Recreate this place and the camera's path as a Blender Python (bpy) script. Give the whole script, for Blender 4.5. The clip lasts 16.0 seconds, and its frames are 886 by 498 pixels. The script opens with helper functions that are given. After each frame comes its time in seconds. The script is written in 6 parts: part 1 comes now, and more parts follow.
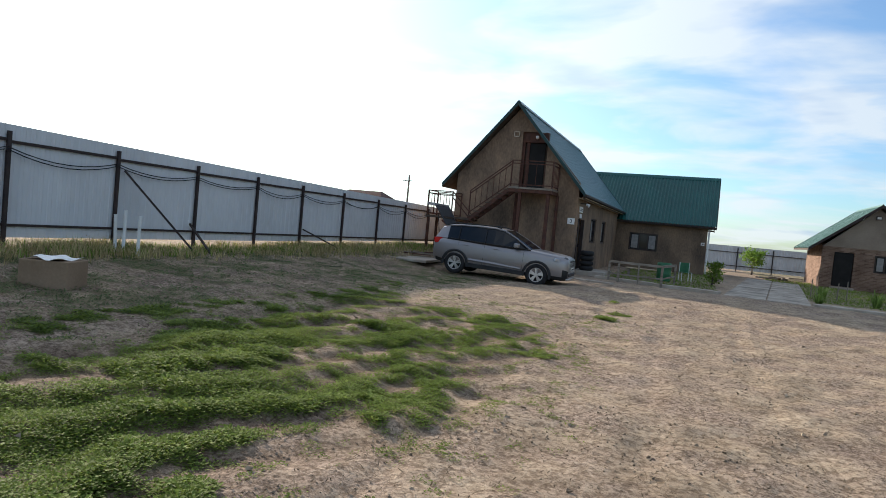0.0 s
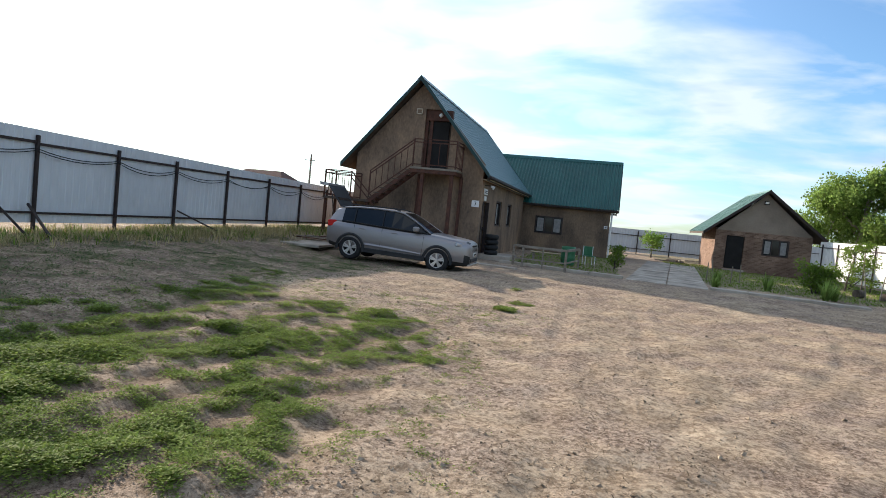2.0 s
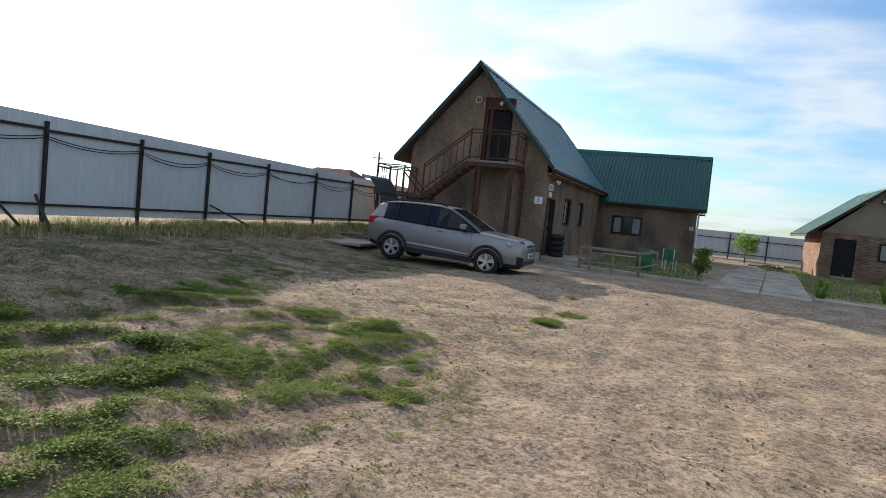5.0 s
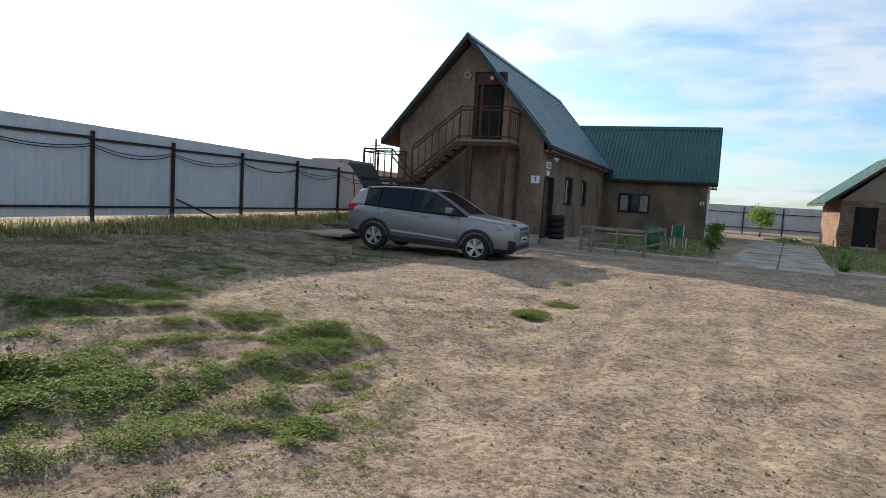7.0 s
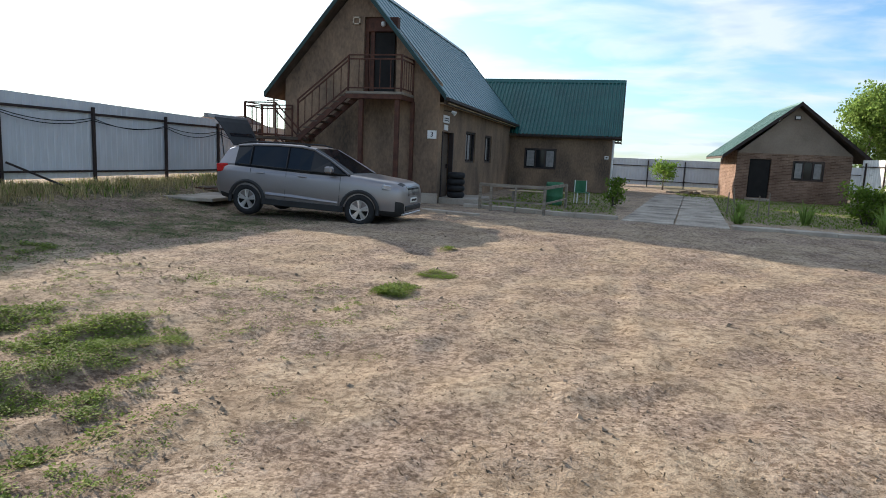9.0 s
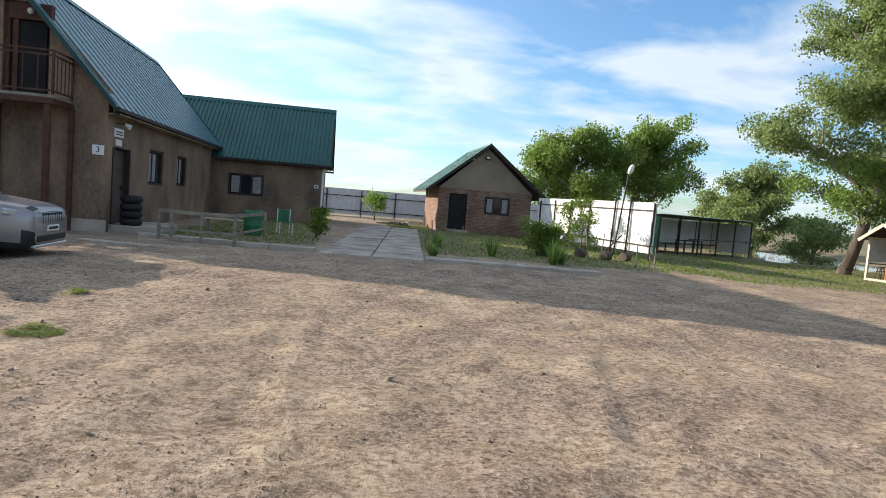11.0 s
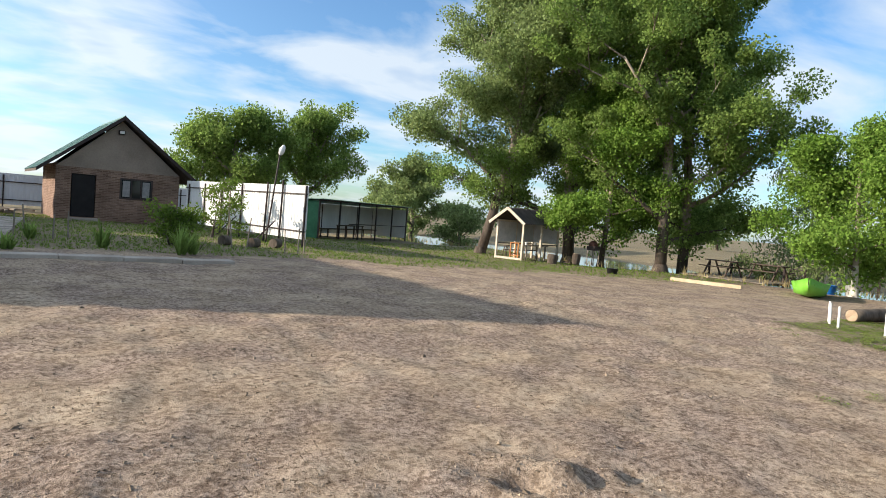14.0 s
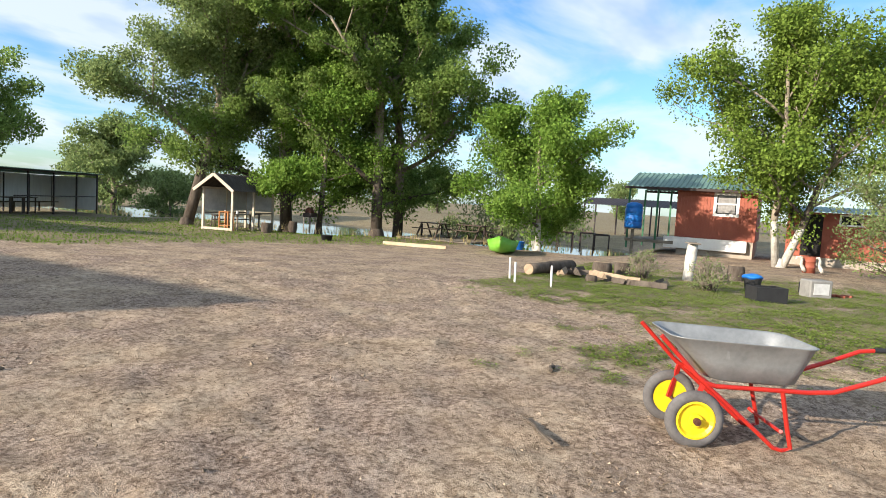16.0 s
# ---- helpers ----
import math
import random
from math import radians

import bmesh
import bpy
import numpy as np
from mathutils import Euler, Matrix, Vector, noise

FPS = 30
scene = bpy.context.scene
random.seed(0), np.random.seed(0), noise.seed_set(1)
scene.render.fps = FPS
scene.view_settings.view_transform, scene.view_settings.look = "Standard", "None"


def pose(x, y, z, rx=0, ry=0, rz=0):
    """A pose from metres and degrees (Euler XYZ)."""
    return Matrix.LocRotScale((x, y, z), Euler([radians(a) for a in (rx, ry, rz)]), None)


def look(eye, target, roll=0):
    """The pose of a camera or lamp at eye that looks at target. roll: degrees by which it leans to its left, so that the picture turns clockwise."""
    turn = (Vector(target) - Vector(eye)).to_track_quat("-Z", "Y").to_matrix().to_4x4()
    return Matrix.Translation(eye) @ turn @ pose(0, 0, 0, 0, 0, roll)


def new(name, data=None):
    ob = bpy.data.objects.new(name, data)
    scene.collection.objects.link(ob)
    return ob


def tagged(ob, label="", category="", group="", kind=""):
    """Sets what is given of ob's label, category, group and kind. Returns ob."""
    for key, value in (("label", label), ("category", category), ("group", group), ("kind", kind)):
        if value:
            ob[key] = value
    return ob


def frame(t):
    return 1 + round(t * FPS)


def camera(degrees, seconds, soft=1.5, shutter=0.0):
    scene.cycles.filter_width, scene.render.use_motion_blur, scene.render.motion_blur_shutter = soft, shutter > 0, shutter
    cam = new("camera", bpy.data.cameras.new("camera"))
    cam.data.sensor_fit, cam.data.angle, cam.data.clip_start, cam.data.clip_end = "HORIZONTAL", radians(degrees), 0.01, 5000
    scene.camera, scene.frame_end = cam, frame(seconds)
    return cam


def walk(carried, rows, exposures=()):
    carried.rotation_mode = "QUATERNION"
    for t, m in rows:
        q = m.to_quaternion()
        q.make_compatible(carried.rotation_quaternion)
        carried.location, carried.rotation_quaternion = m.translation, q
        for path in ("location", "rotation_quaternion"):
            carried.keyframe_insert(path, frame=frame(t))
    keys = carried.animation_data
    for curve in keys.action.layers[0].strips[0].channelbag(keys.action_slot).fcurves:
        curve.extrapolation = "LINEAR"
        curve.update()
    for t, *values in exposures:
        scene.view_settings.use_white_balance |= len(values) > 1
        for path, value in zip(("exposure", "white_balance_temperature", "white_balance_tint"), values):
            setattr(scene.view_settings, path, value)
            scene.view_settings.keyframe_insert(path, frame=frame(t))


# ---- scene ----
cam = camera(70.1, 16.0, soft=0.9)
PATH = [
    (0, (0.894, 0.015, 1.846), (0.142, 1.866, 1.764), 5.4),
    (0.5, (0.93, 0.334, 1.856), (0.317, 2.232, 1.703), 5.3),
    (1, (0.789, 0.839, 1.862), (0.28, 2.754, 1.593), 3.5),
    (1.5, (0.826, 1.123, 1.87), (0.213, 3.017, 1.679), 6.1),
    (2, (0.87, 1.489, 1.881), (0.386, 3.426, 1.771), 5.7),
    (2.5, (0.912, 1.984, 1.826), (0.395, 3.911, 1.69), 4.4),
    (3, (0.979, 2.291, 1.82), (0.239, 4.145, 1.705), 5.1),
    (3.5, (1.07, 2.636, 1.86), (0.452, 4.535, 1.769), 6.8),
    (3.7, (1.069, 2.773, 1.849), (0.475, 4.679, 1.733), 5.6),
    (5.8, (1.274, 4.402, 1.802), (0.455, 6.221, 1.66), 5.4),
    (6, (1.284, 4.546, 1.816), (0.463, 6.362, 1.651), 4.7),
    (6.5, (1.389, 4.799, 1.806), (0.802, 6.711, 1.831), 4.6),
    (7, (1.335, 5.27, 1.742), (0.57, 7.109, 1.569), 3.4),
    (7.5, (1.426, 5.586, 1.722), (0.453, 7.305, 1.406), 3.2),
    (8, (1.433, 6.001, 1.746), (0.749, 7.859, 1.459), 4.1),
    (8.2, (1.472, 6.154, 1.737), (0.864, 8.024, 1.374), 3.2),
    (10.3, (2.032, 7.658, 1.799), (1.801, 9.639, 1.65), 3.7),
    (10.5, (2.121, 7.78, 1.793), (2.028, 9.771, 1.624), 3.7),
    (11, (2.357, 8.127, 1.777), (2.676, 10.096, 1.63), 4.7),
    (11.5, (2.681, 8.474, 1.757), (3.254, 10.374, 1.51), 5.8),
    (12, (2.875, 8.553, 1.742), (3.424, 10.454, 1.452), 3.9),
    (12.5, (3.213, 8.813, 1.68), (4.127, 10.571, 1.405), 4.6),
    (13, (3.501, 8.942, 1.697), (4.378, 10.731, 1.522), 4.0),
    (13.5, (3.785, 9.17, 1.704), (4.715, 10.931, 1.517), 5.0),
    (14, (4.137, 9.408, 1.695), (5.353, 10.992, 1.593), 4.6),
    (14.5, (4.525, 9.507, 1.689), (5.749, 11.074, 1.467), 4.6),
    (15, (4.766, 9.369, 1.729), (6.159, 10.792, 1.539), 3.7),
    (15.5, (5.172, 9.4, 1.719), (6.871, 10.451, 1.617), 4.4),
    (16, (5.526, 9.374, 1.727), (7.274, 10.334, 1.58), 3.5),
]
walk(cam, [(t, look(eye, target, roll)) for t, eye, target, roll in PATH], exposures=[(0.0, 0.62), (1.0, 0.70), (2.0, 0.86), (3.0, 0.66), (6.0, 0.62), (6.5, 0.46), (7.0, 0.60), (8.2, 0.76), (10.5, 0.84), (13.5, 0.80), (14.0, 0.78), (16.0, 0.90)])

# ---- sky and sun ----
SUN = Vector((-0.842, 0.439, 0.314)).normalized()
world = bpy.data.worlds.new("world")
scene.world = world
world.use_nodes = True
wt = world.node_tree
wt.nodes.clear()


def wn(kind, **inputs):
    n = wt.nodes.new(kind)
    for k, v in inputs.items():
        n.inputs[int(k[1:])].default_value = v
    return n


def wmath(op, a, b=None):
    n = wt.nodes.new("ShaderNodeMath")
    n.operation = op
    for i, s in enumerate((a, b)):
        if s is None:
            continue
        if isinstance(s, (int, float)):
            n.inputs[i].default_value = s
        else:
            wt.links.new(s, n.inputs[i])
    return n.outputs[0]


sky = wt.nodes.new("ShaderNodeTexSky")
sky.sky_type = "NISHITA"
sky.sun_disc = False
sky.sun_elevation = math.asin(SUN.z)
sky.sun_rotation = math.atan2(SUN.x, SUN.y) % (2 * math.pi)
sky.air_density, sky.dust_density, sky.ozone_density = 1.0, 0.6, 2.5
wtc = wt.nodes.new("ShaderNodeTexCoord")
wsep = wt.nodes.new("ShaderNodeSeparateXYZ")
wt.links.new(wtc.outputs["Generated"], wsep.inputs[0])
den = wmath("ADD", wmath("MAXIMUM", wsep.outputs[2], 0.0), 0.20)
wcom = wt.nodes.new("ShaderNodeCombineXYZ")
wt.links.new(wmath("DIVIDE", wsep.outputs[0], den), wcom.inputs[0])
wt.links.new(wmath("DIVIDE", wsep.outputs[1], den), wcom.inputs[1])
wmap = wt.nodes.new("ShaderNodeMapping")
wmap.inputs["Rotation"].default_value = (0, 0, radians(25))
wmap.inputs["Location"].default_value = (1.7, 0.35, 0)
wmap.inputs["Scale"].default_value = (0.34, 0.52, 1)
wt.links.new(wcom.outputs[0], wmap.inputs[0])
cl = wt.nodes.new("ShaderNodeTexNoise")
cl.inputs["Scale"].default_value, cl.inputs["Detail"].default_value, cl.inputs["Roughness"].default_value = 4.4, 8.0, 0.52
cl.inputs["Distortion"].default_value = 0.35
wt.links.new(wmap.outputs[0], cl.inputs["Vector"])
ramp = wt.nodes.new("ShaderNodeValToRGB")
ramp.color_ramp.elements[0].position, ramp.color_ramp.elements[1].position = 0.41, 0.60
wt.links.new(cl.outputs["Fac"], ramp.inputs[0])
# thin veil that brightens the sky round the low sun
wdot = wt.nodes.new("ShaderNodeVectorMath")
wdot.operation = "DOT_PRODUCT"
wdot.inputs[1].default_value = SUN
wt.links.new(wtc.outputs["Generated"], wdot.inputs[0])
veil = wmath("POWER", wmath("MAXIMUM", wmath("ADD", wmath("MULTIPLY", wdot.outputs["Value"], 0.5), 0.5), 0.0), 7.0)
wmix = wt.nodes.new("ShaderNodeMix")
wmix.data_type = "RGBA"
wt.links.new(wmath("MULTIPLY", ramp.outputs[0], 0.8), wmix.inputs[0])
skycol = wt.nodes.new("ShaderNodeMix")
skycol.data_type, skycol.blend_type = "RGBA", "MULTIPLY"
skycol.inputs[0].default_value = 1.0
skycol.inputs[7].default_value = (1.02, 1.30, 1.52, 1)
wt.links.new(sky.outputs[0], skycol.inputs[6])
wt.links.new(skycol.outputs[2], wmix.inputs[6])
# clouds: white, with blue-grey undersides where they are thick
und = wt.nodes.new("ShaderNodeTexNoise")
und.inputs["Scale"].default_value, und.inputs["Detail"].default_value, und.inputs["Roughness"].default_value = 5.2, 4.0, 0.5
wt.links.new(wmap.outputs[0], und.inputs["Vector"])
uramp = wt.nodes.new("ShaderNodeValToRGB")
uramp.color_ramp.elements[0].position, uramp.color_ramp.elements[1].position = 0.53, 0.68
uramp.color_ramp.elements[0].color, uramp.color_ramp.elements[1].color = (1, 1, 1, 1), (0.62, 0.72, 0.88, 1)
wt.links.new(und.outputs["Fac"], uramp.inputs[0])
ccol = wt.nodes.new("ShaderNodeMix")
ccol.data_type, ccol.blend_type = "RGBA", "MULTIPLY"
ccol.inputs[0].default_value = 1.0
ccol.inputs[6].default_value = (5.9, 6.45, 6.95, 1)
wt.links.new(uramp.outputs[0], ccol.inputs[7])
wt.links.new(ccol.outputs[2], wmix.inputs[7])
wadd = wt.nodes.new("ShaderNodeMix")
wadd.data_type, wadd.blend_type = "RGBA", "ADD"
wt.links.new(veil, wadd.inputs[0])
wt.links.new(wmix.outputs[2], wadd.inputs[6])
wadd.inputs[7].default_value = (7.6, 7.8, 7.6, 1)
wbg = wt.nodes.new("ShaderNodeBackground")
wbg.inputs[1].default_value = 0.085
wt.links.new(wadd.outputs[2], wbg.inputs[0])
wout = wt.nodes.new("ShaderNodeOutputWorld")
wt.links.new(wbg.outputs[0], wout.inputs[0])

sun = new("sun", bpy.data.lights.new("sun", "SUN"))
sun.data.energy, sun.data.angle, sun.data.color = 4.9, radians(0.6), (1.0, 0.88, 0.74)
sun.matrix_world = look(SUN * 80, (0, 0, 0))

# ---- materials ----
def mat(name, c1, c2=None, scale=6.0, rough=0.8, metal=0.0, bump=0.2, fine=40.0, spec=0.3, stretch=(1, 1, 1), island=0.0):
    """Two colours mixed by noise at two scales, with matching relief."""
    m = bpy.data.materials.new(name)
    m.use_nodes = True
    nt = m.node_tree
    b = nt.nodes["Principled BSDF"]
    tc = nt.nodes.new("ShaderNodeTexCoord")
    mp = nt.nodes.new("ShaderNodeMapping")
    mp.inputs["Scale"].default_value = stretch
    nt.links.new(tc.outputs["Object"], mp.inputs[0])
    n1 = nt.nodes.new("ShaderNodeTexNoise")
    n1.inputs["Scale"].default_value, n1.inputs["Detail"].default_value = scale, 5
    n2 = nt.nodes.new("ShaderNodeTexNoise")
    n2.inputs["Scale"].default_value, n2.inputs["Detail"].default_value = fine, 3
    for n in (n1, n2):
        nt.links.new(mp.outputs[0], n.inputs["Vector"])
    mul = nt.nodes.new("ShaderNodeMath")
    mul.operation = "MULTIPLY_ADD"
    nt.links.new(n2.outputs["Fac"], mul.inputs[0])
    mul.inputs[1].default_value = 0.45
    nt.links.new(n1.outputs["Fac"], mul.inputs[2])
    rp = nt.nodes.new("ShaderNodeValToRGB")
    rp.color_ramp.elements[0].position, rp.color_ramp.elements[1].position = 0.5, 0.95
    rp.color_ramp.elements[0].color = (*c1, 1)
    rp.color_ramp.elements[1].color = (*(c2 or [min(1, v * 1.35) for v in c1]), 1)
    nt.links.new(mul.outputs[0], rp.inputs[0])
    col = rp.outputs[0]
    if island:
        geo = nt.nodes.new("ShaderNodeNewGeometry")
        hsv = nt.nodes.new("ShaderNodeHueSaturation")
        mr = nt.nodes.new("ShaderNodeMapRange")
        mr.inputs[3].default_value, mr.inputs[4].default_value = 1 - island, 1 + island
        nt.links.new(geo.outputs["Random Per Island"], mr.inputs[0])
        nt.links.new(mr.outputs[0], hsv.inputs["Value"])
        nt.links.new(col, hsv.inputs["Color"])
        col = hsv.outputs[0]
    nt.links.new(col, b.inputs["Base Color"])
    b.inputs["Roughness"].default_value, b.inputs["Metallic"].default_value = rough, metal
    b.inputs["Specular IOR Level"].default_value = spec
    if bump:
        bp = nt.nodes.new("ShaderNodeBump")
        bp.inputs["Strength"].default_value, bp.inputs["Distance"].default_value = bump, 0.02
        nt.links.new(mul.outputs[0], bp.inputs["Height"])
        nt.links.new(bp.outputs[0], b.inputs["Normal"])
    return m


def leafmat(name, c1, c2, trans=0.35):
    m = mat(name, c1, c2, 1.2, 0.72, 0, 0, 9.0, 0.15, island=0.35)
    nt = m.node_tree
    b = nt.nodes["Principled BSDF"]
    tr = nt.nodes.new("ShaderNodeBsdfTranslucent")
    src = b.inputs["Base Color"].links[0].from_socket
    nt.links.new(src, tr.inputs[0])
    mx = nt.nodes.new("ShaderNodeMixShader")
    mx.inputs[0].default_value = trans
    nt.links.new(b.outputs[0], mx.inputs[1])
    nt.links.new(tr.outputs[0], mx.inputs[2])
    nt.links.new(mx.outputs[0], nt.nodes["Material Output"].inputs[0])
    return m


PLASTER = mat("brown render", (0.095, 0.071, 0.055), (0.315, 0.21, 0.137), 0.9, 0.92, 0, 0.7, 16, 0.25, (1, 1, 0.5))
PLASTER_GREY = mat("grey brown render", (0.21, 0.165, 0.13), (0.31, 0.25, 0.20), 0.8, 0.92, 0, 0.4, 16)
ROOF_GREEN = mat("green roof steel", (0.004, 0.070, 0.062), (0.008, 0.10, 0.088), 0.7, 0.42, 0.0, 0.06, 8, 0.5)
# blue of the mirrored sky is mixed into this smoother roof's green
ROOF_MAIN = mat("sky-tinted green roof steel", (0.016, 0.085, 0.095), (0.028, 0.12, 0.13), 0.7, 0.38, 0.0, 0.04, 8, 0.6)
ROOF_TRIM = mat("dark green trim steel", (0.006, 0.030, 0.030), (0.012, 0.045, 0.043), 0.9, 0.5, 0, 0.04, 9, 0.4)
ROOF_PALE = mat("pale green roof steel", (0.09, 0.17, 0.14), (0.15, 0.25, 0.20), 0.8, 0.45, 0, 0.05, 8)
FENCE = mat("grey fence steel", (0.48, 0.485, 0.50), (0.60, 0.605, 0.62), 0.5, 0.5, 0.0, 0.05, 5, 0.4, (1, 1, 0.35))
FENCE_WHITE = mat("white fence steel", (0.62, 0.62, 0.60), (0.78, 0.78, 0.76), 0.6, 0.5, 0, 0.05, 6, 0.4, (1, 1, 0.3))
STEEL_DARK = mat("dark painted steel", (0.022, 0.016, 0.016), (0.05, 0.032, 0.028), 4, 0.6, 0, 0.15, 60)
RUST = mat("rust brown steel", (0.05, 0.02, 0.014), (0.11, 0.045, 0.028), 5, 0.7, 0, 0.25, 60)
WOOD_GREY = mat("weathered wood", (0.14, 0.115, 0.09), (0.30, 0.26, 0.21), 2.5, 0.85, 0, 0.4, 40, 0.2, (1, 1, 6))
WOOD_PALE = mat("pale timber", (0.42, 0.31, 0.19), (0.62, 0.50, 0.34), 3, 0.7, 0, 0.2, 40)
WOOD_WHITE = mat("whitewashed wood", (0.40, 0.33, 0.25), (0.60, 0.52, 0.41), 3, 0.75, 0, 0.2, 40)
WOOD_ORANGE = mat("orange stained wood", (0.28, 0.10, 0.025), (0.42, 0.17, 0.045), 3, 0.6, 0, 0.15, 30)
WOOD_DARK = mat("dark wood", (0.05, 0.035, 0.025), (0.11, 0.08, 0.06), 3, 0.8, 0, 0.3, 30)
CONCRETE = mat("concrete", (0.27, 0.225, 0.18), (0.44, 0.385, 0.32), 1.6, 0.9, 0, 0.35, 30)
SLAB = mat("dirty concrete slab", (0.15, 0.125, 0.10), (0.46, 0.40, 0.33), 1.3, 0.92, 0, 0.4, 18)
WHITE = mat("white paint", (0.66, 0.65, 0.62), (0.80, 0.79, 0.77), 3, 0.55, 0, 0.05, 30)
BLACK = mat("black rubber", (0.010, 0.010, 0.011), (0.022, 0.022, 0.023), 8, 0.75, 0, 0.1, 60)
# near-black base colour carries the unlit dark of openings and hollows
DARKIN = mat("near-black unlit inside", (0.012, 0.011, 0.011), (0.02, 0.019, 0.018), 3, 0.9, 0, 0)
LIMB = mat("pale limb bark", (0.14, 0.115, 0.085), (0.34, 0.29, 0.22), 4, 0.9, 0, 0.5, 24, 0.2, (1, 1, 0.4))
BARK = mat("bark", (0.05, 0.038, 0.03), (0.14, 0.115, 0.09), 4, 0.95, 0, 0.8, 24, 0.2, (1, 1, 0.3))
LIME = mat("limewashed bark", (0.36, 0.33, 0.28), (0.62, 0.59, 0.53), 5, 0.9, 0, 0.5, 24)
LEAF = leafmat("poplar leaf", (0.135, 0.215, 0.048), (0.26, 0.355, 0.095), 0.60)
LEAF_BRIGHT = leafmat("maple leaf", (0.125, 0.225, 0.03), (0.23, 0.35, 0.07), 0.48)
LEAF_GREY = leafmat("willow leaf", (0.16, 0.215, 0.075), (0.29, 0.36, 0.14), 0.56)
LEAF_YELLOW = leafmat("acacia leaf", (0.10, 0.165, 0.022), (0.20, 0.28, 0.05))
WEED = leafmat("weed leaf", (0.125, 0.18, 0.032), (0.24, 0.30, 0.07), 0.42)
TURF = leafmat("dull turf blade", (0.085, 0.12, 0.045), (0.15, 0.185, 0.08), 0.25)
DRYGRASS = leafmat("dry grass blade", (0.30, 0.24, 0.11), (0.48, 0.40, 0.20), 0.25)
GLASS_DARK = mat("dark window glass", (0.010, 0.012, 0.014), (0.016, 0.018, 0.022), 1, 0.05, 0, 0, 3, 0.35)
CURTAIN = mat("grey curtain", (0.20, 0.195, 0.19), (0.32, 0.31, 0.30), 6, 0.9, 0, 0.1, 30)
SCREEN = mat("pale plastic sheeting", (0.40, 0.40, 0.39), (0.54, 0.54, 0.52), 3, 0.6, 0, 0.15, 12)
RED_CLAD = mat("red brown cladding", (0.25, 0.068, 0.042), (0.35, 0.105, 0.062), 2, 0.6, 0, 0.1, 30, 0.3, (1, 1, 0.4))
CUTWOOD = mat("sawn wood face", (0.24, 0.17, 0.11), (0.40, 0.30, 0.20), 6, 0.85, 0, 0.2, 40)
BLUE = mat("blue plastic", (0.01, 0.11, 0.42), (0.02, 0.19, 0.58), 3, 0.4, 0, 0.05, 10)
GREEN_PAINT = mat("green paint", (0.025, 0.11, 0.05), (0.05, 0.18, 0.09), 3, 0.5, 0, 0.05, 20)


def brickmat():
    m = mat("rough brick", (0.15, 0.105, 0.082), (0.27, 0.20, 0.16), 1.2, 0.95, 0, 0.3, 20)
    nt = m.node_tree
    b = nt.nodes["Principled BSDF"]
    geo = nt.nodes.new("ShaderNodeTexCoord")
    sp = nt.nodes.new("ShaderNodeSeparateXYZ")
    nt.links.new(geo.outputs["Object"], sp.inputs[0])
    ad = nt.nodes.new("ShaderNodeMath")
    nt.links.new(sp.outputs[0], ad.inputs[0])
    nt.links.new(sp.outputs[1], ad.inputs[1])
    cb = nt.nodes.new("ShaderNodeCombineXYZ")
    nt.links.new(ad.outputs[0], cb.inputs[0])
    nt.links.new(sp.outputs[2], cb.inputs[1])
    br = nt.nodes.new("ShaderNodeTexBrick")
    br.inputs["Scale"].default_value = 1.0
    br.inputs["Brick Width"].default_value, br.inputs["Row Height"].default_value, br.inputs["Mortar Size"].default_value = 0.26, 0.078, 0.009
    br.inputs["Color1"].default_value, br.inputs["Color2"].default_value = (0.40, 0.31, 0.25, 1), (0.85, 0.72, 0.64, 1)
    br.inputs["Mortar"].default_value = (1.0, 0.95, 0.9, 1)
    nt.links.new(cb.outputs[0], br.inputs["Vector"])
    mx = nt.nodes.new("ShaderNodeMix")
    mx.data_type, mx.blend_type = "RGBA", "MULTIPLY"
    mx.inputs[0].default_value = 0.9
    src = b.inputs["Base Color"].links[0].from_socket
    nt.links.new(src, mx.inputs[6])
    nt.links.new(br.outputs["Color"], mx.inputs[7])
    gain = nt.nodes.new("ShaderNodeHueSaturation")
    gain.inputs["Value"].default_value = 1.2
    nt.links.new(mx.outputs[2], gain.inputs["Color"])
    nt.links.new(gain.outputs[0], b.inputs["Base Color"])
    return m


BRICK = brickmat()


# ---- mesh helpers ----
def empty(name, m=None):
    ob = new(name)
    ob.empty_display_size = 0.1
    if m is not None:
        ob.matrix_world = m
    return ob


def part(name, bm, material, parent=None, label=""):
    me = bpy.data.meshes.new(name)
    bm.normal_update()
    bm.to_mesh(me)
    bm.free()
    for mm in material if isinstance(material, (list, tuple)) else [material]:
        me.materials.append(mm)
    ob = new(name, me)
    if parent is not None:
        ob.parent = parent
    if label:
        tagged(ob, label)
    return ob


def box(bm, x0, x1, y0, y1, z0, z1, bevel=0.0, m=None):
    """A box with softened edges."""
    ret = bmesh.ops.create_cube(bm, size=1.0)
    vs = ret["verts"]
    for v in vs:
        v.co = Vector(((x0 + x1) / 2 + v.co.x * (x1 - x0), (y0 + y1) / 2 + v.co.y * (y1 - y0), (z0 + z1) / 2 + v.co.z * (z1 - z0)))
    if bevel:
        es = {e for v in vs for e in v.link_edges}
        out = bmesh.ops.bevel(bm, geom=list(es), offset=bevel, segments=1, affect="EDGES")
        vs = list({v for f in out["faces"] for v in f.verts} | {v for v in vs if v.is_valid})
    if m is not None:
        bmesh.ops.transform(bm, matrix=m, verts=vs)
    return bm


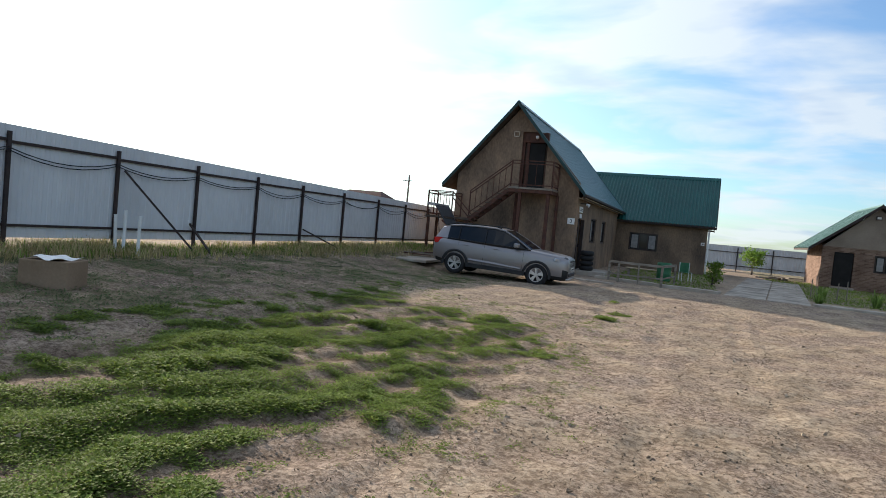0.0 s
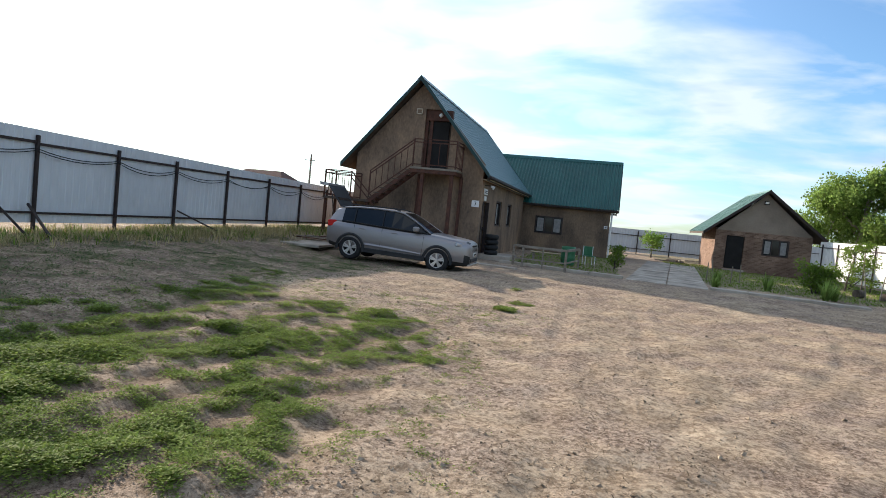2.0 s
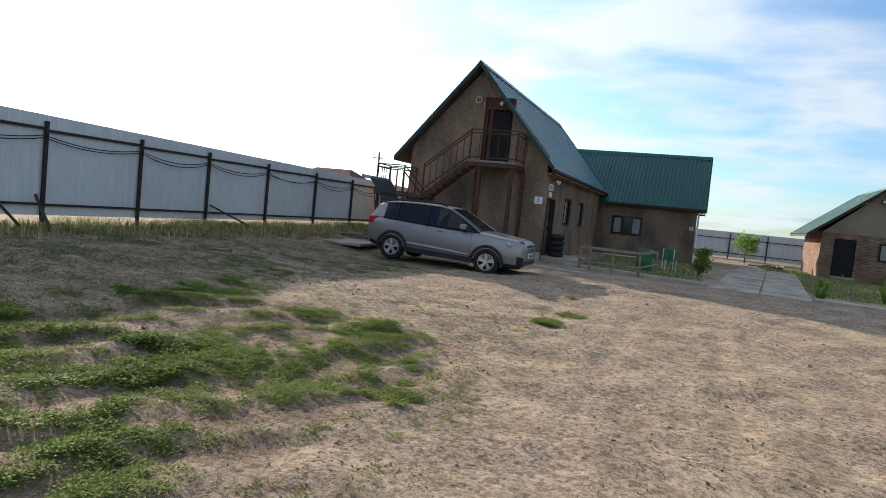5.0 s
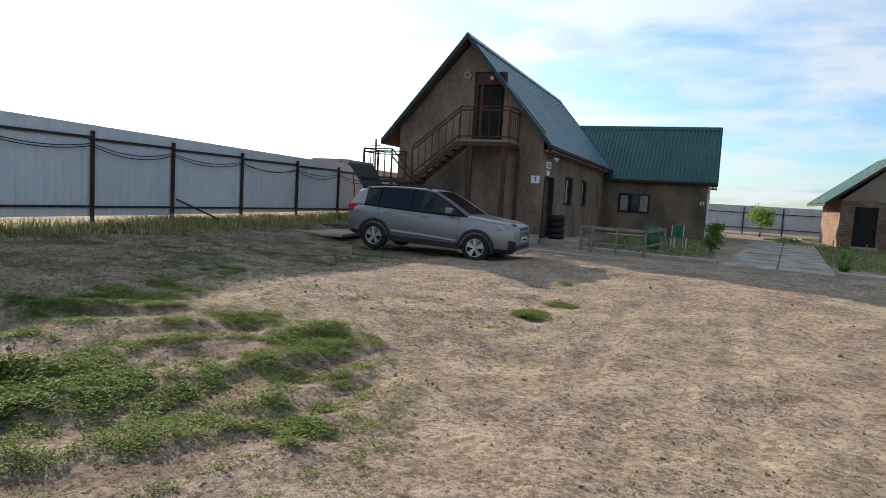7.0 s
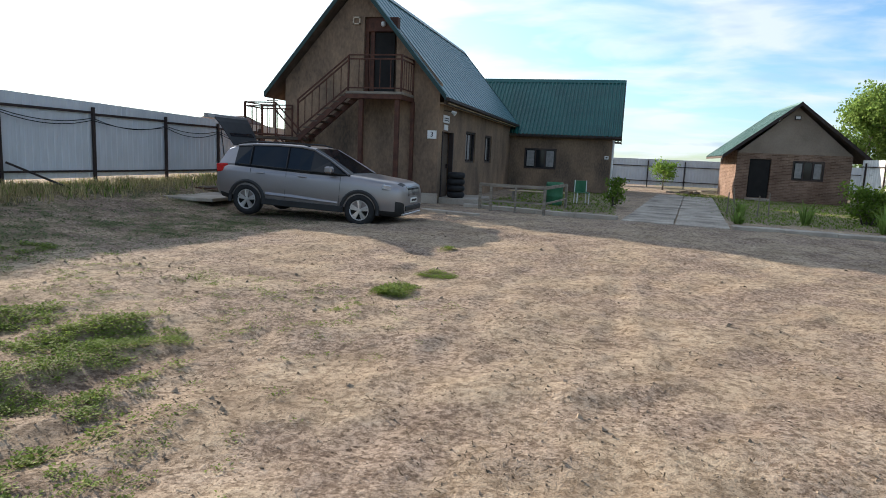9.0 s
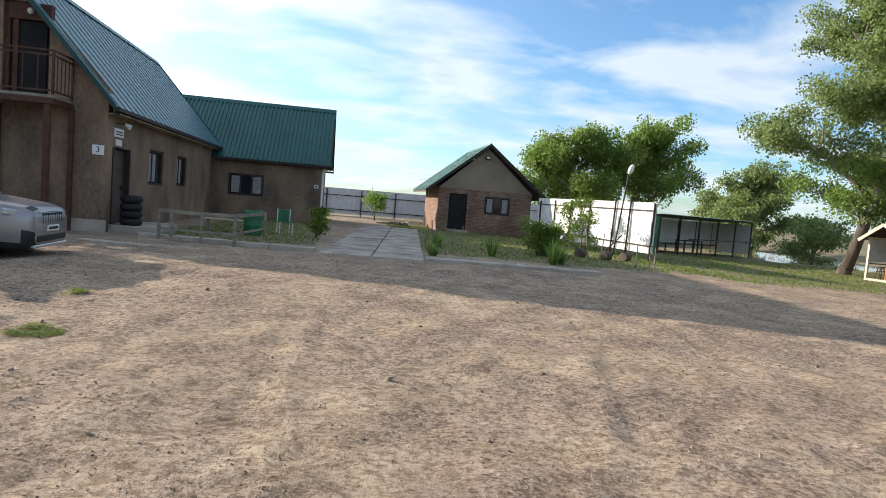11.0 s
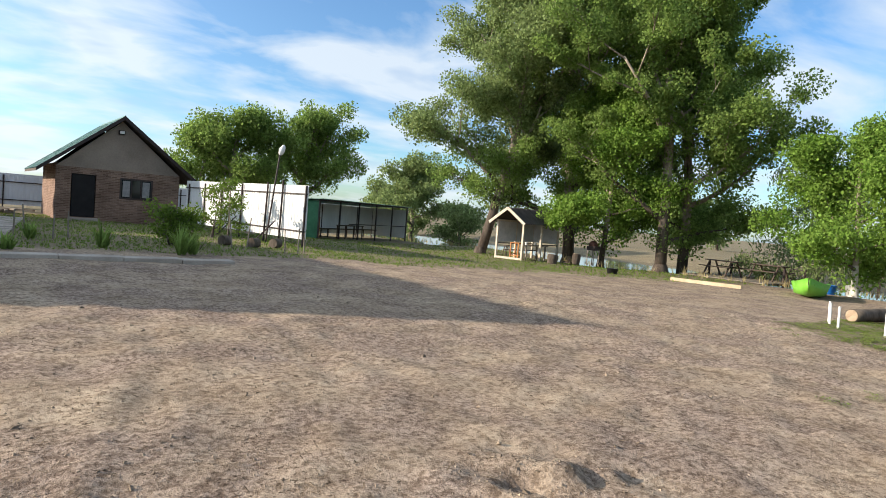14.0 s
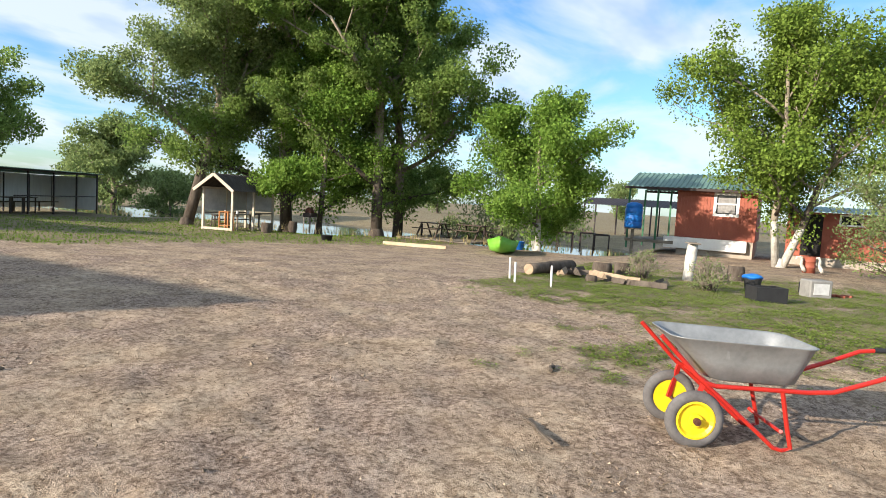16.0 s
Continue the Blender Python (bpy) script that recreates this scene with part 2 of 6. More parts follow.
def B(x0, x1, y0, y1, z0, z1, bevel=0.0, m=None):
    return box(bmesh.new(), x0, x1, y0, y1, z0, z1, bevel, m)


def rod(bm, a, b, r, r2=None, n=8):
    """A round bar from a to b."""
    a, b = Vector(a), Vector(b)
    d = b - a
    m = Matrix.Translation((a + b) / 2) @ d.to_track_quat("Z", "Y").to_matrix().to_4x4()
    bmesh.ops.create_cone(bm, cap_ends=True, segments=n, radius1=r, radius2=r if r2 is None else r2, depth=d.length, matrix=m)
    return bm


def bar(bm, a, b, w, h=None):
    """A square bar from a to b."""
    a, b = Vector(a), Vector(b)
    d = b - a
    m = Matrix.Translation((a + b) / 2) @ d.to_track_quat("Z", "Y").to_matrix().to_4x4()
    box(bm, -w / 2, w / 2, -(h or w) / 2, (h or w) / 2, -d.length / 2, d.length / 2, 0.0, m)
    return bm


def Rod(a, b, r, r2=None, n=8):
    return rod(bmesh.new(), a, b, r, r2, n)


def Bar(a, b, w, h=None):
    return bar(bmesh.new(), a, b, w, h)


def pipe(bm, pts, r, n=8):
    """A bent tube through the points."""
    pts = [Vector(p) for p in pts]
    rings = []
    for i, p in enumerate(pts):
        d = (pts[min(i + 1, len(pts) - 1)] - pts[max(i - 1, 0)]).normalized()
        u = d.cross(Vector((0.13, 0.21, 0.97))).normalized()
        w = d.cross(u)
        rr = r[i] if isinstance(r, (list, tuple)) else r
        rings.append([bm.verts.new(p + (u * math.cos(2 * math.pi * k / n) + w * math.sin(2 * math.pi * k / n)) * rr) for k in range(n)])
    for a, b in zip(rings, rings[1:]):
        for k in range(n):
            bm.faces.new((a[k], a[(k + 1) % n], b[(k + 1) % n], b[k]))
    bm.faces.new(rings[0][::-1])
    bm.faces.new(rings[-1])
    return bm


def prism(bm, outline, y0, y1, axis="y"):
    """A flat outline (x, z) pushed from y0 to y1 (or (y, z) from x0 to x1)."""
    put = (lambda u, w, d: (u, d, w)) if axis == "y" else (lambda u, w, d: (d, u, w))
    a = [bm.verts.new(put(u, w, y0)) for u, w in outline]
    b = [bm.verts.new(put(u, w, y1)) for u, w in outline]
    n = len(outline)
    bm.faces.new(a)
    bm.faces.new(b[::-1])
    for i in range(n):
        bm.faces.new((a[i], b[i], b[(i + 1) % n], a[(i + 1) % n]))
    bmesh.ops.recalc_face_normals(bm, faces=bm.faces)
    return bm


def sheet(p, u, v, nrm, pitch=0.2, depth=0.025, thick=0.004, rib=0.35):
    """A ribbed steel sheet: corner p, ribs repeating along u, running along v."""
    bm = bmesh.new()
    p, u, v, nrm = Vector(p), Vector(u), Vector(v), Vector(nrm).normalized()
    n = max(1, round(u.length / pitch))
    prof = []
    for i in range(n):
        for f, h in ((0.0, 0.0), (0.5 - rib / 2 - 0.08, 0.0), (0.5 - rib / 2, 1.0), (0.5 + rib / 2, 1.0), (0.5 + rib / 2 + 0.08, 0.0)):
            prof.append(((i + f) / n, h * depth))
    prof.append((1.0, 0.0))
    for off in (0.0, -thick):
        rows = [[bm.verts.new(p + u * s + v * e + nrm * (h + off)) for s, h in prof] for e in (0.0, 1.0)]
        for i in range(len(prof) - 1):
            bm.faces.new((rows[0][i], rows[0][i + 1], rows[1][i + 1], rows[1][i]))
    return bm


def smooth(ob):
    for p in ob.data.polygons:
        p.use_smooth = True
    return ob


def wall_with_holes(x0, x1, z0, z1, t, holes):
    """A wall in the xz plane, from y=0 to y=t, with openings (x0, x1, z0, z1) through it."""
    bm = bmesh.new()
    xs = sorted({x0, x1, *[h[0] for h in holes], *[h[1] for h in holes]})
    zs = sorted({z0, z1, *[h[2] for h in holes], *[h[3] for h in holes]})
    def solid(i, j):
        if i < 0 or j < 0 or i >= len(xs) - 1 or j >= len(zs) - 1:
            return False
        cx, cz = (xs[i] + xs[i + 1]) / 2, (zs[j] + zs[j + 1]) / 2
        return not any(h[0] < cx < h[1] and h[2] < cz < h[3] for h in holes)
    def quad(*c):
        bm.faces.new([bm.verts.new(q) for q in c])
    for i in range(len(xs) - 1):
        for j in range(len(zs) - 1):
            if not solid(i, j):
                continue
            a, b, c, d = xs[i], xs[i + 1], zs[j], zs[j + 1]
            quad((a, 0, c), (b, 0, c), (b, 0, d), (a, 0, d))
            quad((b, t, c), (a, t, c), (a, t, d), (b, t, d))
            if not solid(i - 1, j):
                quad((a, t, c), (a, 0, c), (a, 0, d), (a, t, d))
            if not solid(i + 1, j):
                quad((b, 0, c), (b, t, c), (b, t, d), (b, 0, d))
            if not solid(i, j - 1):
                quad((a, t, c), (b, t, c), (b, 0, c), (a, 0, c))
            if not solid(i, j + 1):
                quad((a, 0, d), (b, 0, d), (b, t, d), (a, t, d))
    bmesh.ops.remove_doubles(bm, verts=bm.verts, dist=0.0001)
    return bm


def vnoise(x, y, s, seed=0):
    """Smooth value noise on arrays, 0 to 1, features about s metres."""
    x, y = np.asarray(x, float) / s, np.asarray(y, float) / s
    xi, yi = np.floor(x), np.floor(y)
    fx, fy = x - xi, y - yi
    fx, fy = fx * fx * (3 - 2 * fx), fy * fy * (3 - 2 * fy)
    def h(a, b):
        v = np.sin(a * 127.1 + b * 311.7 + seed * 74.7) * 43758.5453
        return v - np.floor(v)
    return (h(xi, yi) * (1 - fx) + h(xi + 1, yi) * fx) * (1 - fy) + (h(xi, yi + 1) * (1 - fx) + h(xi + 1, yi + 1) * fx) * fy


def sstep(a, b, v):
    t = np.clip((np.asarray(v, float) - a) / (b - a), 0, 1)
    return t * t * (3 - 2 * t)


def shore(y):
    return 31.0 + 1.2 * np.sin(np.asarray(y, float) * 0.35) + 3.5 * sstep(24, 14, y) - 2.0 * sstep(34, 46, y)


def base_height(x, y):
    """The lie of the land: a slight rise to the fence and the house, a fall to the pond."""
    x, y = np.asarray(x, float), np.asarray(y, float)
    wide, steep = sstep(-0.5, -11, x), sstep(-6.5, -11, x)
    k = sstep(12, 19, y)
    h = 0.12 + 0.10 * sstep(13, 25, y) * sstep(16, 4, x) + 0.44 * (wide * (1 - k) + steep * k) - 0.22 * sstep(13, 27, x)
    pond = sstep(0, 3.0, x - shore(y)) * sstep(16 + 0.25 * np.maximum(y - 30, 0), 9 + 0.2 * np.maximum(y - 30, 0), x - shore(y)) * sstep(15, 20, y) * sstep(80, 60, y)
    h = h - 1.1 * pond
    return h 


def G(x, y):
    return float(base_height(x, y))

# ---- ground ----
def axis(lo, hi, fine, far):
    inner = list(np.arange(lo, hi + 1e-6, fine))
    step, out, a, b = fine, inner, lo, hi
    while a > -far or b < far:
        step *= 1.35
        if a > -far:
            a -= step
            out.insert(0, a)
        if b < far:
            b += step
            out.append(b)
    return np.array(out)


# tyre tracks: (x, y at start), (x, y at end), half bend
TRACKS = [((-0.9, 1.2), (-1.0, 17.0), 0.25), ((0.9, 1.2), (0.5, 18.0), 0.3), ((2.3, 1.2), (1.9, 18.0), 0.3), ((2.2, 8.0), (6.3, 19.5), -0.8), ((3.5, 7.6), (7.8, 19.0), -0.8),
          ((4.2, 11.6), (20.0, 19.5), -1.0), ((4.9, 10.2), (20.6, 18.1), -1.0)]


def rutting(x, y):
    total = np.zeros_like(x)
    for (ax, ay), (bx, by), bend in TRACKS:
        L = math.hypot(bx - ax, by - ay)
        ux, uy = (bx - ax) / L, (by - ay) / L
        s = (x - ax) * ux + (y - ay) * uy
        d = -(x - ax) * uy + (y - ay) * ux - bend * np.sin(np.clip(s / L, 0, 1) * math.pi) - 0.18 * (vnoise(s, s * 0, 1.7, 5) - 0.5)
        on = sstep(0, 1.2, s) * sstep(L, L - 1.2, s)
        total += on * (-np.exp(-(d / 0.10) ** 2) + 0.75 * np.exp(-((np.abs(d) - 0.26) / 0.10) ** 2)) * (0.5 + 0.9 * vnoise(x, y, 0.6, 9))
    return total


def furrow(x, y):
    """Old dug rows in the weed bed, 0 in the open soil and 1 on the ridges."""
    v = (x - 0.33 * y) / 0.80 + 1.3 * (vnoise(x, y, 1.6, 71) - 0.5)
    return 0.5 + 0.5 * np.sin(2 * math.pi * v)


def green_amount(x, y):
    """Where weeds cover the yard."""
    x, y = np.asarray(x, float), np.asarray(y, float)
    n = 0.30 * vnoise(x, y, 1.0, 21) + 0.32 * vnoise(x, y, 0.36, 22) + 0.38 * vnoise(x, y, 0.13, 23)
    edge = -0.75 + 1.3 * (vnoise(x, y, 1.9, 51) - 0.5)
    bed = sstep(edge + 0.6, edge - 1.4, x) * sstep(13.2, 10.6, y) * sstep(-5.6, -4.6, x + 0.12 * (y - 7)) * (0.68 - 0.13 * sstep(5.0, 9.5, y)) * (0.80 + 0.20 * furrow(x, y)) * (0.80 + 0.40 * vnoise(x, y, 1.4, 81))
    shade = 0.44 * sstep(-4.4, -5.6, x) * sstep(-13, -12, x) * sstep(24, 19, y)
    tuft = np.exp(-(((x + 0.82) / 0.30) ** 2 + ((y - 13.9) / 0.55) ** 2)) + np.exp(-(((x + 0.70) / 0.34) ** 2 + ((y - 15.1) / 0.40) ** 2)) + 0.8 * np.exp(-(((x + 1.06) / 0.3) ** 2 + ((y - 17.1) / 0.3) ** 2)) + 0.45 * np.exp(-(((x + 1.2) / 0.6) ** 2 + ((y - 12.6) / 0.7) ** 2))
    far_bed = sstep(14.4, 16.4, x + 0.35 * (13 - y) + 1.2 * (vnoise(x, y, 1.2, 3) - 0.5)) * sstep(15.9, 14.9, y - 0.04 * (x - 17)) * sstep(30, 26, x) * 0.62
    speck = 0.36 * sstep(9.5, 12.5, x) * sstep(14.2, 12.0, y) * sstep(30, 20, x)
    lawn = sstep(25.9, 26.9, y) * sstep(-3.9, -2.0, x) * sstep(15.2, 14.0, x) * (1 - sstep(1.4, 1.8, x) * sstep(5.0, 4.6, x)) * 0.80
    bank2 = sstep(12.5, 15.0, x) * sstep(23.6, 26.4, y + 0.26 * np.maximum(x - 19, 0)) * 0.70
    far = sstep(36, 50, np.hypot(x - 5, y - 15))
    cover = np.clip(np.maximum.reduce([bed, 0.9 * tuft, far_bed, speck, shade, lawn, bank2, far]), 0, 1)
    return sstep(0.64, 0.42, n / np.maximum(cover, 0.02) * 0.52) * sstep(0.02, 0.15, cover)


gx, gy = axis(-9.0, 17.0, 0.075, 2600.0), axis(1.5, 22.0, 0.075, 2600.0)
GXX, GYY = np.meshgrid(gx, gy)
zone = sstep(-13, -8, GXX) * sstep(30, 16, GXX) * sstep(-3, 1, GYY) * sstep(29, 23, GYY)
GZZ = base_height(GXX, GYY)
grn = green_amount(GXX, GYY)
GZZ += zone * (0.010 * rutting(GXX, GYY) + 0.050 * (vnoise(GXX, GYY, 2.6, 1) - 0.5) + 0.05 * (vnoise(GXX, GYY, 0.7, 2) - 0.5) + 0.034 * (vnoise(GXX, GYY, 0.28, 3) - 0.5) + 0.022 * (vnoise(GXX, GYY, 0.16, 13) - 0.5))
BEDZ = sstep(-0.8, -1.8, GXX) * sstep(12.5, 10.0, GYY) * sstep(-5.8, -4.8, GXX)
GZZ += 0.04 * BEDZ * (furrow(GXX, GYY) - 0.5) * (0.4 + 1.2 * vnoise(GXX, GYY, 1.0, 72))
GZZ += zone * 0.025 * grn * (vnoise(GXX, GYY, 0.34, 4) - 0.35)
heap = np.exp(-(((GXX - 6.95) / 0.75) ** 2 + ((GYY - 11.9) / 0.55) ** 2))
GZZ += heap * (0.02 + 0.26 * (vnoise(GXX, GYY, 0.3, 6) - 0.5) + 0.14 * (vnoise(GXX, GYY, 0.15, 7) - 0.5))
ny, nx = GXX.shape
gv = np.stack([GXX, GYY, GZZ], -1).reshape(-1, 3)
idx = np.arange(ny * nx).reshape(ny, nx)
gf = np.stack([idx[:-1, :-1], idx[:-1, 1:], idx[1:, 1:], idx[1:, :-1]], -1).reshape(-1, 4)
gme = bpy.data.meshes.new("ground")
gme.from_pydata(gv.tolist(), [], gf.tolist())
att = gme.attributes.new("green", "FLOAT", "POINT")
att.data.foreach_set("value", grn.ravel().astype(np.float32))
dryness = np.clip(sstep(-9.0, -10.5, GXX) + sstep(28, 36, GXX) * sstep(12, 16, GYY) * 0.7 * sstep(85, 60, np.hypot(GXX, GYY)) * 0.6 + sstep(45, 60, np.hypot(GXX, GYY)) * 0.12, 0, 1)
att2 = gme.attributes.new("dry", "FLOAT", "POINT")
att2.data.foreach_set("value", dryness.ravel().astype(np.float32))
for p_ in gme.polygons:
    p_.use_smooth = True


def groundmat():
    m = bpy.data.materials.new("sandy yard")
    m.use_nodes = True
    nt = m.node_tree
    b = nt.nodes["Principled BSDF"]
    tc = nt.nodes.new("ShaderNodeTexCoord")
    def noi(scale, detail=6, rough=0.6):
        n = nt.nodes.new("ShaderNodeTexNoise")
        n.inputs["Scale"].default_value, n.inputs["Detail"].default_value, n.inputs["Roughness"].default_value = scale, detail, rough
        nt.links.new(tc.outputs["Object"], n.inputs["Vector"])
        return n.outputs["Fac"]
    def rmp(fac, a, b_, c1, c2):
        r = nt.nodes.new("ShaderNodeValToRGB")
        r.color_ramp.elements[0].position, r.color_ramp.elements[1].position = a, b_
        r.color_ramp.elements[0].color, r.color_ramp.elements[1].color = (*c1, 1), (*c2, 1)
        nt.links.new(fac, r.inputs[0])
        return r.outputs[0]
    def mix(f, a, b_, mode="MIX"):
        x = nt.nodes.new("ShaderNodeMix")
        x.data_type, x.blend_type = "RGBA", mode
        if isinstance(f, (int, float)):
            x.inputs[0].default_value = f
        else:
            nt.links.new(f, x.inputs[0])
        nt.links.new(a, x.inputs[6])
        nt.links.new(b_, x.inputs[7])
        return x.outputs[2]
    def attr(name):
        a = nt.nodes.new("ShaderNodeAttribute")
        a.attribute_name = name
        return a.outputs["Fac"]
    big, mid, fine, grain = noi(0.35), noi(1.7, 8, 0.62), noi(13, 6, 0.7), noi(62, 4, 0.7)
    patch = noi(0.8, 7, 0.6)
    sand = mix(rmp(big, 0.38, 0.62, (0, 0, 0), (1, 1, 1)), rmp(mid, 0.32, 0.68, (0.289, 0.225, 0.156), (0.509, 0.409, 0.293)), rmp(mid, 0.32, 0.68, (0.296, 0.222, 0.154), (0.494, 0.389, 0.275)))
    # trodden grey-pink grit between the yellow sand
    grit = noi(26, 8, 0.78)
    gritty = mix(1.0, rmp(mid, 0.3, 0.7, (0.266, 0.207, 0.167), (0.433, 0.346, 0.283)), rmp(grit, 0.40, 0.60, (0.50, 0.46, 0.44), (1.10, 1.08, 1.06)), "MULTIPLY")
    sand = mix(rmp(patch, 0.42, 0.60, (0.15, 0.15, 0.15), (0.85, 0.85, 0.85)), sand, gritty)
    sand = mix(0.80, sand, rmp(fine, 0.40, 0.56, (0.56, 0.51, 0.47), (1.20, 1.19, 1.17)), "MULTIPLY")
    litter = mix(1.0, sand, rmp(noi(24, 2, 0.5), 0.34, 0.38, (0.30, 0.27, 0.24), (1, 1, 1)), "MULTIPLY")
    sand = mix(rmp(noi(1.3, 5, 0.6), 0.42, 0.60, (0.1, 0.1, 0.1), (0.9, 0.9, 0.9)), sand, litter)
    # darker sand: humus in the weed bed, painted shade in the fence's shadow
    sand = mix(attr("soil_and_shade"), sand, mix(1.0, sand, rmp(mid, 0.3, 0.7, (0.42, 0.38, 0.36), (0.66, 0.61, 0.57)), "MULTIPLY"))
    crumbs = rmp(grain, 0.36, 0.45, (0.34, 0.30, 0.27), (1, 1, 1))
    sand = mix(rmp(noi(3.1, 5, 0.6), 0.40, 0.62, (0.25, 0.25, 0.25), (1, 1, 1)), sand, mix(1.0, sand, crumbs, "MULTIPLY"))
    greenc = rmp(fine, 0.35, 0.65, (0.095, 0.098, 0.045), (0.20, 0.185, 0.095))
    dryc = rmp(fine, 0.35, 0.65, (0.17, 0.145, 0.06), (0.33, 0.28, 0.13))
    grass = mix(attr("dry"), greenc, dryc)
    soft = nt.nodes.new("ShaderNodeMath")
    soft.operation = "MULTIPLY"
    nt.links.new(attr("green"), soft.inputs[0])
    nt.links.new(rmp(fine, 0.40, 0.56, (0.15, 0.15, 0.15), (0.8, 0.8, 0.8)), soft.inputs[1])
    out = mix(soft.outputs[0], sand, grass)
    nt.links.new(out, b.inputs["Base Color"])
    b.inputs["Roughness"].default_value = 0.97
    b.inputs["Specular IOR Level"].default_value = 0.12
    h = nt.nodes.new("ShaderNodeMath")
    h.operation = "MULTIPLY_ADD"
    nt.links.new(fine, h.inputs[0])
    h.inputs[1].default_value = 0.6
    nt.links.new(mid, h.inputs[2])
    lump = noi(5.5, 4, 0.55)
    hl = nt.nodes.new("ShaderNodeMath")
    hl.operation = "MULTIPLY_ADD"
    nt.links.new(lump, hl.inputs[0])
    hl.inputs[1].default_value = 0.7
    nt.links.new(h.outputs[0], hl.inputs[2])
    h = hl
    h2 = nt.nodes.new("ShaderNodeMath")
    h2.operation = "MULTIPLY_ADD"
    nt.links.new(grain, h2.inputs[0])
    h2.inputs[1].default_value = 0.55
    nt.links.new(h.outputs[0], h2.inputs[2])
    bp = nt.nodes.new("ShaderNodeBump")
    bp.inputs["Strength"].default_value, bp.inputs["Distance"].default_value = 0.75, 0.055
    nt.links.new(h2.outputs[0], bp.inputs["Height"])
    nt.links.new(bp.outputs[0], b.inputs["Normal"])
    return m


soil_and_shade = sstep(-0.4, -1.8, GXX + 0.6 * (vnoise(GXX, GYY, 1.3, 61) - 0.5)) * sstep(13.0, 9.5, GYY) * sstep(-5.6, -4.8, GXX + 0.1 * (GYY - 7)) * (0.25 + 0.75 * (1 - furrow(GXX, GYY)) * (0.4 + 0.6 * vnoise(GXX, GYY, 0.8, 62)))
# fence's shadow darkened in the ground colour too, as an even strip
soil_and_shade = np.maximum(soil_and_shade, 0.40 * sstep(-4.6, -6.0, GXX) * sstep(-13, -11, GXX))
att3 = gme.attributes.new("soil_and_shade", "FLOAT", "POINT")
att3.data.foreach_set("value", soil_and_shade.ravel().astype(np.float32))
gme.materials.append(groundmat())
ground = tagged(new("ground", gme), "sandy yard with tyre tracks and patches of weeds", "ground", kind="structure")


def H(x, y):
    """Height of the ground sheet at a place."""
    i, j = int(np.clip(np.searchsorted(gx, x) - 1, 0, nx - 2)), int(np.clip(np.searchsorted(gy, y) - 1, 0, ny - 2))
    fx, fy = (x - gx[i]) / (gx[i + 1] - gx[i]), (y - gy[j]) / (gy[j + 1] - gy[j])
    return float((GZZ[j, i] * (1 - fx) + GZZ[j, i + 1] * fx) * (1 - fy) + (GZZ[j + 1, i] * (1 - fx) + GZZ[j + 1, i + 1] * fx) * fy)


def heights(x, y):
    """The same for arrays of places."""
    i, j = np.clip(np.searchsorted(gx, x) - 1, 0, nx - 2), np.clip(np.searchsorted(gy, y) - 1, 0, ny - 2)
    fx, fy = (x - gx[i]) / (gx[i + 1] - gx[i]), (y - gy[j]) / (gy[j + 1] - gy[j])
    return (GZZ[j, i] * (1 - fx) + GZZ[j, i + 1] * fx) * (1 - fy) + (GZZ[j + 1, i] * (1 - fx) + GZZ[j + 1, i + 1] * fx) * fy


WATER = mat("pond water", (0.03, 0.04, 0.045), (0.05, 0.06, 0.06), 0.5, 0.05, 0, 0.02, 3, 0.6)
wb_ = bmesh.new()
for q in ((27.5, 8.0), (100.0, 8.0), (100.0, 115.0), (26.0, 115.0)):
    wb_.verts.new((*q, -0.62))
wb_.faces.new(wb_.verts)
tagged(part("water", wb_, WATER), "still pond water mirroring the sky", "water", kind="structure")

# ---- main house ----
HX0, HX1, HY0, HY1 = -9.44, -4.0, 26.4, 40.3
HZ, EZ, RZ, RX = 0.05, 3.60, 7.26, -6.75


def rail(th, a, b, posts, top, low, parent_name="railing", mid=None, r=0.022, material=RUST):
    """A railing from a to b: posts, two rails and balusters, each a part."""
    a, b = Vector(a), Vector(b)
    for i in range(posts):
        p = a.lerp(b, i / (posts - 1))
        thick = 0.045 if i in (0, posts - 1) else 0.022
        part("rail_post" if thick > 0.03 else "baluster", Bar(p + Vector((0, 0, 0 if thick > 0.03 else low)), p + Vector((0, 0, top if thick > 0.03 else top - 0.12)), thick), material, th)
    for h in (low, top - 0.12, top):
        part("rail", Bar(a + Vector((0, 0, h)), b + Vector((0, 0, h)), 0.04), material, th)


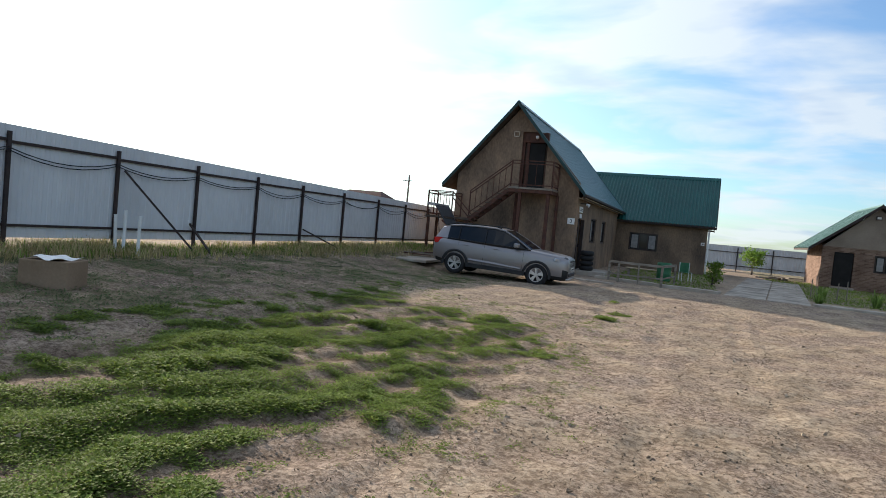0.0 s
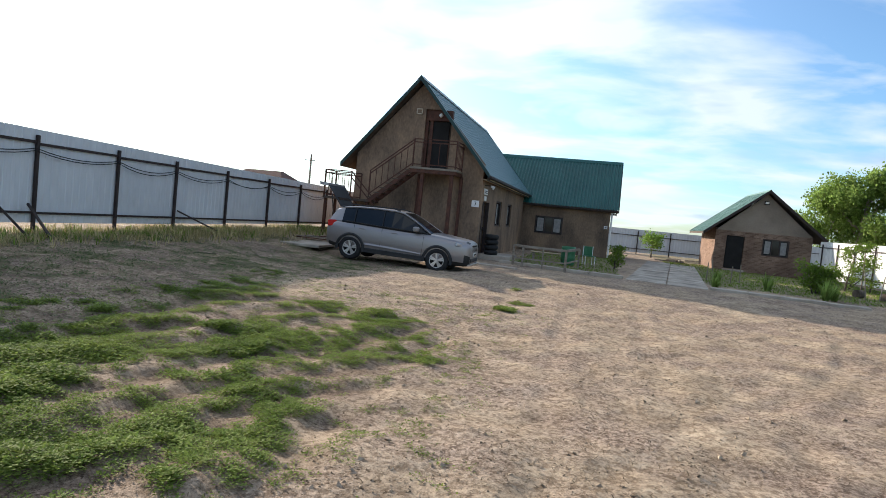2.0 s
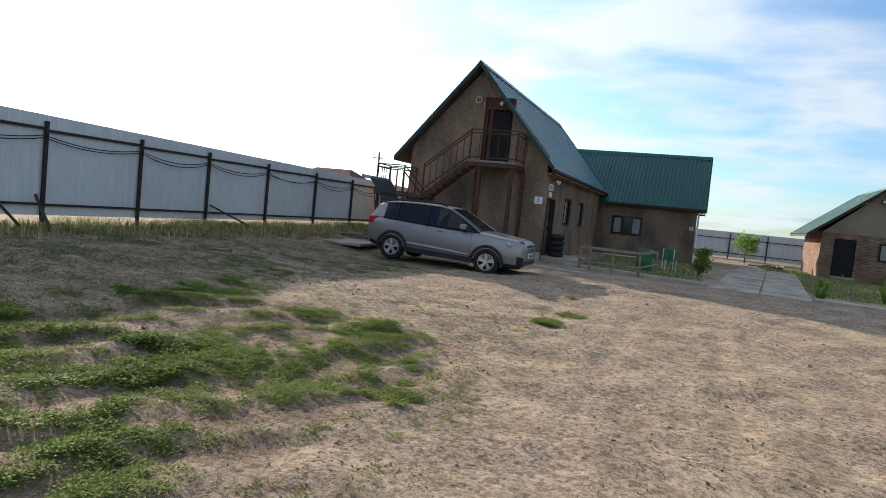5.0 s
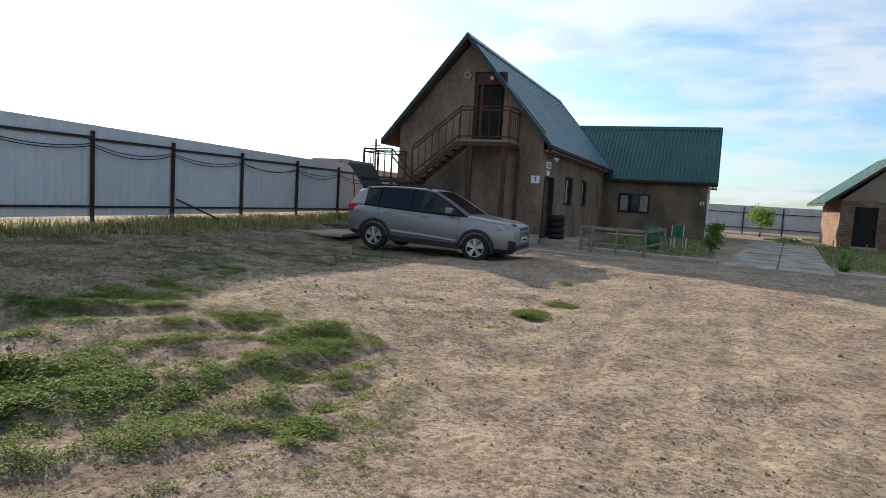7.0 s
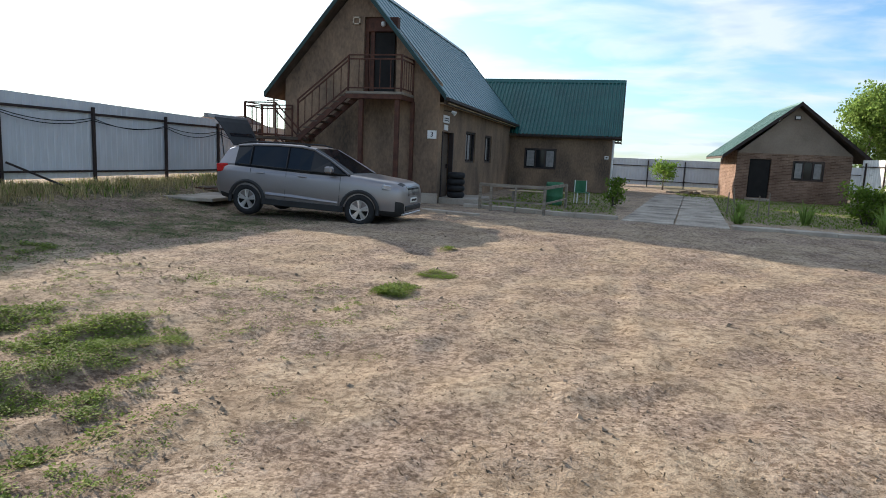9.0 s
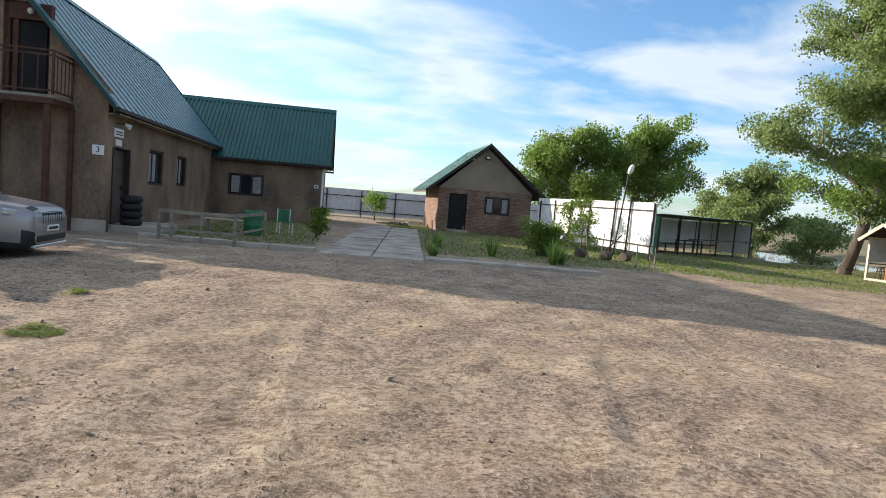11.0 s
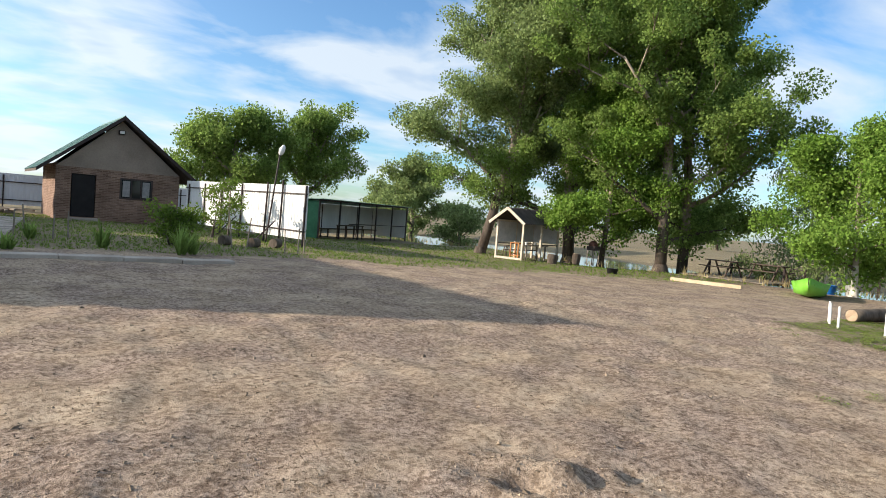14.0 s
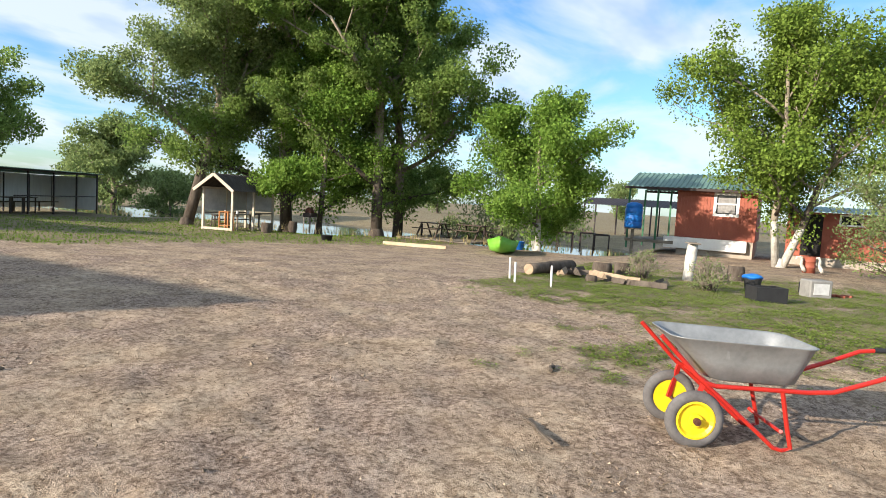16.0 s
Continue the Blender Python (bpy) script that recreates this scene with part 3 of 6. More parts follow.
def gable_roof(th, x0, x1, zE, xr, zr, y0, y1, material, edge_material, pitch=0.21, soffit=WOOD_DARK, rise=0.03, rib=0.35):
    """Two ribbed steel slopes, their verge trims and a ridge cap; ridge along y."""
    for xe, nm in ((x0, "roof_slope"), (x1, "roof_slope")):
        v = Vector((xr - xe, 0, zr - zE))
        nrm = Vector((v.z * (-1 if xe < xr else 1), 0, abs(v.x)))
        part(nm, sheet((xe, y0, zE), (0, y1 - y0, 0), v, nrm, pitch, rise, rib=rib), material, th)
        # deck under the sheet
        n = nrm.normalized() * 0.09
        d = bmesh.new()
        prism(d, [(xe, zE - 0.012), (xr, zr - 0.012), (xr - n.x * 0, zr - 0.13), (xe - n.x * 0, zE - 0.13)], y0 + 0.02, y1 - 0.02)
        part("roof_deck", d, soffit, th)
        for y in (y0 - 0.02, y1):
            t = bmesh.new()
            prism(t, [(xe, zE + 0.05), (xr, zr + 0.05), (xr, zr - 0.13), (xe, zE - 0.13)], y - 0.012, y + 0.012)
            part("verge_trim", t, edge_material, th)
    c = bmesh.new()
    prism(c, [(xr - 0.16, zr - 0.12), (xr, zr + 0.075), (xr + 0.16, zr - 0.12), (xr, zr + 0.05)], y0 - 0.03, y1 + 0.01)
    part("ridge_cap", c, material, th)


house = tagged(empty("house"), "brown rendered house with steep green steel roof and outer stair", "house")
# gable wall with the upper door recess, front
gw = wall_with_holes(HX0, HX1, HZ, 8.0, 0.3, [(-6.62, -5.50, 3.66, 6.06)])
bmesh.ops.translate(gw, verts=gw.verts, vec=(0, HY0, 0))
slope = (RZ - EZ) / (RX + 10.0)
for sx in (-1, 1):
    pl = Vector((RX, HY0, RZ - 0.14))
    bmesh.ops.bisect_plane(gw, geom=list(gw.verts) + list(gw.edges) + list(gw.faces), plane_co=pl, plane_no=Vector((sx * slope, 0, 1)), clear_outer=True)
part("gable_wall", gw, PLASTER, house, "brown rendered gable wall")
sw = wall_with_holes(0, HY1 - HY0 - 0.3, HZ, 3.62, 0.3, [(0.12, 1.55, 0.38, 2.55), (3.45, 5.10, 1.55, 2.72), (6.95, 8.40, 1.55, 2.72)])
bmesh.ops.transform(sw, verts=sw.verts, matrix=pose(HX1, HY0 + 0.3, 0, 0, 0, 90))
part("side_wall", sw, PLASTER, house)
part("side_wall", B(HX0, HX0 + 0.3, HY0 + 0.3, HY1, HZ, 3.7), PLASTER, house)
bk = bmesh.new()
prism(bk, [(HX0 + 0.3, HZ), (HX1 - 0.3, HZ), (HX1 - 0.3, 3.6), (RX, 6.9), (HX0 + 0.3, 3.6)], HY1 - 0.3, HY1)
part("rear_wall", bk, PLASTER, house)
part("plinth", B(HX0 - 0.05, HX1 + 0.05, HY0 - 0.05, HY0 + 0.02, HZ, 0.55, 0.01), CONCRETE, house)
part("inner_floor", B(HX0 + 0.3, HX1 - 0.3, HY0 + 0.3, HY1 - 0.3, 3.45, 3.6), WOOD_DARK, house)
gable_roof(house, -10.0, -3.68, EZ - 0.02, RX - 0.09, RZ, 26.0, 40.55, ROOF_MAIN, ROOF_TRIM, 0.55, rise=0.02, rib=0.06)
part("gutter", Bar((-3.62, 26.0, 3.50), (-3.62, 40.5, 3.50), 0.10, 0.09), STEEL_DARK, house, "dark steel gutter")
part("fascia", B(-3.76, -3.72, 26.05, 40.4, 3.36, 3.56), WOOD_DARK, house)
part("soffit", B(-4.0, -3.70, 26.42, 40.3, 3.40, 3.43), WOOD_PALE, house)
# recess with the upper door
rc = empty("upper_door")
rc.parent = house
part("door_lining", B(-6.62, -5.50, 26.62, 26.66, 3.66, 6.06), WOOD_DARK, rc)
part("door_frame", B(-6.62, -6.50, 26.50, 26.62, 3.66, 6.06), RUST, rc)
part("lintel_board", B(-6.50, -5.50, 26.46, 26.60, 5.62, 6.06, 0.01), RUST, rc, "rust red board above the door")
# closed panel; the doorway's shade is put into its near-black colour
part("door_leaf", B(-6.30, -5.62, 26.54, 26.60, 3.68, 5.60, 0.01), DARKIN, rc, "near-black panel for the unlit upper doorway")
part("door_frame", B(-6.42, -6.30, 26.50, 26.62, 3.66, 5.62), RUST, rc)
lampg = bmesh.new()
bmesh.ops.create_uvsphere(lampg, u_segments=10, v_segments=7, radius=0.085, matrix=Matrix.Translation((-5.98, 26.42, 5.84)))
smooth(part("porch_lamp", lampg, WHITE, rc))
# vent above the stair
vent = bmesh.new()
for x0, x1, z0, z1 in ((-7.02, -6.98, 5.83, 6.07), (-6.80, -6.76, 5.83, 6.07), (-7.02, -6.76, 6.03, 6.07), (-7.02, -6.76, 5.83, 5.87)):
    box(vent, x0, x1, 26.36, 26.40, z0, z1)
part("vent_frame", vent, WOOD_WHITE, house, "pale square vent frame")

# balcony and stairs
stair = tagged(empty("outer_stair"), "rust brown steel stair and balcony on the gable", "stair")
part("balcony_floor", B(-6.70, -4.86, 25.2, 26.40, 3.54, 3.62, 0.01), WOOD_GREY, stair)
part("balcony_beam", B(-6.70, -4.86, 25.18, 25.26, 3.40, 3.535), RUST, stair)
part("balcony_beam", B(-4.94, -4.86, 25.26, 26.40, 3.40, 3.535), RUST, stair)
rail(stair, (-6.62, 25.23, 3.62), (-4.90, 25.23, 3.62), 6, 1.08, 0.10)
rail(stair, (-4.90, 25.26, 3.62), (-4.90, 26.36, 3.62), 6, 1.08, 0.10)
for x, y in ((-6.20, 25.3), (-5.02, 25.3), (-4.86, 26.3), (-6.62, 26.28)):
    part("column", Bar((x, y, 0.15), (x, y, 3.41), 0.13 if y < 26 else 0.11), RUST, stair)
NST = 7
for y in (25.24, 26.0):
    part("stringer", Bar((-8.35, y, 2.10), (-6.66, y, 3.50), 0.07, 0.16), RUST, stair)
for i in range(NST):
    f = (i + 0.5) / NST
    part("tread", B(-8.38 + 1.7 * f - 0.13, -8.38 + 1.7 * f + 0.14, 25.2, 26.1, 2.10 + 1.42 * f + 0.05, 2.10 + 1.42 * f + 0.09, 0.006), WOOD_DARK, stair)
rail(stair, (-8.33, 25.22, 2.28), (-6.62, 25.22, 3.62), 8, 1.05, 0.12)
part("landing", B(-10.3, -8.3, 25.2, 26.35, 2.06, 2.16, 0.01), WOOD_DARK, stair)
rail(stair, (-10.25, 25.22, 2.16), (-9.12, 25.22, 2.16), 5, 1.06, 0.06)
rail(stair, (-10.25, 26.3, 2.16), (-9.12, 26.3, 2.16), 5, 1.06, 0.06)
rail(stair, (-10.25, 25.26, 2.16), (-10.25, 26.26, 2.16), 4, 1.06, 0.06)
for h in (1.06, 0.82, 0.10):
    part("rail", Bar((-9.12, 25.22, 2.16 + h), (-8.0, 25.22, 1.05 + h), 0.04), RUST, stair)
for i in range(5):
    part("tread", B(-9.05 + i * 0.25, -8.75 + i * 0.25, 24.3, 25.15, 1.9 - i * 0.22, 1.94 - i * 0.22), WOOD_DARK, stair)
part("stringer", Bar((-9.1, 24.3, 2.0), (-7.0, 24.3, 0.25), 0.06, 0.16), RUST, stair)
part("stringer", Bar((-9.1, 25.12, 2.0), (-7.0, 25.12, 0.25), 0.06, 0.16), RUST, stair)
for x, y in ((-10.2, 25.3), (-10.2, 26.25), (-8.4, 25.3)):
    part("column", Bar((x, y, 0.2), (x, y, 2.08), 0.1), RUST, stair)


def window_unit(th, w, h, m, panes=3, frame_mat=STEEL_DARK, bars=0, glass=GLASS_DARK, t=0.07, pale=()):
    """A window in the xz plane, its outer face towards -y, lower left corner at the origin of m."""
    wd = empty("window")
    wd.parent = th
    wd.matrix_world = m
    for q in ((0, w, -0.05, 0.05, 0, t), (0, w, -0.05, 0.05, h - t, h), (0, t, -0.05, 0.05, t, h - t), (w - t, w, -0.05, 0.05, t, h - t)):
        part("window_frame", B(*q), frame_mat, wd)
    for i in range(panes):
        a, b = t + (w - 2 * t) * i / panes, t + (w - 2 * t) * (i + 1) / panes
        part("pane", B(a + 0.006, b - 0.006, 0.0, 0.012, t, h - t), glass, wd)
        if i:
            part("mullion", B(a - 0.03, a + 0.03, -0.03, 0.0, t, h - t), frame_mat, wd)
        if i in pale:
            part("curtain", B(a + 0.06, b - 0.06, -0.008, -0.002, t + 0.05, h - t - 0.05), CURTAIN, wd, "pale curtain behind the glass")
    return wd


# side windows with white shutters' frames, doorway with a shelf, on the long wall
for y0, w0 in ((30.15, 1.65), (33.65, 1.45)):
    window_unit(house, w0, 1.17, pose(HX1 - 0.10, y0, 1.55, 0, 0, 90), 3, STEEL_DARK, t=0.07, pale=(0, 1))
door_main = empty("front_door")
door_main.parent = house
part("door_leaf", B(-4.22, -4.16, 26.85, 28.2, 0.38, 2.53, 0.01), WOOD_DARK, door_main, "dark brown door leaf")
part("door_frame", B(-4.12, -3.97, 26.82, 26.90, 0.38, 2.55), STEEL_DARK, door_main)
part("door_frame", B(-4.12, -3.97, 28.18, 28.26, 0.38, 2.55), STEEL_DARK, door_main)
part("door_handle", B(-4.16, -4.10, 28.0, 28.05, 1.35, 1.5), STEEL_DARK, door_main)
part("step", B(-4.0, -2.7, 26.7, 28.9, 0.1, 0.42, 0.02), CONCRETE, house, "concrete doorstep")


def text_on(body, size, m, material, parent, name="lettering"):
    cu = bpy.data.curves.new(name, "FONT")
    cu.body, cu.size, cu.extrude = body, size, 0.002
    cu.align_x, cu.align_y = "CENTER", "CENTER"
    tmp = bpy.data.objects.new("tmp", cu)
    scene.collection.objects.link(tmp)
    me = bpy.data.meshes.new_from_object(tmp.evaluated_get(bpy.context.evaluated_depsgraph_get()))
    bpy.data.objects.remove(tmp)
    me.materials.append(material)
    ob = new(name, me)
    ob.parent = parent
    ob.matrix_world = m
    return ob


plate = tagged(empty("number_plate"), "white house number plate with a black 3", "number plate")
part("plate", B(-4.36, -4.06, 26.365, 26.395, 2.29, 2.55, 0.006), WHITE, plate)
text_on("3", 0.22, pose(-4.21, 26.362, 2.42, 90), BLACK, plate)
signs = tagged(empty("notice_board"), "two pale notices on the wall above the door", "sign")
part("board", B(-4.0, -3.96, 26.85, 27.55, 2.84, 3.08, 0.006), WHITE, signs)
part("board", B(-4.0, -3.97, 27.0, 27.45, 2.60, 2.78, 0.006), WHITE, signs)
for i in range(2):
    part("lettering", B(-3.958, -3.955, 26.92, 27.48, 2.90 + i * 0.07, 2.93 + i * 0.07), STEEL_DARK, signs)
bracket = tagged(empty("wall_lamp"), "small white lamp on a bracket under the eave", "lamp")
part("bracket", Bar((-4.0, 27.0, 3.22), (-3.75, 27.0, 3.20), 0.03), STEEL_DARK, bracket)
part("shade", Rod((-3.75, 27.0, 3.20), (-3.62, 27.0, 3.12), 0.04, 0.08, 10), WHITE, bracket)

# ---- wing of the house ----
wing = tagged(empty("house_wing"), "brown rendered wing with ribbed green steel roof", "house")
WY0, WY1, WX0, WX1 = 40.0, 46.2, -11.0, 1.17
fw = wall_with_holes(-4.0 + 0.01, WX1, 0.0, 3.2, 0.3, [(-3.20, -1.55, 1.33, 2.37)])
bmesh.ops.translate(fw, verts=fw.verts, vec=(0, WY0, 0))
part("front_wall", fw, PLASTER, wing)
part("front_wall", B(WX0, HX0, WY0, WY0 + 0.3, 0, 3.2), PLASTER, wing)
for x0, x1 in ((WX0, WX0 + 0.3), (WX1 - 0.3, WX1)):
    g = bmesh.new()
    prism(g, [(WY0 + 0.3, 0.0), (WY1, 0.0), (WY1, 3.2), (43.1, 5.98), (WY0 + 0.3, 3.45)], x0, x1, "x")
    part("gable_wall", g, PLASTER, wing)
part("rear_wall", B(WX0 + 0.3, WX1 - 0.3, WY1 - 0.3, WY1, 0, 3.2), PLASTER, wing)
for ye in (39.62, 46.6):
    v = Vector((0, 43.1 - ye, 6.15 - 3.07))
    nrm = Vector((0, -v.z if ye < 43 else v.z, abs(v.y)))
    x0 = WX0 - 0.4
    part("roof_slope", sheet((x0, ye, 3.07), (1.62 - x0, 0, 0), v, nrm, 0.20, 0.045), ROOF_GREEN, wing)
    for xx in (x0, 1.60):
        t = bmesh.new()
        prism(t, [(ye, 3.1), (43.1, 6.2), (43.1, 5.98), (ye, 2.9)], xx, xx + 0.03, "x")
        part("verge_trim", t, STEEL_DARK, wing)
    part("fascia", B(x0, 1.6, min(ye, ye + 0.04), max(ye, ye + 0.04), 2.94, 3.05), WOOD_DARK, wing)
rc2 = bmesh.new()
prism(rc2, [(42.92, 6.05), (43.1, 6.24), (43.28, 6.05), (43.1, 6.2)], WX0 - 0.4, 1.62, "x")
part("ridge_cap", rc2, ROOF_GREEN, wing)
part("soffit", B(-3.6, 1.58, 39.66, 40.0, 2.92, 2.95), WOOD_DARK, wing)
window_unit(wing, 1.65, 1.04, pose(-3.20, WY0 + 0.02, 1.33), 3, STEEL_DARK, pale=(0, 2))
part("downpipe", Rod((1.25, 39.95, 0.1), (1.25, 39.95, 2.95), 0.05), WHITE, wing, "pale downpipe")
part("gutter", Bar((-3.6, 39.57, 3.02), (1.62, 39.57, 3.02), 0.10, 0.08), STEEL_DARK, wing)
cond = tagged(empty("air_conditioner"), "pale air conditioner on the wing's end wall", "air conditioner")
part("case", B(1.175, 1.55, 40.6, 41.4, 3.3, 3.9, 0.03), WHITE, cond)
part("grille", Rod((1.5, 41.0, 3.6), (1.565, 41.0, 3.6), 0.22, n=16), STEEL_DARK, cond)
plate2 = tagged(empty("number_plate"), "small white number plate on the wing wall", "number plate")
part("plate", B(0.86, 1.06, 39.96, 39.998, 1.95, 2.12, 0.005), WHITE, plate2)
part("lettering", B(0.91, 1.01, 39.952, 39.958, 2.0, 2.07), STEEL_DARK, plate2)

# ---- brick shed ----
shed = tagged(empty("shed"), "small brick shed with green steel gable roof", "shed")
SX0, SX1, SY0, SY1 = 7.50, 12.85, 43.0, 48.6
sfw = wall_with_holes(SX0, SX1, 0.0, 2.62, 0.25, [(8.13, 9.15, 0.33, 2.33), (10.16, 11.62, 1.30, 2.30)])
bmesh.ops.translate(sfw, verts=sfw.verts, vec=(0, SY0, 0))
part("front_wall", sfw, BRICK, shed, "rough red brick front wall")
sg = bmesh.new()
prism(sg, [(SX0, 2.62), (SX1, 2.62), (10.15, 4.98)], SY0 - 0.015, SY0 + 0.25)
part("gable", sg, PLASTER_GREY, shed, "grey brown rendered gable")
for x0, x1 in ((SX0, SX0 + 0.25), (SX1 - 0.25, SX1)):
    part("side_wall", B(x0, x1, SY0 + 0.25, SY1, 0.0, 2.75), BRICK, shed)
bk = bmesh.new()
prism(bk, [(SX0 + 0.25, 0), (SX1 - 0.25, 0), (SX1 - 0.25, 2.7), (10.15, 4.9), (SX0 + 0.25, 2.7)], SY1 - 0.25, SY1)
part("rear_wall", bk, BRICK, shed)
gable_roof(shed, 6.72, 13.60, 2.42, 10.16, 5.17, 42.55, 48.9, ROOF_PALE, STEEL_DARK, 0.22)
part("door_leaf", B(8.16, 9.12, 43.06, 43.12, 0.34, 2.32, 0.01), DARKIN, shed, "dark steel door leaf")
part("door_sill", B(8.05, 9.25, 42.7, 43.0, 0.1, 0.30, 0.01), CONCRETE, shed)
window_unit(shed, 1.46, 1.0, pose(10.16, SY0 + 0.03, 1.30), 3, STEEL_DARK, pale=(0, 2))
lamp_s = tagged(empty("wall_lamp"), "small white floodlight in the shed gable", "lamp")
part("case", B(9.98, 10.26, 42.86, 42.98, 4.35, 4.56, 0.02), STEEL_DARK, lamp_s)
part("lens", B(10.02, 10.22, 42.85, 42.86, 4.39, 4.52), WHITE, lamp_s)

# ---- fences ----
fence = tagged(empty("fence"), "tall grey steel sheet fence on dark posts", "fence", kind="structure")
FX = -11.46
FPY = [3.2, 5.6, 8.0, 10.44, 12.88, 15.3, 17.6, 20.2, 22.9, 25.45, 28.0, 30.5, 33.0, 35.5, 38, 40.5, 43, 45.5, 48, 50.5, 53, 55]


def ftop(y):
    return 2.91 - 0.018 * (y - 10)


for i in range(-2, len(FPY) - 1):
    y0, y1 = (FPY[i], FPY[i + 1]) if i >= 0 else (3.2 + 2.4 * i, 3.2 + 2.4 * (i + 1))
    zb = G(FX, y0) + 0.22
    s_ = sheet((FX, y0, zb), (0, y1 - y0, 0), (0, 0, ftop(y0) - zb), (1, 0, 0), 0.2, 0.012)
    for v in s_.verts:
        if v.co.z > 2.0:
            v.co.z += ftop(v.co.y) - ftop(y0)
    part("fence_sheet", s_, FENCE, fence)
    part("fence_post", B(FX + 0.02, FX + 0.09, y0 - 0.035, y0 + 0.035, G(FX, y0) - 0.1, ftop(y0) - 0.13, 0.005), STEEL_DARK, fence)
    part("fence_rail", B(FX + 0.018, FX + 0.058, y0, y1, 2.52 - 0.016 * (y0 - 12), 2.58 - 0.016 * (y0 - 12)), STEEL_DARK, fence)
    part("fence_rail", B(FX + 0.018, FX + 0.058, y0, y1, 0.98 - 0.004 * (y0 - 12), 1.03 - 0.004 * (y0 - 12)), STEEL_DARK, fence)
for y, s in ((10.6, 1.1), (12.7, -0.5), (17.7, 0.8)):
    part("brace", Bar((FX + 0.08, y, 2.35 if s > 1 else 1.2), (FX + 1.3, y + s, G(FX + 1.3, y)), 0.045), STEEL_DARK, fence)
cables = tagged(empty("cable"), "black cables sagging along the fence posts", "cable")
for off in (0.0, 0.05):
    for y0, y1 in zip(FPY[1:10], FPY[2:11]):
        sag = 0.10 + 0.12 * random.random()
        part("span", pipe(bmesh.new(), [(FX + 0.11, y0 + (y1 - y0) * k / 8, 2.43 - 0.016 * (y0 - 12) - off - sag * 4 * (k / 8) * (1 - k / 8)) for k in range(9)], 0.011, 5), BLACK, cables)

fence2 = tagged(empty("fence"), "grey steel sheet fence behind the yard", "fence", kind="structure")
for i in range(16):
    x0, x1 = -11.4 + i * 2.5, -8.9 + i * 2.5
    part("fence_sheet", sheet((x0, 55.0, 0.35), (x1 - x0, 0, 0), (0, 0, 1.85), (0, -1, 0), 0.2, 0.012), FENCE, fence2)
    part("fence_post", B(x0 - 0.035, x0 + 0.035, 54.90, 54.97, 0.0, 2.1), STEEL_DARK, fence2)
    for z in (0.62, 1.68):
        part("fence_rail", B(x0, x1, 54.93, 54.975, z, z + 0.05), STEEL_DARK, fence2)

fence3 = tagged(empty("fence"), "white steel sheet fence with leaning dark posts", "fence", kind="structure")
P0, P1 = Vector((12.86, 41.6, 0)), Vector((14.36, 31.15, 0))
along = (P1 - P0)
side = Vector((along.y, -along.x, 0)).normalized()
side = side if side.x < 0 else -side
N3 = 6
for i in range(N3):
    a, b = P0 + along * i / N3, P0 + along * (i + 1) / N3
    part("fence_sheet", sheet(a + Vector((0, 0, 0.42)), b - a, (0, 0, 2.02), side, 0.2, 0.014), FENCE_WHITE, fence3)
for i, (f, lean, ht) in enumerate(((0.04, 0, 2.3), (0.2, 0.02, 2.35), (0.36, 0.03, 2.4), (0.53, 0.05, 2.4), (0.72, 0.16, 2.5), (0.83, 0.13, 2.62), (0.99, 0.05, 2.42))):
    p = P0 + along * f + side * 0.06
    part("fence_post", Bar((p.x, p.y, G(p.x, p.y) - 0.05), (p.x, p.y - lean, ht), 0.06), STEEL_DARK, fence3)
for z in (0.72, 2.12):
    a, b = P0 + side * 0.045 + Vector((0, 0, z)), P1 + side * 0.045 + Vector((0, 0, z))
    part("fence_rail", Bar(a, b, 0.045), STEEL_DARK, fence3)
for f in (0.5, 0.8):
    p = P0 + along * f
    part("brace", Bar(p + side * 0.08 + Vector((0, 0, 1.0)), p + side * 0.9 + Vector((0, 0, 0.2)), 0.04), STEEL_DARK, fence3)

# ---- trees ----
def leaf_cloud(bm_v, bm_f, rng, centre, radius, count, size, droop=0.0, flat=0.75):
    """Leaves, each a small folded blade, round a twig's end."""
    c = np.asarray(centre)
    d = rng.normal(size=(count, 3))
    d /= np.linalg.norm(d, axis=1)[:, None] + 1e-9
    r = radius * rng.random(count) ** 0.45
    p = c + d * r[:, None] * (1, 1, flat)
    p[:, 2] -= droop * r * rng.random(count)
    a = rng.normal(size=(count, 3)) + (0, 0, -0.4 - droop)
    a /= np.linalg.norm(a, axis=1)[:, None]
    n = np.cross(a, rng.normal(size=(count, 3)))
    n /= np.linalg.norm(n, axis=1)[:, None] + 1e-9
    s = (size * (0.6 + 0.8 * rng.random(count)))[:, None]
    base = len(bm_v)
    w = 0.34 if droop < 0.5 else 0.16
    q = np.stack([p - a * s * 0.5, p + n * s * w, p + a * s * 0.5, p - n * s * w], 1).reshape(-1, 3)
    bm_v.extend(q.tolist())
    bm_f.extend([(base + 4 * k, base + 4 * k + 1, base + 4 * k + 2, base + 4 * k + 3) for k in range(count)])


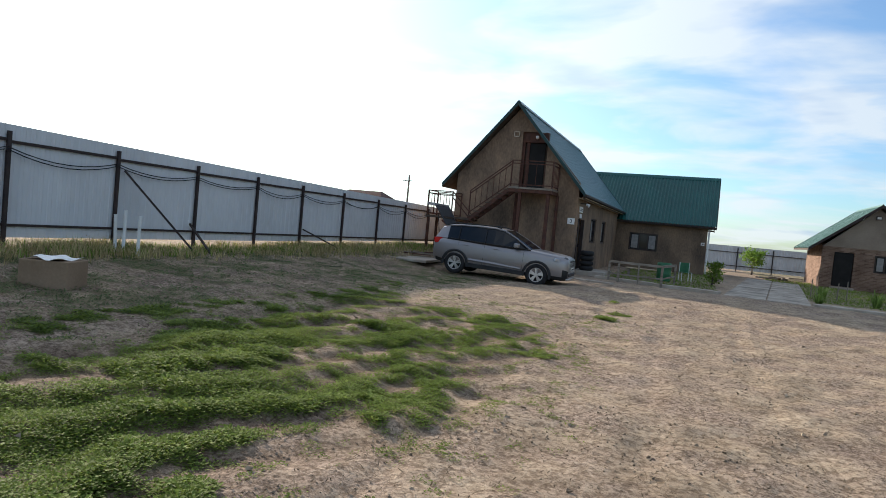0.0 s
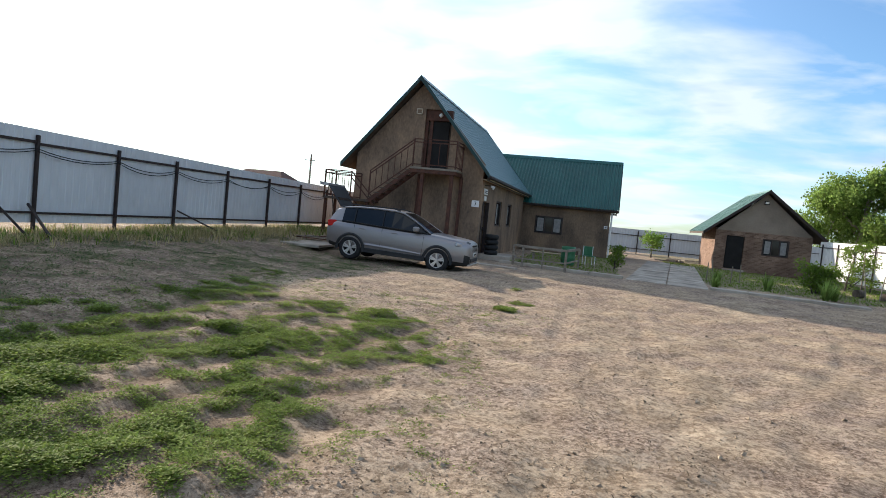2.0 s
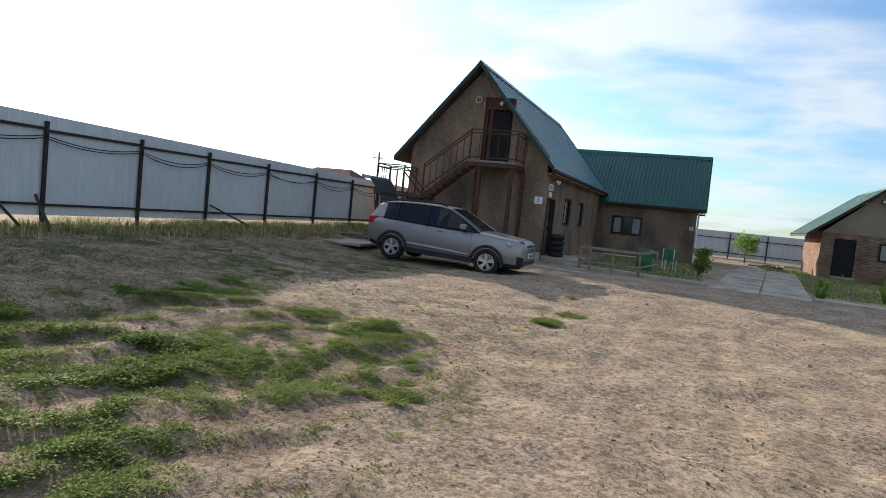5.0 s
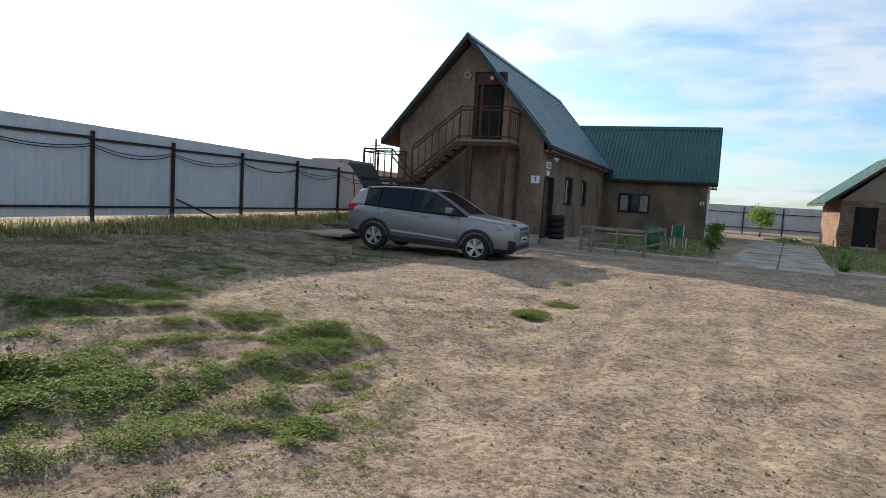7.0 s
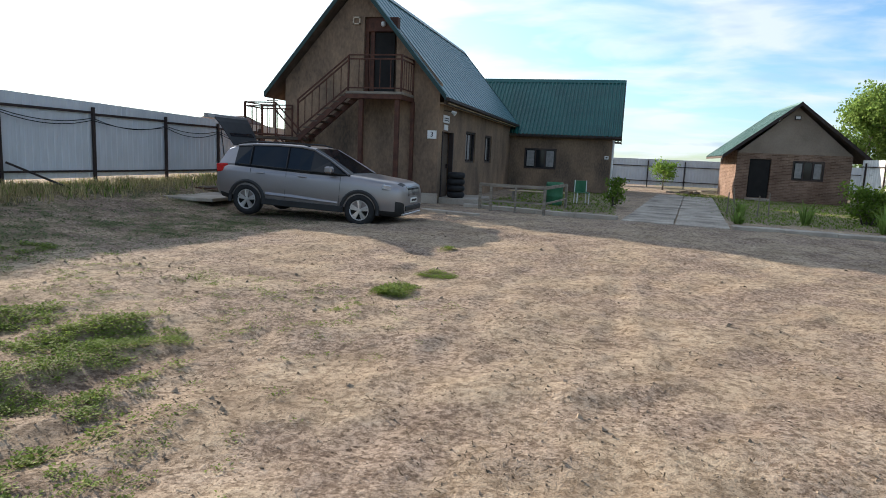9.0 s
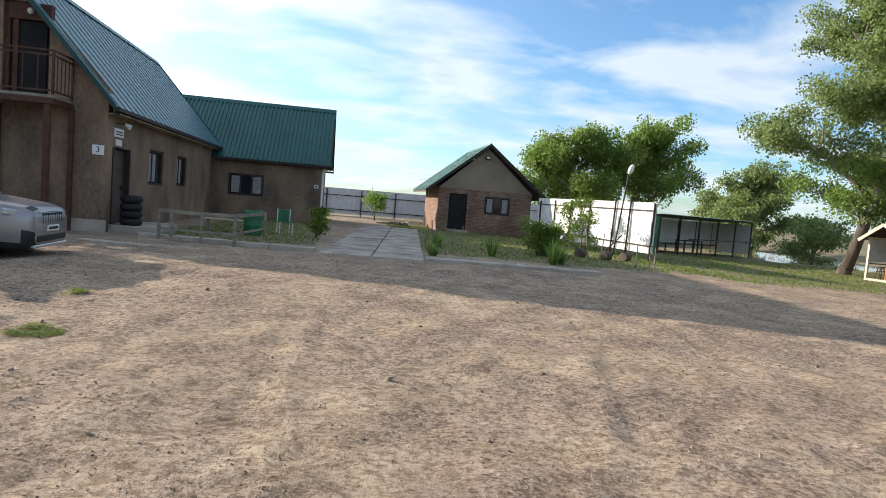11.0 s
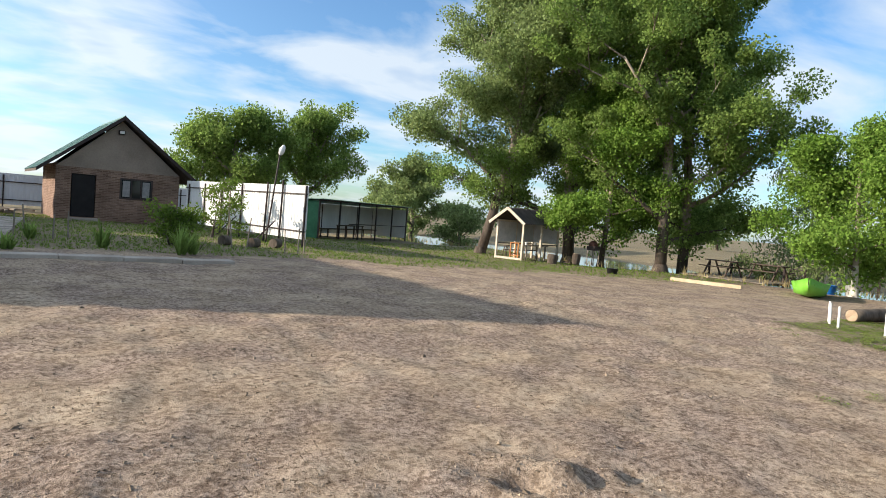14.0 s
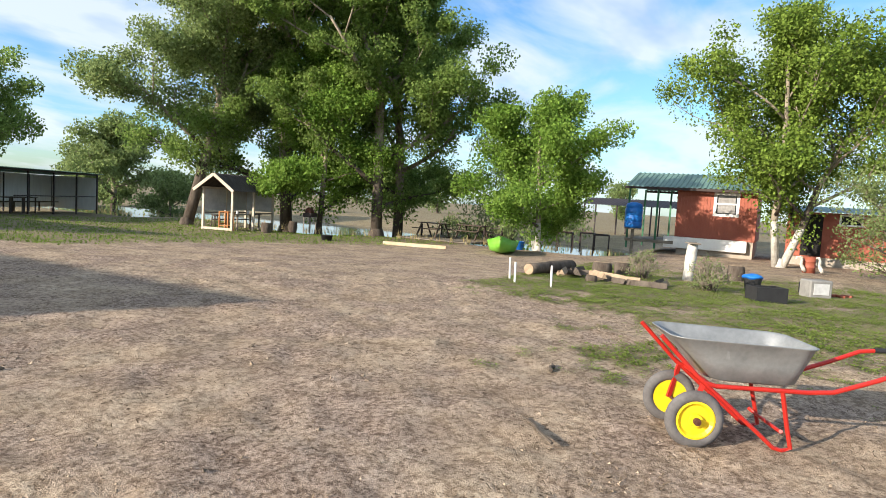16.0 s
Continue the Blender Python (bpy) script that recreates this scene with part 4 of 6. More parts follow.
def tree(label, x, y, height, spread, trunk_r, seed, leaf=LEAF, leaves=16000, leaf_size=0.14, crown_base=0.25, droop=0.0, lime=0.0, lean=(0, 0), forks=1, name="tree", clump=0.55, category="tree", bare=0.0, shape=0.75, rise=-0.12):
    """Trunk with limbs and a crown of many small leaves at the twigs' ends."""
    rng = np.random.default_rng(seed)
    z0 = G(x, y) - 0.08
    th = tagged(empty(name, pose(x, y, z0)), label, category)
    wood = bmesh.new()
    tips = []

    def limb(p, d, length, r, level):
        pts, rr = [p], [r]
        n = 4 if level < 3 else 3
        for k in range(n):
            wob = rng.normal(size=3) * (0.07 if level == 0 else 0.16)
            up = 0.10 if level else 0.02
            d = Vector((d.x + wob[0], d.y + wob[1], d.z + wob[2] * 0.6 + up - droop * 0.22 * (level > 1))).normalized()
            p = p + d * (length / n)
            pts.append(p)
            rr.append(r * (1 - 0.62 * (k + 1) / n))
        pipe(wood, pts, rr, 8 if level == 0 else 5 if level < 3 else 4)
        if level == 0:
            for f in np.linspace(crown_base + 0.04, 0.98, 9):
                i = min(int(f * n), n - 1)
                tips.append((pts[i].lerp(pts[i + 1], f * n - i), 0))
        if level == 1:
            tips.append((pts[2], level))
            tips.append((pts[3], level))
        if level >= 2:
            tips.append((pts[-1], level))
            tips.append((pts[len(pts) // 2], level))
        if level >= 3:
            return
        kids = (6, 4, 3)[level] + (level == 0) * int(height / 3)
        for k in range(kids):
            f = (crown_base + (1 - crown_base) * (k + 0.5 * rng.random()) / kids) if level == 0 else 0.3 + 0.7 * (k + rng.random()) / kids
            i = min(int(f * n), n - 1)
            q = pts[i].lerp(pts[i + 1], f * n - i)
            ang = k * 2.4 + rng.random() * 0.9
            out = Vector((math.cos(ang), math.sin(ang), 0))
            if level == 0:
                prof = math.sin(math.pi * min(1, 0.25 + 0.72 * (f - crown_base) / (1 - crown_base))) ** 0.8
                ll = spread * (0.35 + 0.75 * prof) * (0.8 + 0.4 * rng.random())
                dd = (out * 0.9 + Vector((0, 0, rise + 1.1 * f))).normalized()
            else:
                ll = length * (0.5 + 0.25 * rng.random())
                dd = (out * 0.75 + d * 0.8).normalized()
            limb(q, dd, ll, max(0.008, rr[i] * (0.55 if level == 0 else 0.6)), level + 1)

    for k in range(forks):
        a = k * 2 * math.pi / max(forks, 1) + seed
        d0 = Vector((lean[0] + (0.28 * math.cos(a) if forks > 1 else 0), lean[1] + (0.28 * math.sin(a) if forks > 1 else 0), 1)).normalized()
        limb(Vector((0.1 * math.cos(a) * (forks > 1), 0.1 * math.sin(a) * (forks > 1), 0)), d0, height * 0.86 * (1 - 0.1 * k), trunk_r, 0)
    bmesh.ops.create_cone(wood, cap_ends=False, segments=10, radius1=trunk_r * 1.5, radius2=trunk_r * 0.98, depth=0.5, matrix=Matrix.Translation((0, 0, 0.2)))
    trunk = smooth(part("trunk", wood, [BARK, LIME, LIMB], th))
    for poly in trunk.data.polygons:
        poly.material_index = 2 if poly.center.z > height * 0.3 else 0
    if lime:
        for poly in trunk.data.polygons:
            if poly.center.z < lime:
                poly.material_index = 1
    vs, fs = [], []
    per = max(6, int(leaves / max(1, len(tips))))
    for p, lv in tips:
        if rng.random() < bare:
            continue
        leaf_cloud(vs, fs, rng, p, clump * (0.7 + 0.7 * rng.random()) * (1.25 if lv == 0 else 1), int(per * (0.4 + 1.2 * rng.random())), leaf_size, droop, shape)
    me = bpy.data.meshes.new("crown")
    me.from_pydata(vs, [], fs)
    me.materials.append(leaf)
    crown = new("crown", me)
    crown.parent = th
    return th


tree("tall leafy poplar with a dark leaning trunk beside the gazebo", 26.2, 34.9, 15.0, 4.0, 0.27, 3, LEAF_GREY, 140000, 0.135, 0.20, 0.30, lean=(0.03, 0.02), clump=0.80, rise=0.38)
tree("tall spreading poplar on the pond bank", 30.6, 32.6, 14.5, 4.3, 0.33, 11, LEAF, 110000, 0.14, 0.10, 0.1, clump=0.76, rise=0.02)
tree("tall spreading poplar with a thick forked trunk", 30.8, 27.0, 14.5, 4.3, 0.30, 7, LEAF, 135000, 0.135, 0.10, 0.1, clump=0.75, rise=0.02)
tree("tall poplar with pale upper limbs", 33.6, 27.6, 14.5, 4.0, 0.3, 15, LEAF, 110000, 0.14, 0.16, 0.1, clump=0.68, rise=0.1)
tree("young maple with bright green leaves and whitewashed trunk", 31.2, 18.85, 6.0, 1.95, 0.13, 52, LEAF_BRIGHT, 56000, 0.12, 0.08, lime=0.9, clump=0.62, rise=-0.05)
tree("acacia with yellow-green leaves and whitewashed forked trunk", 35.0, 9.75, 9.4, 2.9, 0.17, 8, LEAF_YELLOW, 90000, 0.125, 0.18, lime=1.5, forks=2, clump=0.72, lean=(0.0, -0.08), rise=0.15)
tree("old willow with drooping pale leaves beyond the fence", 20.3, 58.0, 7.9, 2.9, 0.35, 21, LEAF, 42000, 0.20, 0.12, 0.4, clump=0.85, shape=1.1)
tree("old willow with bare twigs beyond the fence", 26.3, 58.5, 8.2, 3.5, 0.4, 24, LEAF, 50000, 0.20, 0.10, 0.4, clump=0.80, bare=0.12, shape=1.0)
tree("round willow across the pond", 43.0, 66.0, 7.6, 3.0, 0.3, 27, LEAF_GREY, 30000, 0.24, 0.1, 0.3, clump=0.9)
tree("low willow bush by the shelter", 38.5, 52.0, 3.6, 1.8, 0.1, 29, LEAF_GREY, 9000, 0.2, 0.08, 0.4, clump=0.7)
tree("weeping willow bush hanging over the pond", 38.0, 23.0, 6.0, 2.8, 0.15, 33, LEAF_GREY, 20000, 0.2, 0.06, 0.9, clump=0.9)
tree("leafy young poplar with low bright branches beside the gazebo", 29.6, 29.6, 9.0, 2.5, 0.15, 34, LEAF_BRIGHT, 70000, 0.13, 0.12, 0.15, clump=0.68)
tree("sparse grey-green shrub beside the red house", 30.6, 6.0, 4.2, 1.7, 0.07, 35, LEAF_GREY, 12000, 0.09, 0.06, forks=3, clump=0.42, category="shrub", name="shrub")
for i_, (x_, y_, h_) in enumerate(((95, 60, 6), (120, 95, 8), (70, 110, 6), (140, 40, 7), (105, 20, 6), (85, 140, 8))):
    tree("distant round tree at the field's edge", x_, y_, h_, h_ * 0.45, 0.2, 60 + i_, LEAF_GREY, 3500, 0.5, 0.08, 0.2, clump=1.3)
tree("dry twiggy bush with few leaves in the weeds", 22.0, 11.0, 0.8, 0.3, 0.02, 71, LEAF_GREY, 500, 0.05, 0.05, forks=4, clump=0.16, category="bush", name="bush", bare=0.85)
tree("dry twiggy bush beside the soil heap", 23.6, 12.9, 0.9, 0.3, 0.02, 72, LEAF_GREY, 400, 0.05, 0.05, forks=4, clump=0.16, category="bush", name="bush", bare=0.85)

# ---- gazebo ----
SLATE = mat("weathered dark roofing", (0.035, 0.03, 0.028), (0.085, 0.075, 0.068), 2.0, 0.8, 0, 0.3, 20, 0.2, (4, 1, 1))
def gazebo():
    z = G(26, 31.5)
    th = tagged(empty("gazebo", pose(25.1, 30.65, z, 0, 0, 11)), "small timber gazebo with slate-grey gable roof on the grass", "gazebo")
    W, L, HP = 1.5, 3.1, 1.85
    for x in (0, L * 0.5, L):
        for y in (0, W):
            part("post", Bar((x, y, 0), (x, y, HP), 0.09), WOOD_WHITE, th)
    for y in (0, W):
        part("beam", Bar((-0.1, y, HP), (L + 0.1, y, HP), 0.09), WOOD_WHITE, th)
    part("sill_board", Bar((0, 0, 0.08), (0, W, 0.08), 0.10), WOOD_WHITE, th)
    for y, s in ((-0.28, 1), (W + 0.28, -1)):
        v = Vector((0, (W / 2 - y), 0.72))
        part("roof_slope", sheet((-0.35, y, HP - 0.1), (L + 0.7, 0, 0), v, (0, -s * v.z, abs(v.y)), 0.18, 0.03), SLATE, th, "weathered dark roof sheets")
        part("bargeboard", Bar((-0.36, y, HP - 0.12), (-0.36, W / 2, HP + 0.60), 0.03, 0.13), WOOD_WHITE, th)
    part("ridge_board", Bar((-0.3, W / 2, HP + 0.55), (L + 0.3, W / 2, HP + 0.55), 0.06), WOOD_GREY, th)
    g = bmesh.new()
    prism(g, [(0.0, HP), (W, HP), (W / 2, HP + 0.55)], L, L + 0.03, "x")
    part("gable_board", g, WOOD_DARK, th)
    part("back_screen", B(0.05, L - 0.05, W - 0.03, W, 0.85, HP - 0.05), SCREEN, th, "pale sheeting behind the posts")
    part("end_screen", B(L - 0.02, L + 0.01, 0.05, W - 0.05, 0.85, HP - 0.05), SCREEN, th)
    for x0, x1, y in ((0, L, W),):
        part("rail", Bar((x0, y, 0.75), (x1, y, 0.75), 0.05), WOOD_DARK, th)
    part("rail", Bar((L * 0.5, 0, 0.78), (L, 0, 0.78), 0.05), WOOD_DARK, th)
    part("bench", B(0.4, L - 0.2, W - 0.5, W - 0.12, 0.42, 0.46, 0.01), WOOD_DARK, th)
    tb = tagged(empty("picnic_table", pose(26.4, 31.4, z)), "grey weathered table under the gazebo roof", "table")
    part("tabletop", B(-0.7, 0.9, -0.35, 0.35, 0.70, 0.74, 0.01), WOOD_GREY, tb)
    for x in (-0.55, 0.75):
        for y in (-0.28, 0.28):
            part("leg", Bar((x, y, 0), (x, y, 0.70), 0.06), WOOD_GREY, tb)
    st = tagged(empty("stool", pose(25.15, 31.75, G(25.15, 31.75))), "dark wooden stool under the gazebo", "stool")
    part("seat", Rod((0, 0, 0.62), (0, 0, 0.66), 0.17, n=14), WOOD_DARK, st)
    for k in range(4):
        a = k * math.pi / 2 + 0.6
        part("leg", Bar((0.2 * math.cos(a), 0.2 * math.sin(a), 0), (0.1 * math.cos(a), 0.1 * math.sin(a), 0.62), 0.035), WOOD_DARK, st)
    bx = tagged(empty("high_chair", pose(25.25, 31.15, G(25.25, 31.15), 0, 0, 11)), "orange wooden child's high chair at the gazebo", "chair")
    for x in (-0.2, 0.2):
        for y in (-0.22, 0.22):
            part("leg", Bar((x, y, 0), (x, y, 0.82), 0.05), WOOD_ORANGE, bx)
    part("seat", B(-0.23, 0.23, -0.25, 0.25, 0.80, 0.84, 0.01), WOOD_ORANGE, bx)
    for y in (-0.22, 0.22):
        part("stretcher", Bar((-0.2, y, 0.3), (0.2, y, 0.3), 0.04), WOOD_ORANGE, bx)
    for x in (-0.2, 0.2):
        part("stretcher", Bar((x, -0.22, 0.22), (x, 0.22, 0.22), 0.04), WOOD_ORANGE, bx)
    for i, (x, y) in enumerate(((26.0, 31.3), (26.25, 31.55), (26.75, 31.4))):
        c = tagged(empty("cup", pose(x, y, z + 0.745)), "small pale cup on the gazebo table", "cup", group="cups on the table")
        part("body", Rod((0, 0, 0), (0, 0, 0.13), 0.045, 0.055, 10), WHITE, c)


gazebo()


# ---- long shelter ----
def shelter():
    a, b = Vector((18.9, 39.4, 0)), Vector((27.2, 43.6, 0))
    d = (b - a).normalized()
    ang = math.degrees(math.atan2(d.y, d.x))
    L = (b - a).length
    z = 0.0
    th = tagged(empty("shelter", pose(a.x, a.y, z, 0, 0, ang)), "long open-fronted shelter of steel posts and pale sheets", "shelter")
    D = 2.6
    for i in range(6):
        x = L * i / 5
        part("post", Bar((x, 0, -0.1), (x, 0, 2.05), 0.07), STEEL_DARK, th)
        part("post", Bar((x, D, -0.1), (x, D, 1.9), 0.07), STEEL_DARK, th)
    part("back_sheet", sheet((0, D, 0.15), (L, 0, 0), (0, 0, 1.75), (0, -1, 0), 0.2, 0.012), FENCE_WHITE, th)
    part("end_sheet", B(0.0, 0.03, 0.0, D, 0.0, 2.0), GREEN_PAINT, th, "dark green end panel")
    part("end_sheet", B(L - 0.03, L, 0.0, D, 0.1, 1.9), FENCE_WHITE, th)
    part("roof_sheet", sheet((-0.2, -0.3, 2.12), (L + 0.4, 0, 0), (0, D + 0.6, -0.2), (0, 0.07, 1), 0.2, 0.02), ROOF_PALE, th)
    part("roof_beam", Bar((0, 0, 2.05), (L, 0, 2.05), 0.07), STEEL_DARK, th)
    part("rail", Bar((L * 0.3, 0, 0.85), (L, 0, 0.85), 0.05), STEEL_DARK, th)
    part("bench", B(1.8, L - 0.3, D - 0.6, D - 0.2, 0.42, 0.47), WOOD_DARK, th)
    for i in range(4):
        part("bench_leg", Bar((2.0 + i * 1.9, D - 0.4, -0.05), (2.0 + i * 1.9, D - 0.4, 0.42), 0.06), WOOD_DARK, th)
    st = tagged(empty("stove", th.matrix_world @ pose(1.15, 1.3, 0.02)), "orange brick stove with a domed top in the shelter", "stove")
    part("body", B(-0.35, 0.35, -0.3, 0.3, 0.0, 1.15, 0.03), WOOD_ORANGE, st)
    dm = bmesh.new()
    bmesh.ops.create_uvsphere(dm, u_segments=12, v_segments=8, radius=0.33, matrix=Matrix.Translation((0, 0, 1.15)) @ Matrix.Diagonal((1, 0.9, 1.2, 1)))
    smooth(part("dome", dm, WOOD_ORANGE, st))
    # flat panel coloured near-black for the shade in the stove's mouth
    part("opening", B(-0.15, 0.15, -0.312, -0.29, 0.55, 0.85), DARKIN, st)
    for i, s in enumerate(((3.2, 0.9), (4.4, 1.1))):
        tb = tagged(empty("table", th.matrix_world @ pose(s[0] + 0.6, s[1], 0)), "dark wooden table in the shelter", "table")
        part("tabletop", B(-0.5, 0.5, -0.35, 0.35, 0.70, 0.74, 0.01), WOOD_DARK, tb)
        for x in (-0.42, 0.42):
            for y in (-0.28, 0.28):
                part("leg", Bar((x, y, -0.05), (x, y, 0.70), 0.05), WOOD_DARK, tb)


shelter()


# ---- red cabin ----
def cabin():
    th = tagged(empty("cabin"), "red-brown clad cabin with green roof and porch", "cabin")
    zb = 0.72
    XW = 38.9
    w = wall_with_holes(-14.5, -10.9, zb, 3.12, 0.15, [(-12.83, -11.68, 1.86, 3.02)])
    bmesh.ops.transform(w, verts=w.verts, matrix=Matrix(((0, 1, 0, XW), (-1, 0, 0, 0), (0, 0, 1, 0), (0, 0, 0, 1))))
    bmesh.ops.reverse_faces(w, faces=w.faces)
    part("front_wall", w, RED_CLAD, th)
    n = 24
    for i in range(n):
        y = 14.5 - i * (14.5 - 10.9) / n
        if 11.66 < y < 12.86:
            part("batten", B(XW - 0.02, XW + 0.003, y - 0.02, y + 0.02, zb, 1.84), RED_CLAD, th)
        else:
            part("batten", B(XW - 0.02, XW + 0.003, y - 0.02, y + 0.02, zb, 3.10), RED_CLAD, th)
    part("end_wall", B(XW + 0.15, 43.0, 14.35, 14.5, zb, 3.12), RED_CLAD, th)
    part("end_wall", B(XW + 0.15, 43.0, 10.9, 11.05, zb, 3.12), RED_CLAD, th)
    part("rear_wall", B(43.0, 43.15, 10.9, 14.5, zb, 3.12), RED_CLAD, th)
    wd = window_unit(th, 1.15, 1.16, pose(XW + 0.05, 12.83, 1.86, 0, 0, -90), 1, WHITE, t=0.13, pale=(0,))
    part("mullion", B(0.1, 1.05, -0.04, 0.0, 0.58, 0.65), WHITE, wd)
    for xe, s in ((38.3, -1), (43.8, 1)):
        v = Vector((41.05 - xe, 0, 0.85))
        part("roof_slope", sheet((xe, 10.4, 3.14), (0, 6.6, 0), v, (s * v.z, 0, abs(v.x)), 0.24, 0.035), ROOF_PALE, th)
        part("fascia", B(xe - 0.02, xe + 0.02, 10.4, 17.0, 3.02, 3.14), STEEL_DARK, th)
    for y in (16.8, 15.4):
        for x in (38.6, 42.5):
            part("porch_post", Bar((x, y, 0.0), (x, y, 3.14), 0.09), GREEN_PAINT, th)
    part("porch_floor", B(38.5, 43, 14.52, 16.9, 0.35, 0.5), WOOD_GREY, th)
    part("skirt", B(38.62, 38.86, 11.2, 15.0, 0.18, 0.74, 0.03), WHITE, th, "white painted plinth sheet")
    part("plinth", B(38.95, 43.0, 10.95, 14.4, -0.1, 0.72), CONCRETE, th)
    c2 = tagged(empty("cabin"), "dark red clad cabin behind the trees", "cabin")
    part("front_wall", B(38.3, 38.45, 5.0, 9.6, 0.3, 2.3), RED_CLAD, c2)
    part("end_wall", B(38.45, 42.0, 9.45, 9.6, 0.3, 2.3), RED_CLAD, c2)
    part("end_wall", B(38.45, 42.0, 5.0, 5.15, 0.3, 2.3), RED_CLAD, c2)
    part("rear_wall", B(42.0, 42.15, 5.0, 9.6, 0.3, 2.3), RED_CLAD, c2)
    part("roof_slope", sheet((37.8, 4.6, 2.30), (0, 5.4, 0), (4.6, 0, 0.35), (-0.07, 0, 1), 0.24, 0.03), ROOF_PALE, c2)
    part("plinth", B(38.35, 42.0, 5.1, 9.5, -0.15, 0.3), CONCRETE, c2)
    window_unit(c2, 0.9, 0.5, pose(38.28, 7.6, 1.75, 0, 0, -90), 1, WHITE)
    part("door_leaf", B(38.26, 38.30, 8.2, 9.0, 0.35, 2.2), DARKIN, c2)


cabin()
far_roof = tagged(empty("open_pavilion"), "low open pavilion with dark steel roof far behind", "pavilion")
part("roof_sheet", sheet((59.0, 16.5, 2.35), (0, 9.2, 0), (4, 0, 0.65), (-0.15, 0, 1), 0.3, 0.03), STEEL_DARK, far_roof)
for y in (16.8, 19.6, 22.4, 25.2):
    part("post", Bar((59.2, y, -0.2), (59.2, y, 2.38), 0.11), STEEL_DARK, far_roof)
    part("post", Bar((62.8, y, -0.2), (62.8, y, 2.95), 0.11), STEEL_DARK, far_roof)

# ---- car ----
PAINT = mat("grey metallic paint", (0.27, 0.25, 0.25), (0.31, 0.29, 0.29), 0.6, 0.30, 0.55, 0.0, 200, 0.5)
PLASTIC = mat("black plastic", (0.018, 0.018, 0.019), (0.03, 0.03, 0.031), 6, 0.55, 0, 0.05, 80)
CHROME = mat("bright alloy", (0.55, 0.55, 0.56), (0.68, 0.68, 0.69), 4, 0.28, 0.85, 0, 40)
TAILRED = mat("red lamp glass", (0.42, 0.012, 0.012), (0.55, 0.02, 0.02), 4, 0.15, 0, 0, 40)
LAMPGLASS = mat("clear lamp glass", (0.32, 0.34, 0.36), (0.5, 0.52, 0.54), 10, 0.1, 0.3, 0, 40)


def loft(rings, closed=True):
    bm = bmesh.new()
    vr = [[bm.verts.new(p) for p in r] for r in rings]
    n = len(rings[0])
    for a, b in zip(vr, vr[1:]):
        for k in range(n if closed else n - 1):
            bm.faces.new((a[k], a[(k + 1) % n], b[(k + 1) % n], b[k]))
    bm.faces.new(vr[0][::-1])
    bm.faces.new(vr[-1])
    bmesh.ops.recalc_face_normals(bm, faces=bm.faces)
    return bm


def cut(ob, cutters):
    """Cuts the given bmeshes out of a mesh object, for good."""
    for c in cutters:
        tmp = part("cutter", c, PLASTIC)
        md = ob.modifiers.new("cut", "BOOLEAN")
        md.object, md.operation, md.solver = tmp, "DIFFERENCE", "EXACT"
        bpy.context.view_layer.update()
        me = bpy.data.meshes.new_from_object(ob.evaluated_get(bpy.context.evaluated_depsgraph_get()))
        ob.modifiers.clear()
        ob.data = me
        bpy.data.objects.remove(tmp)


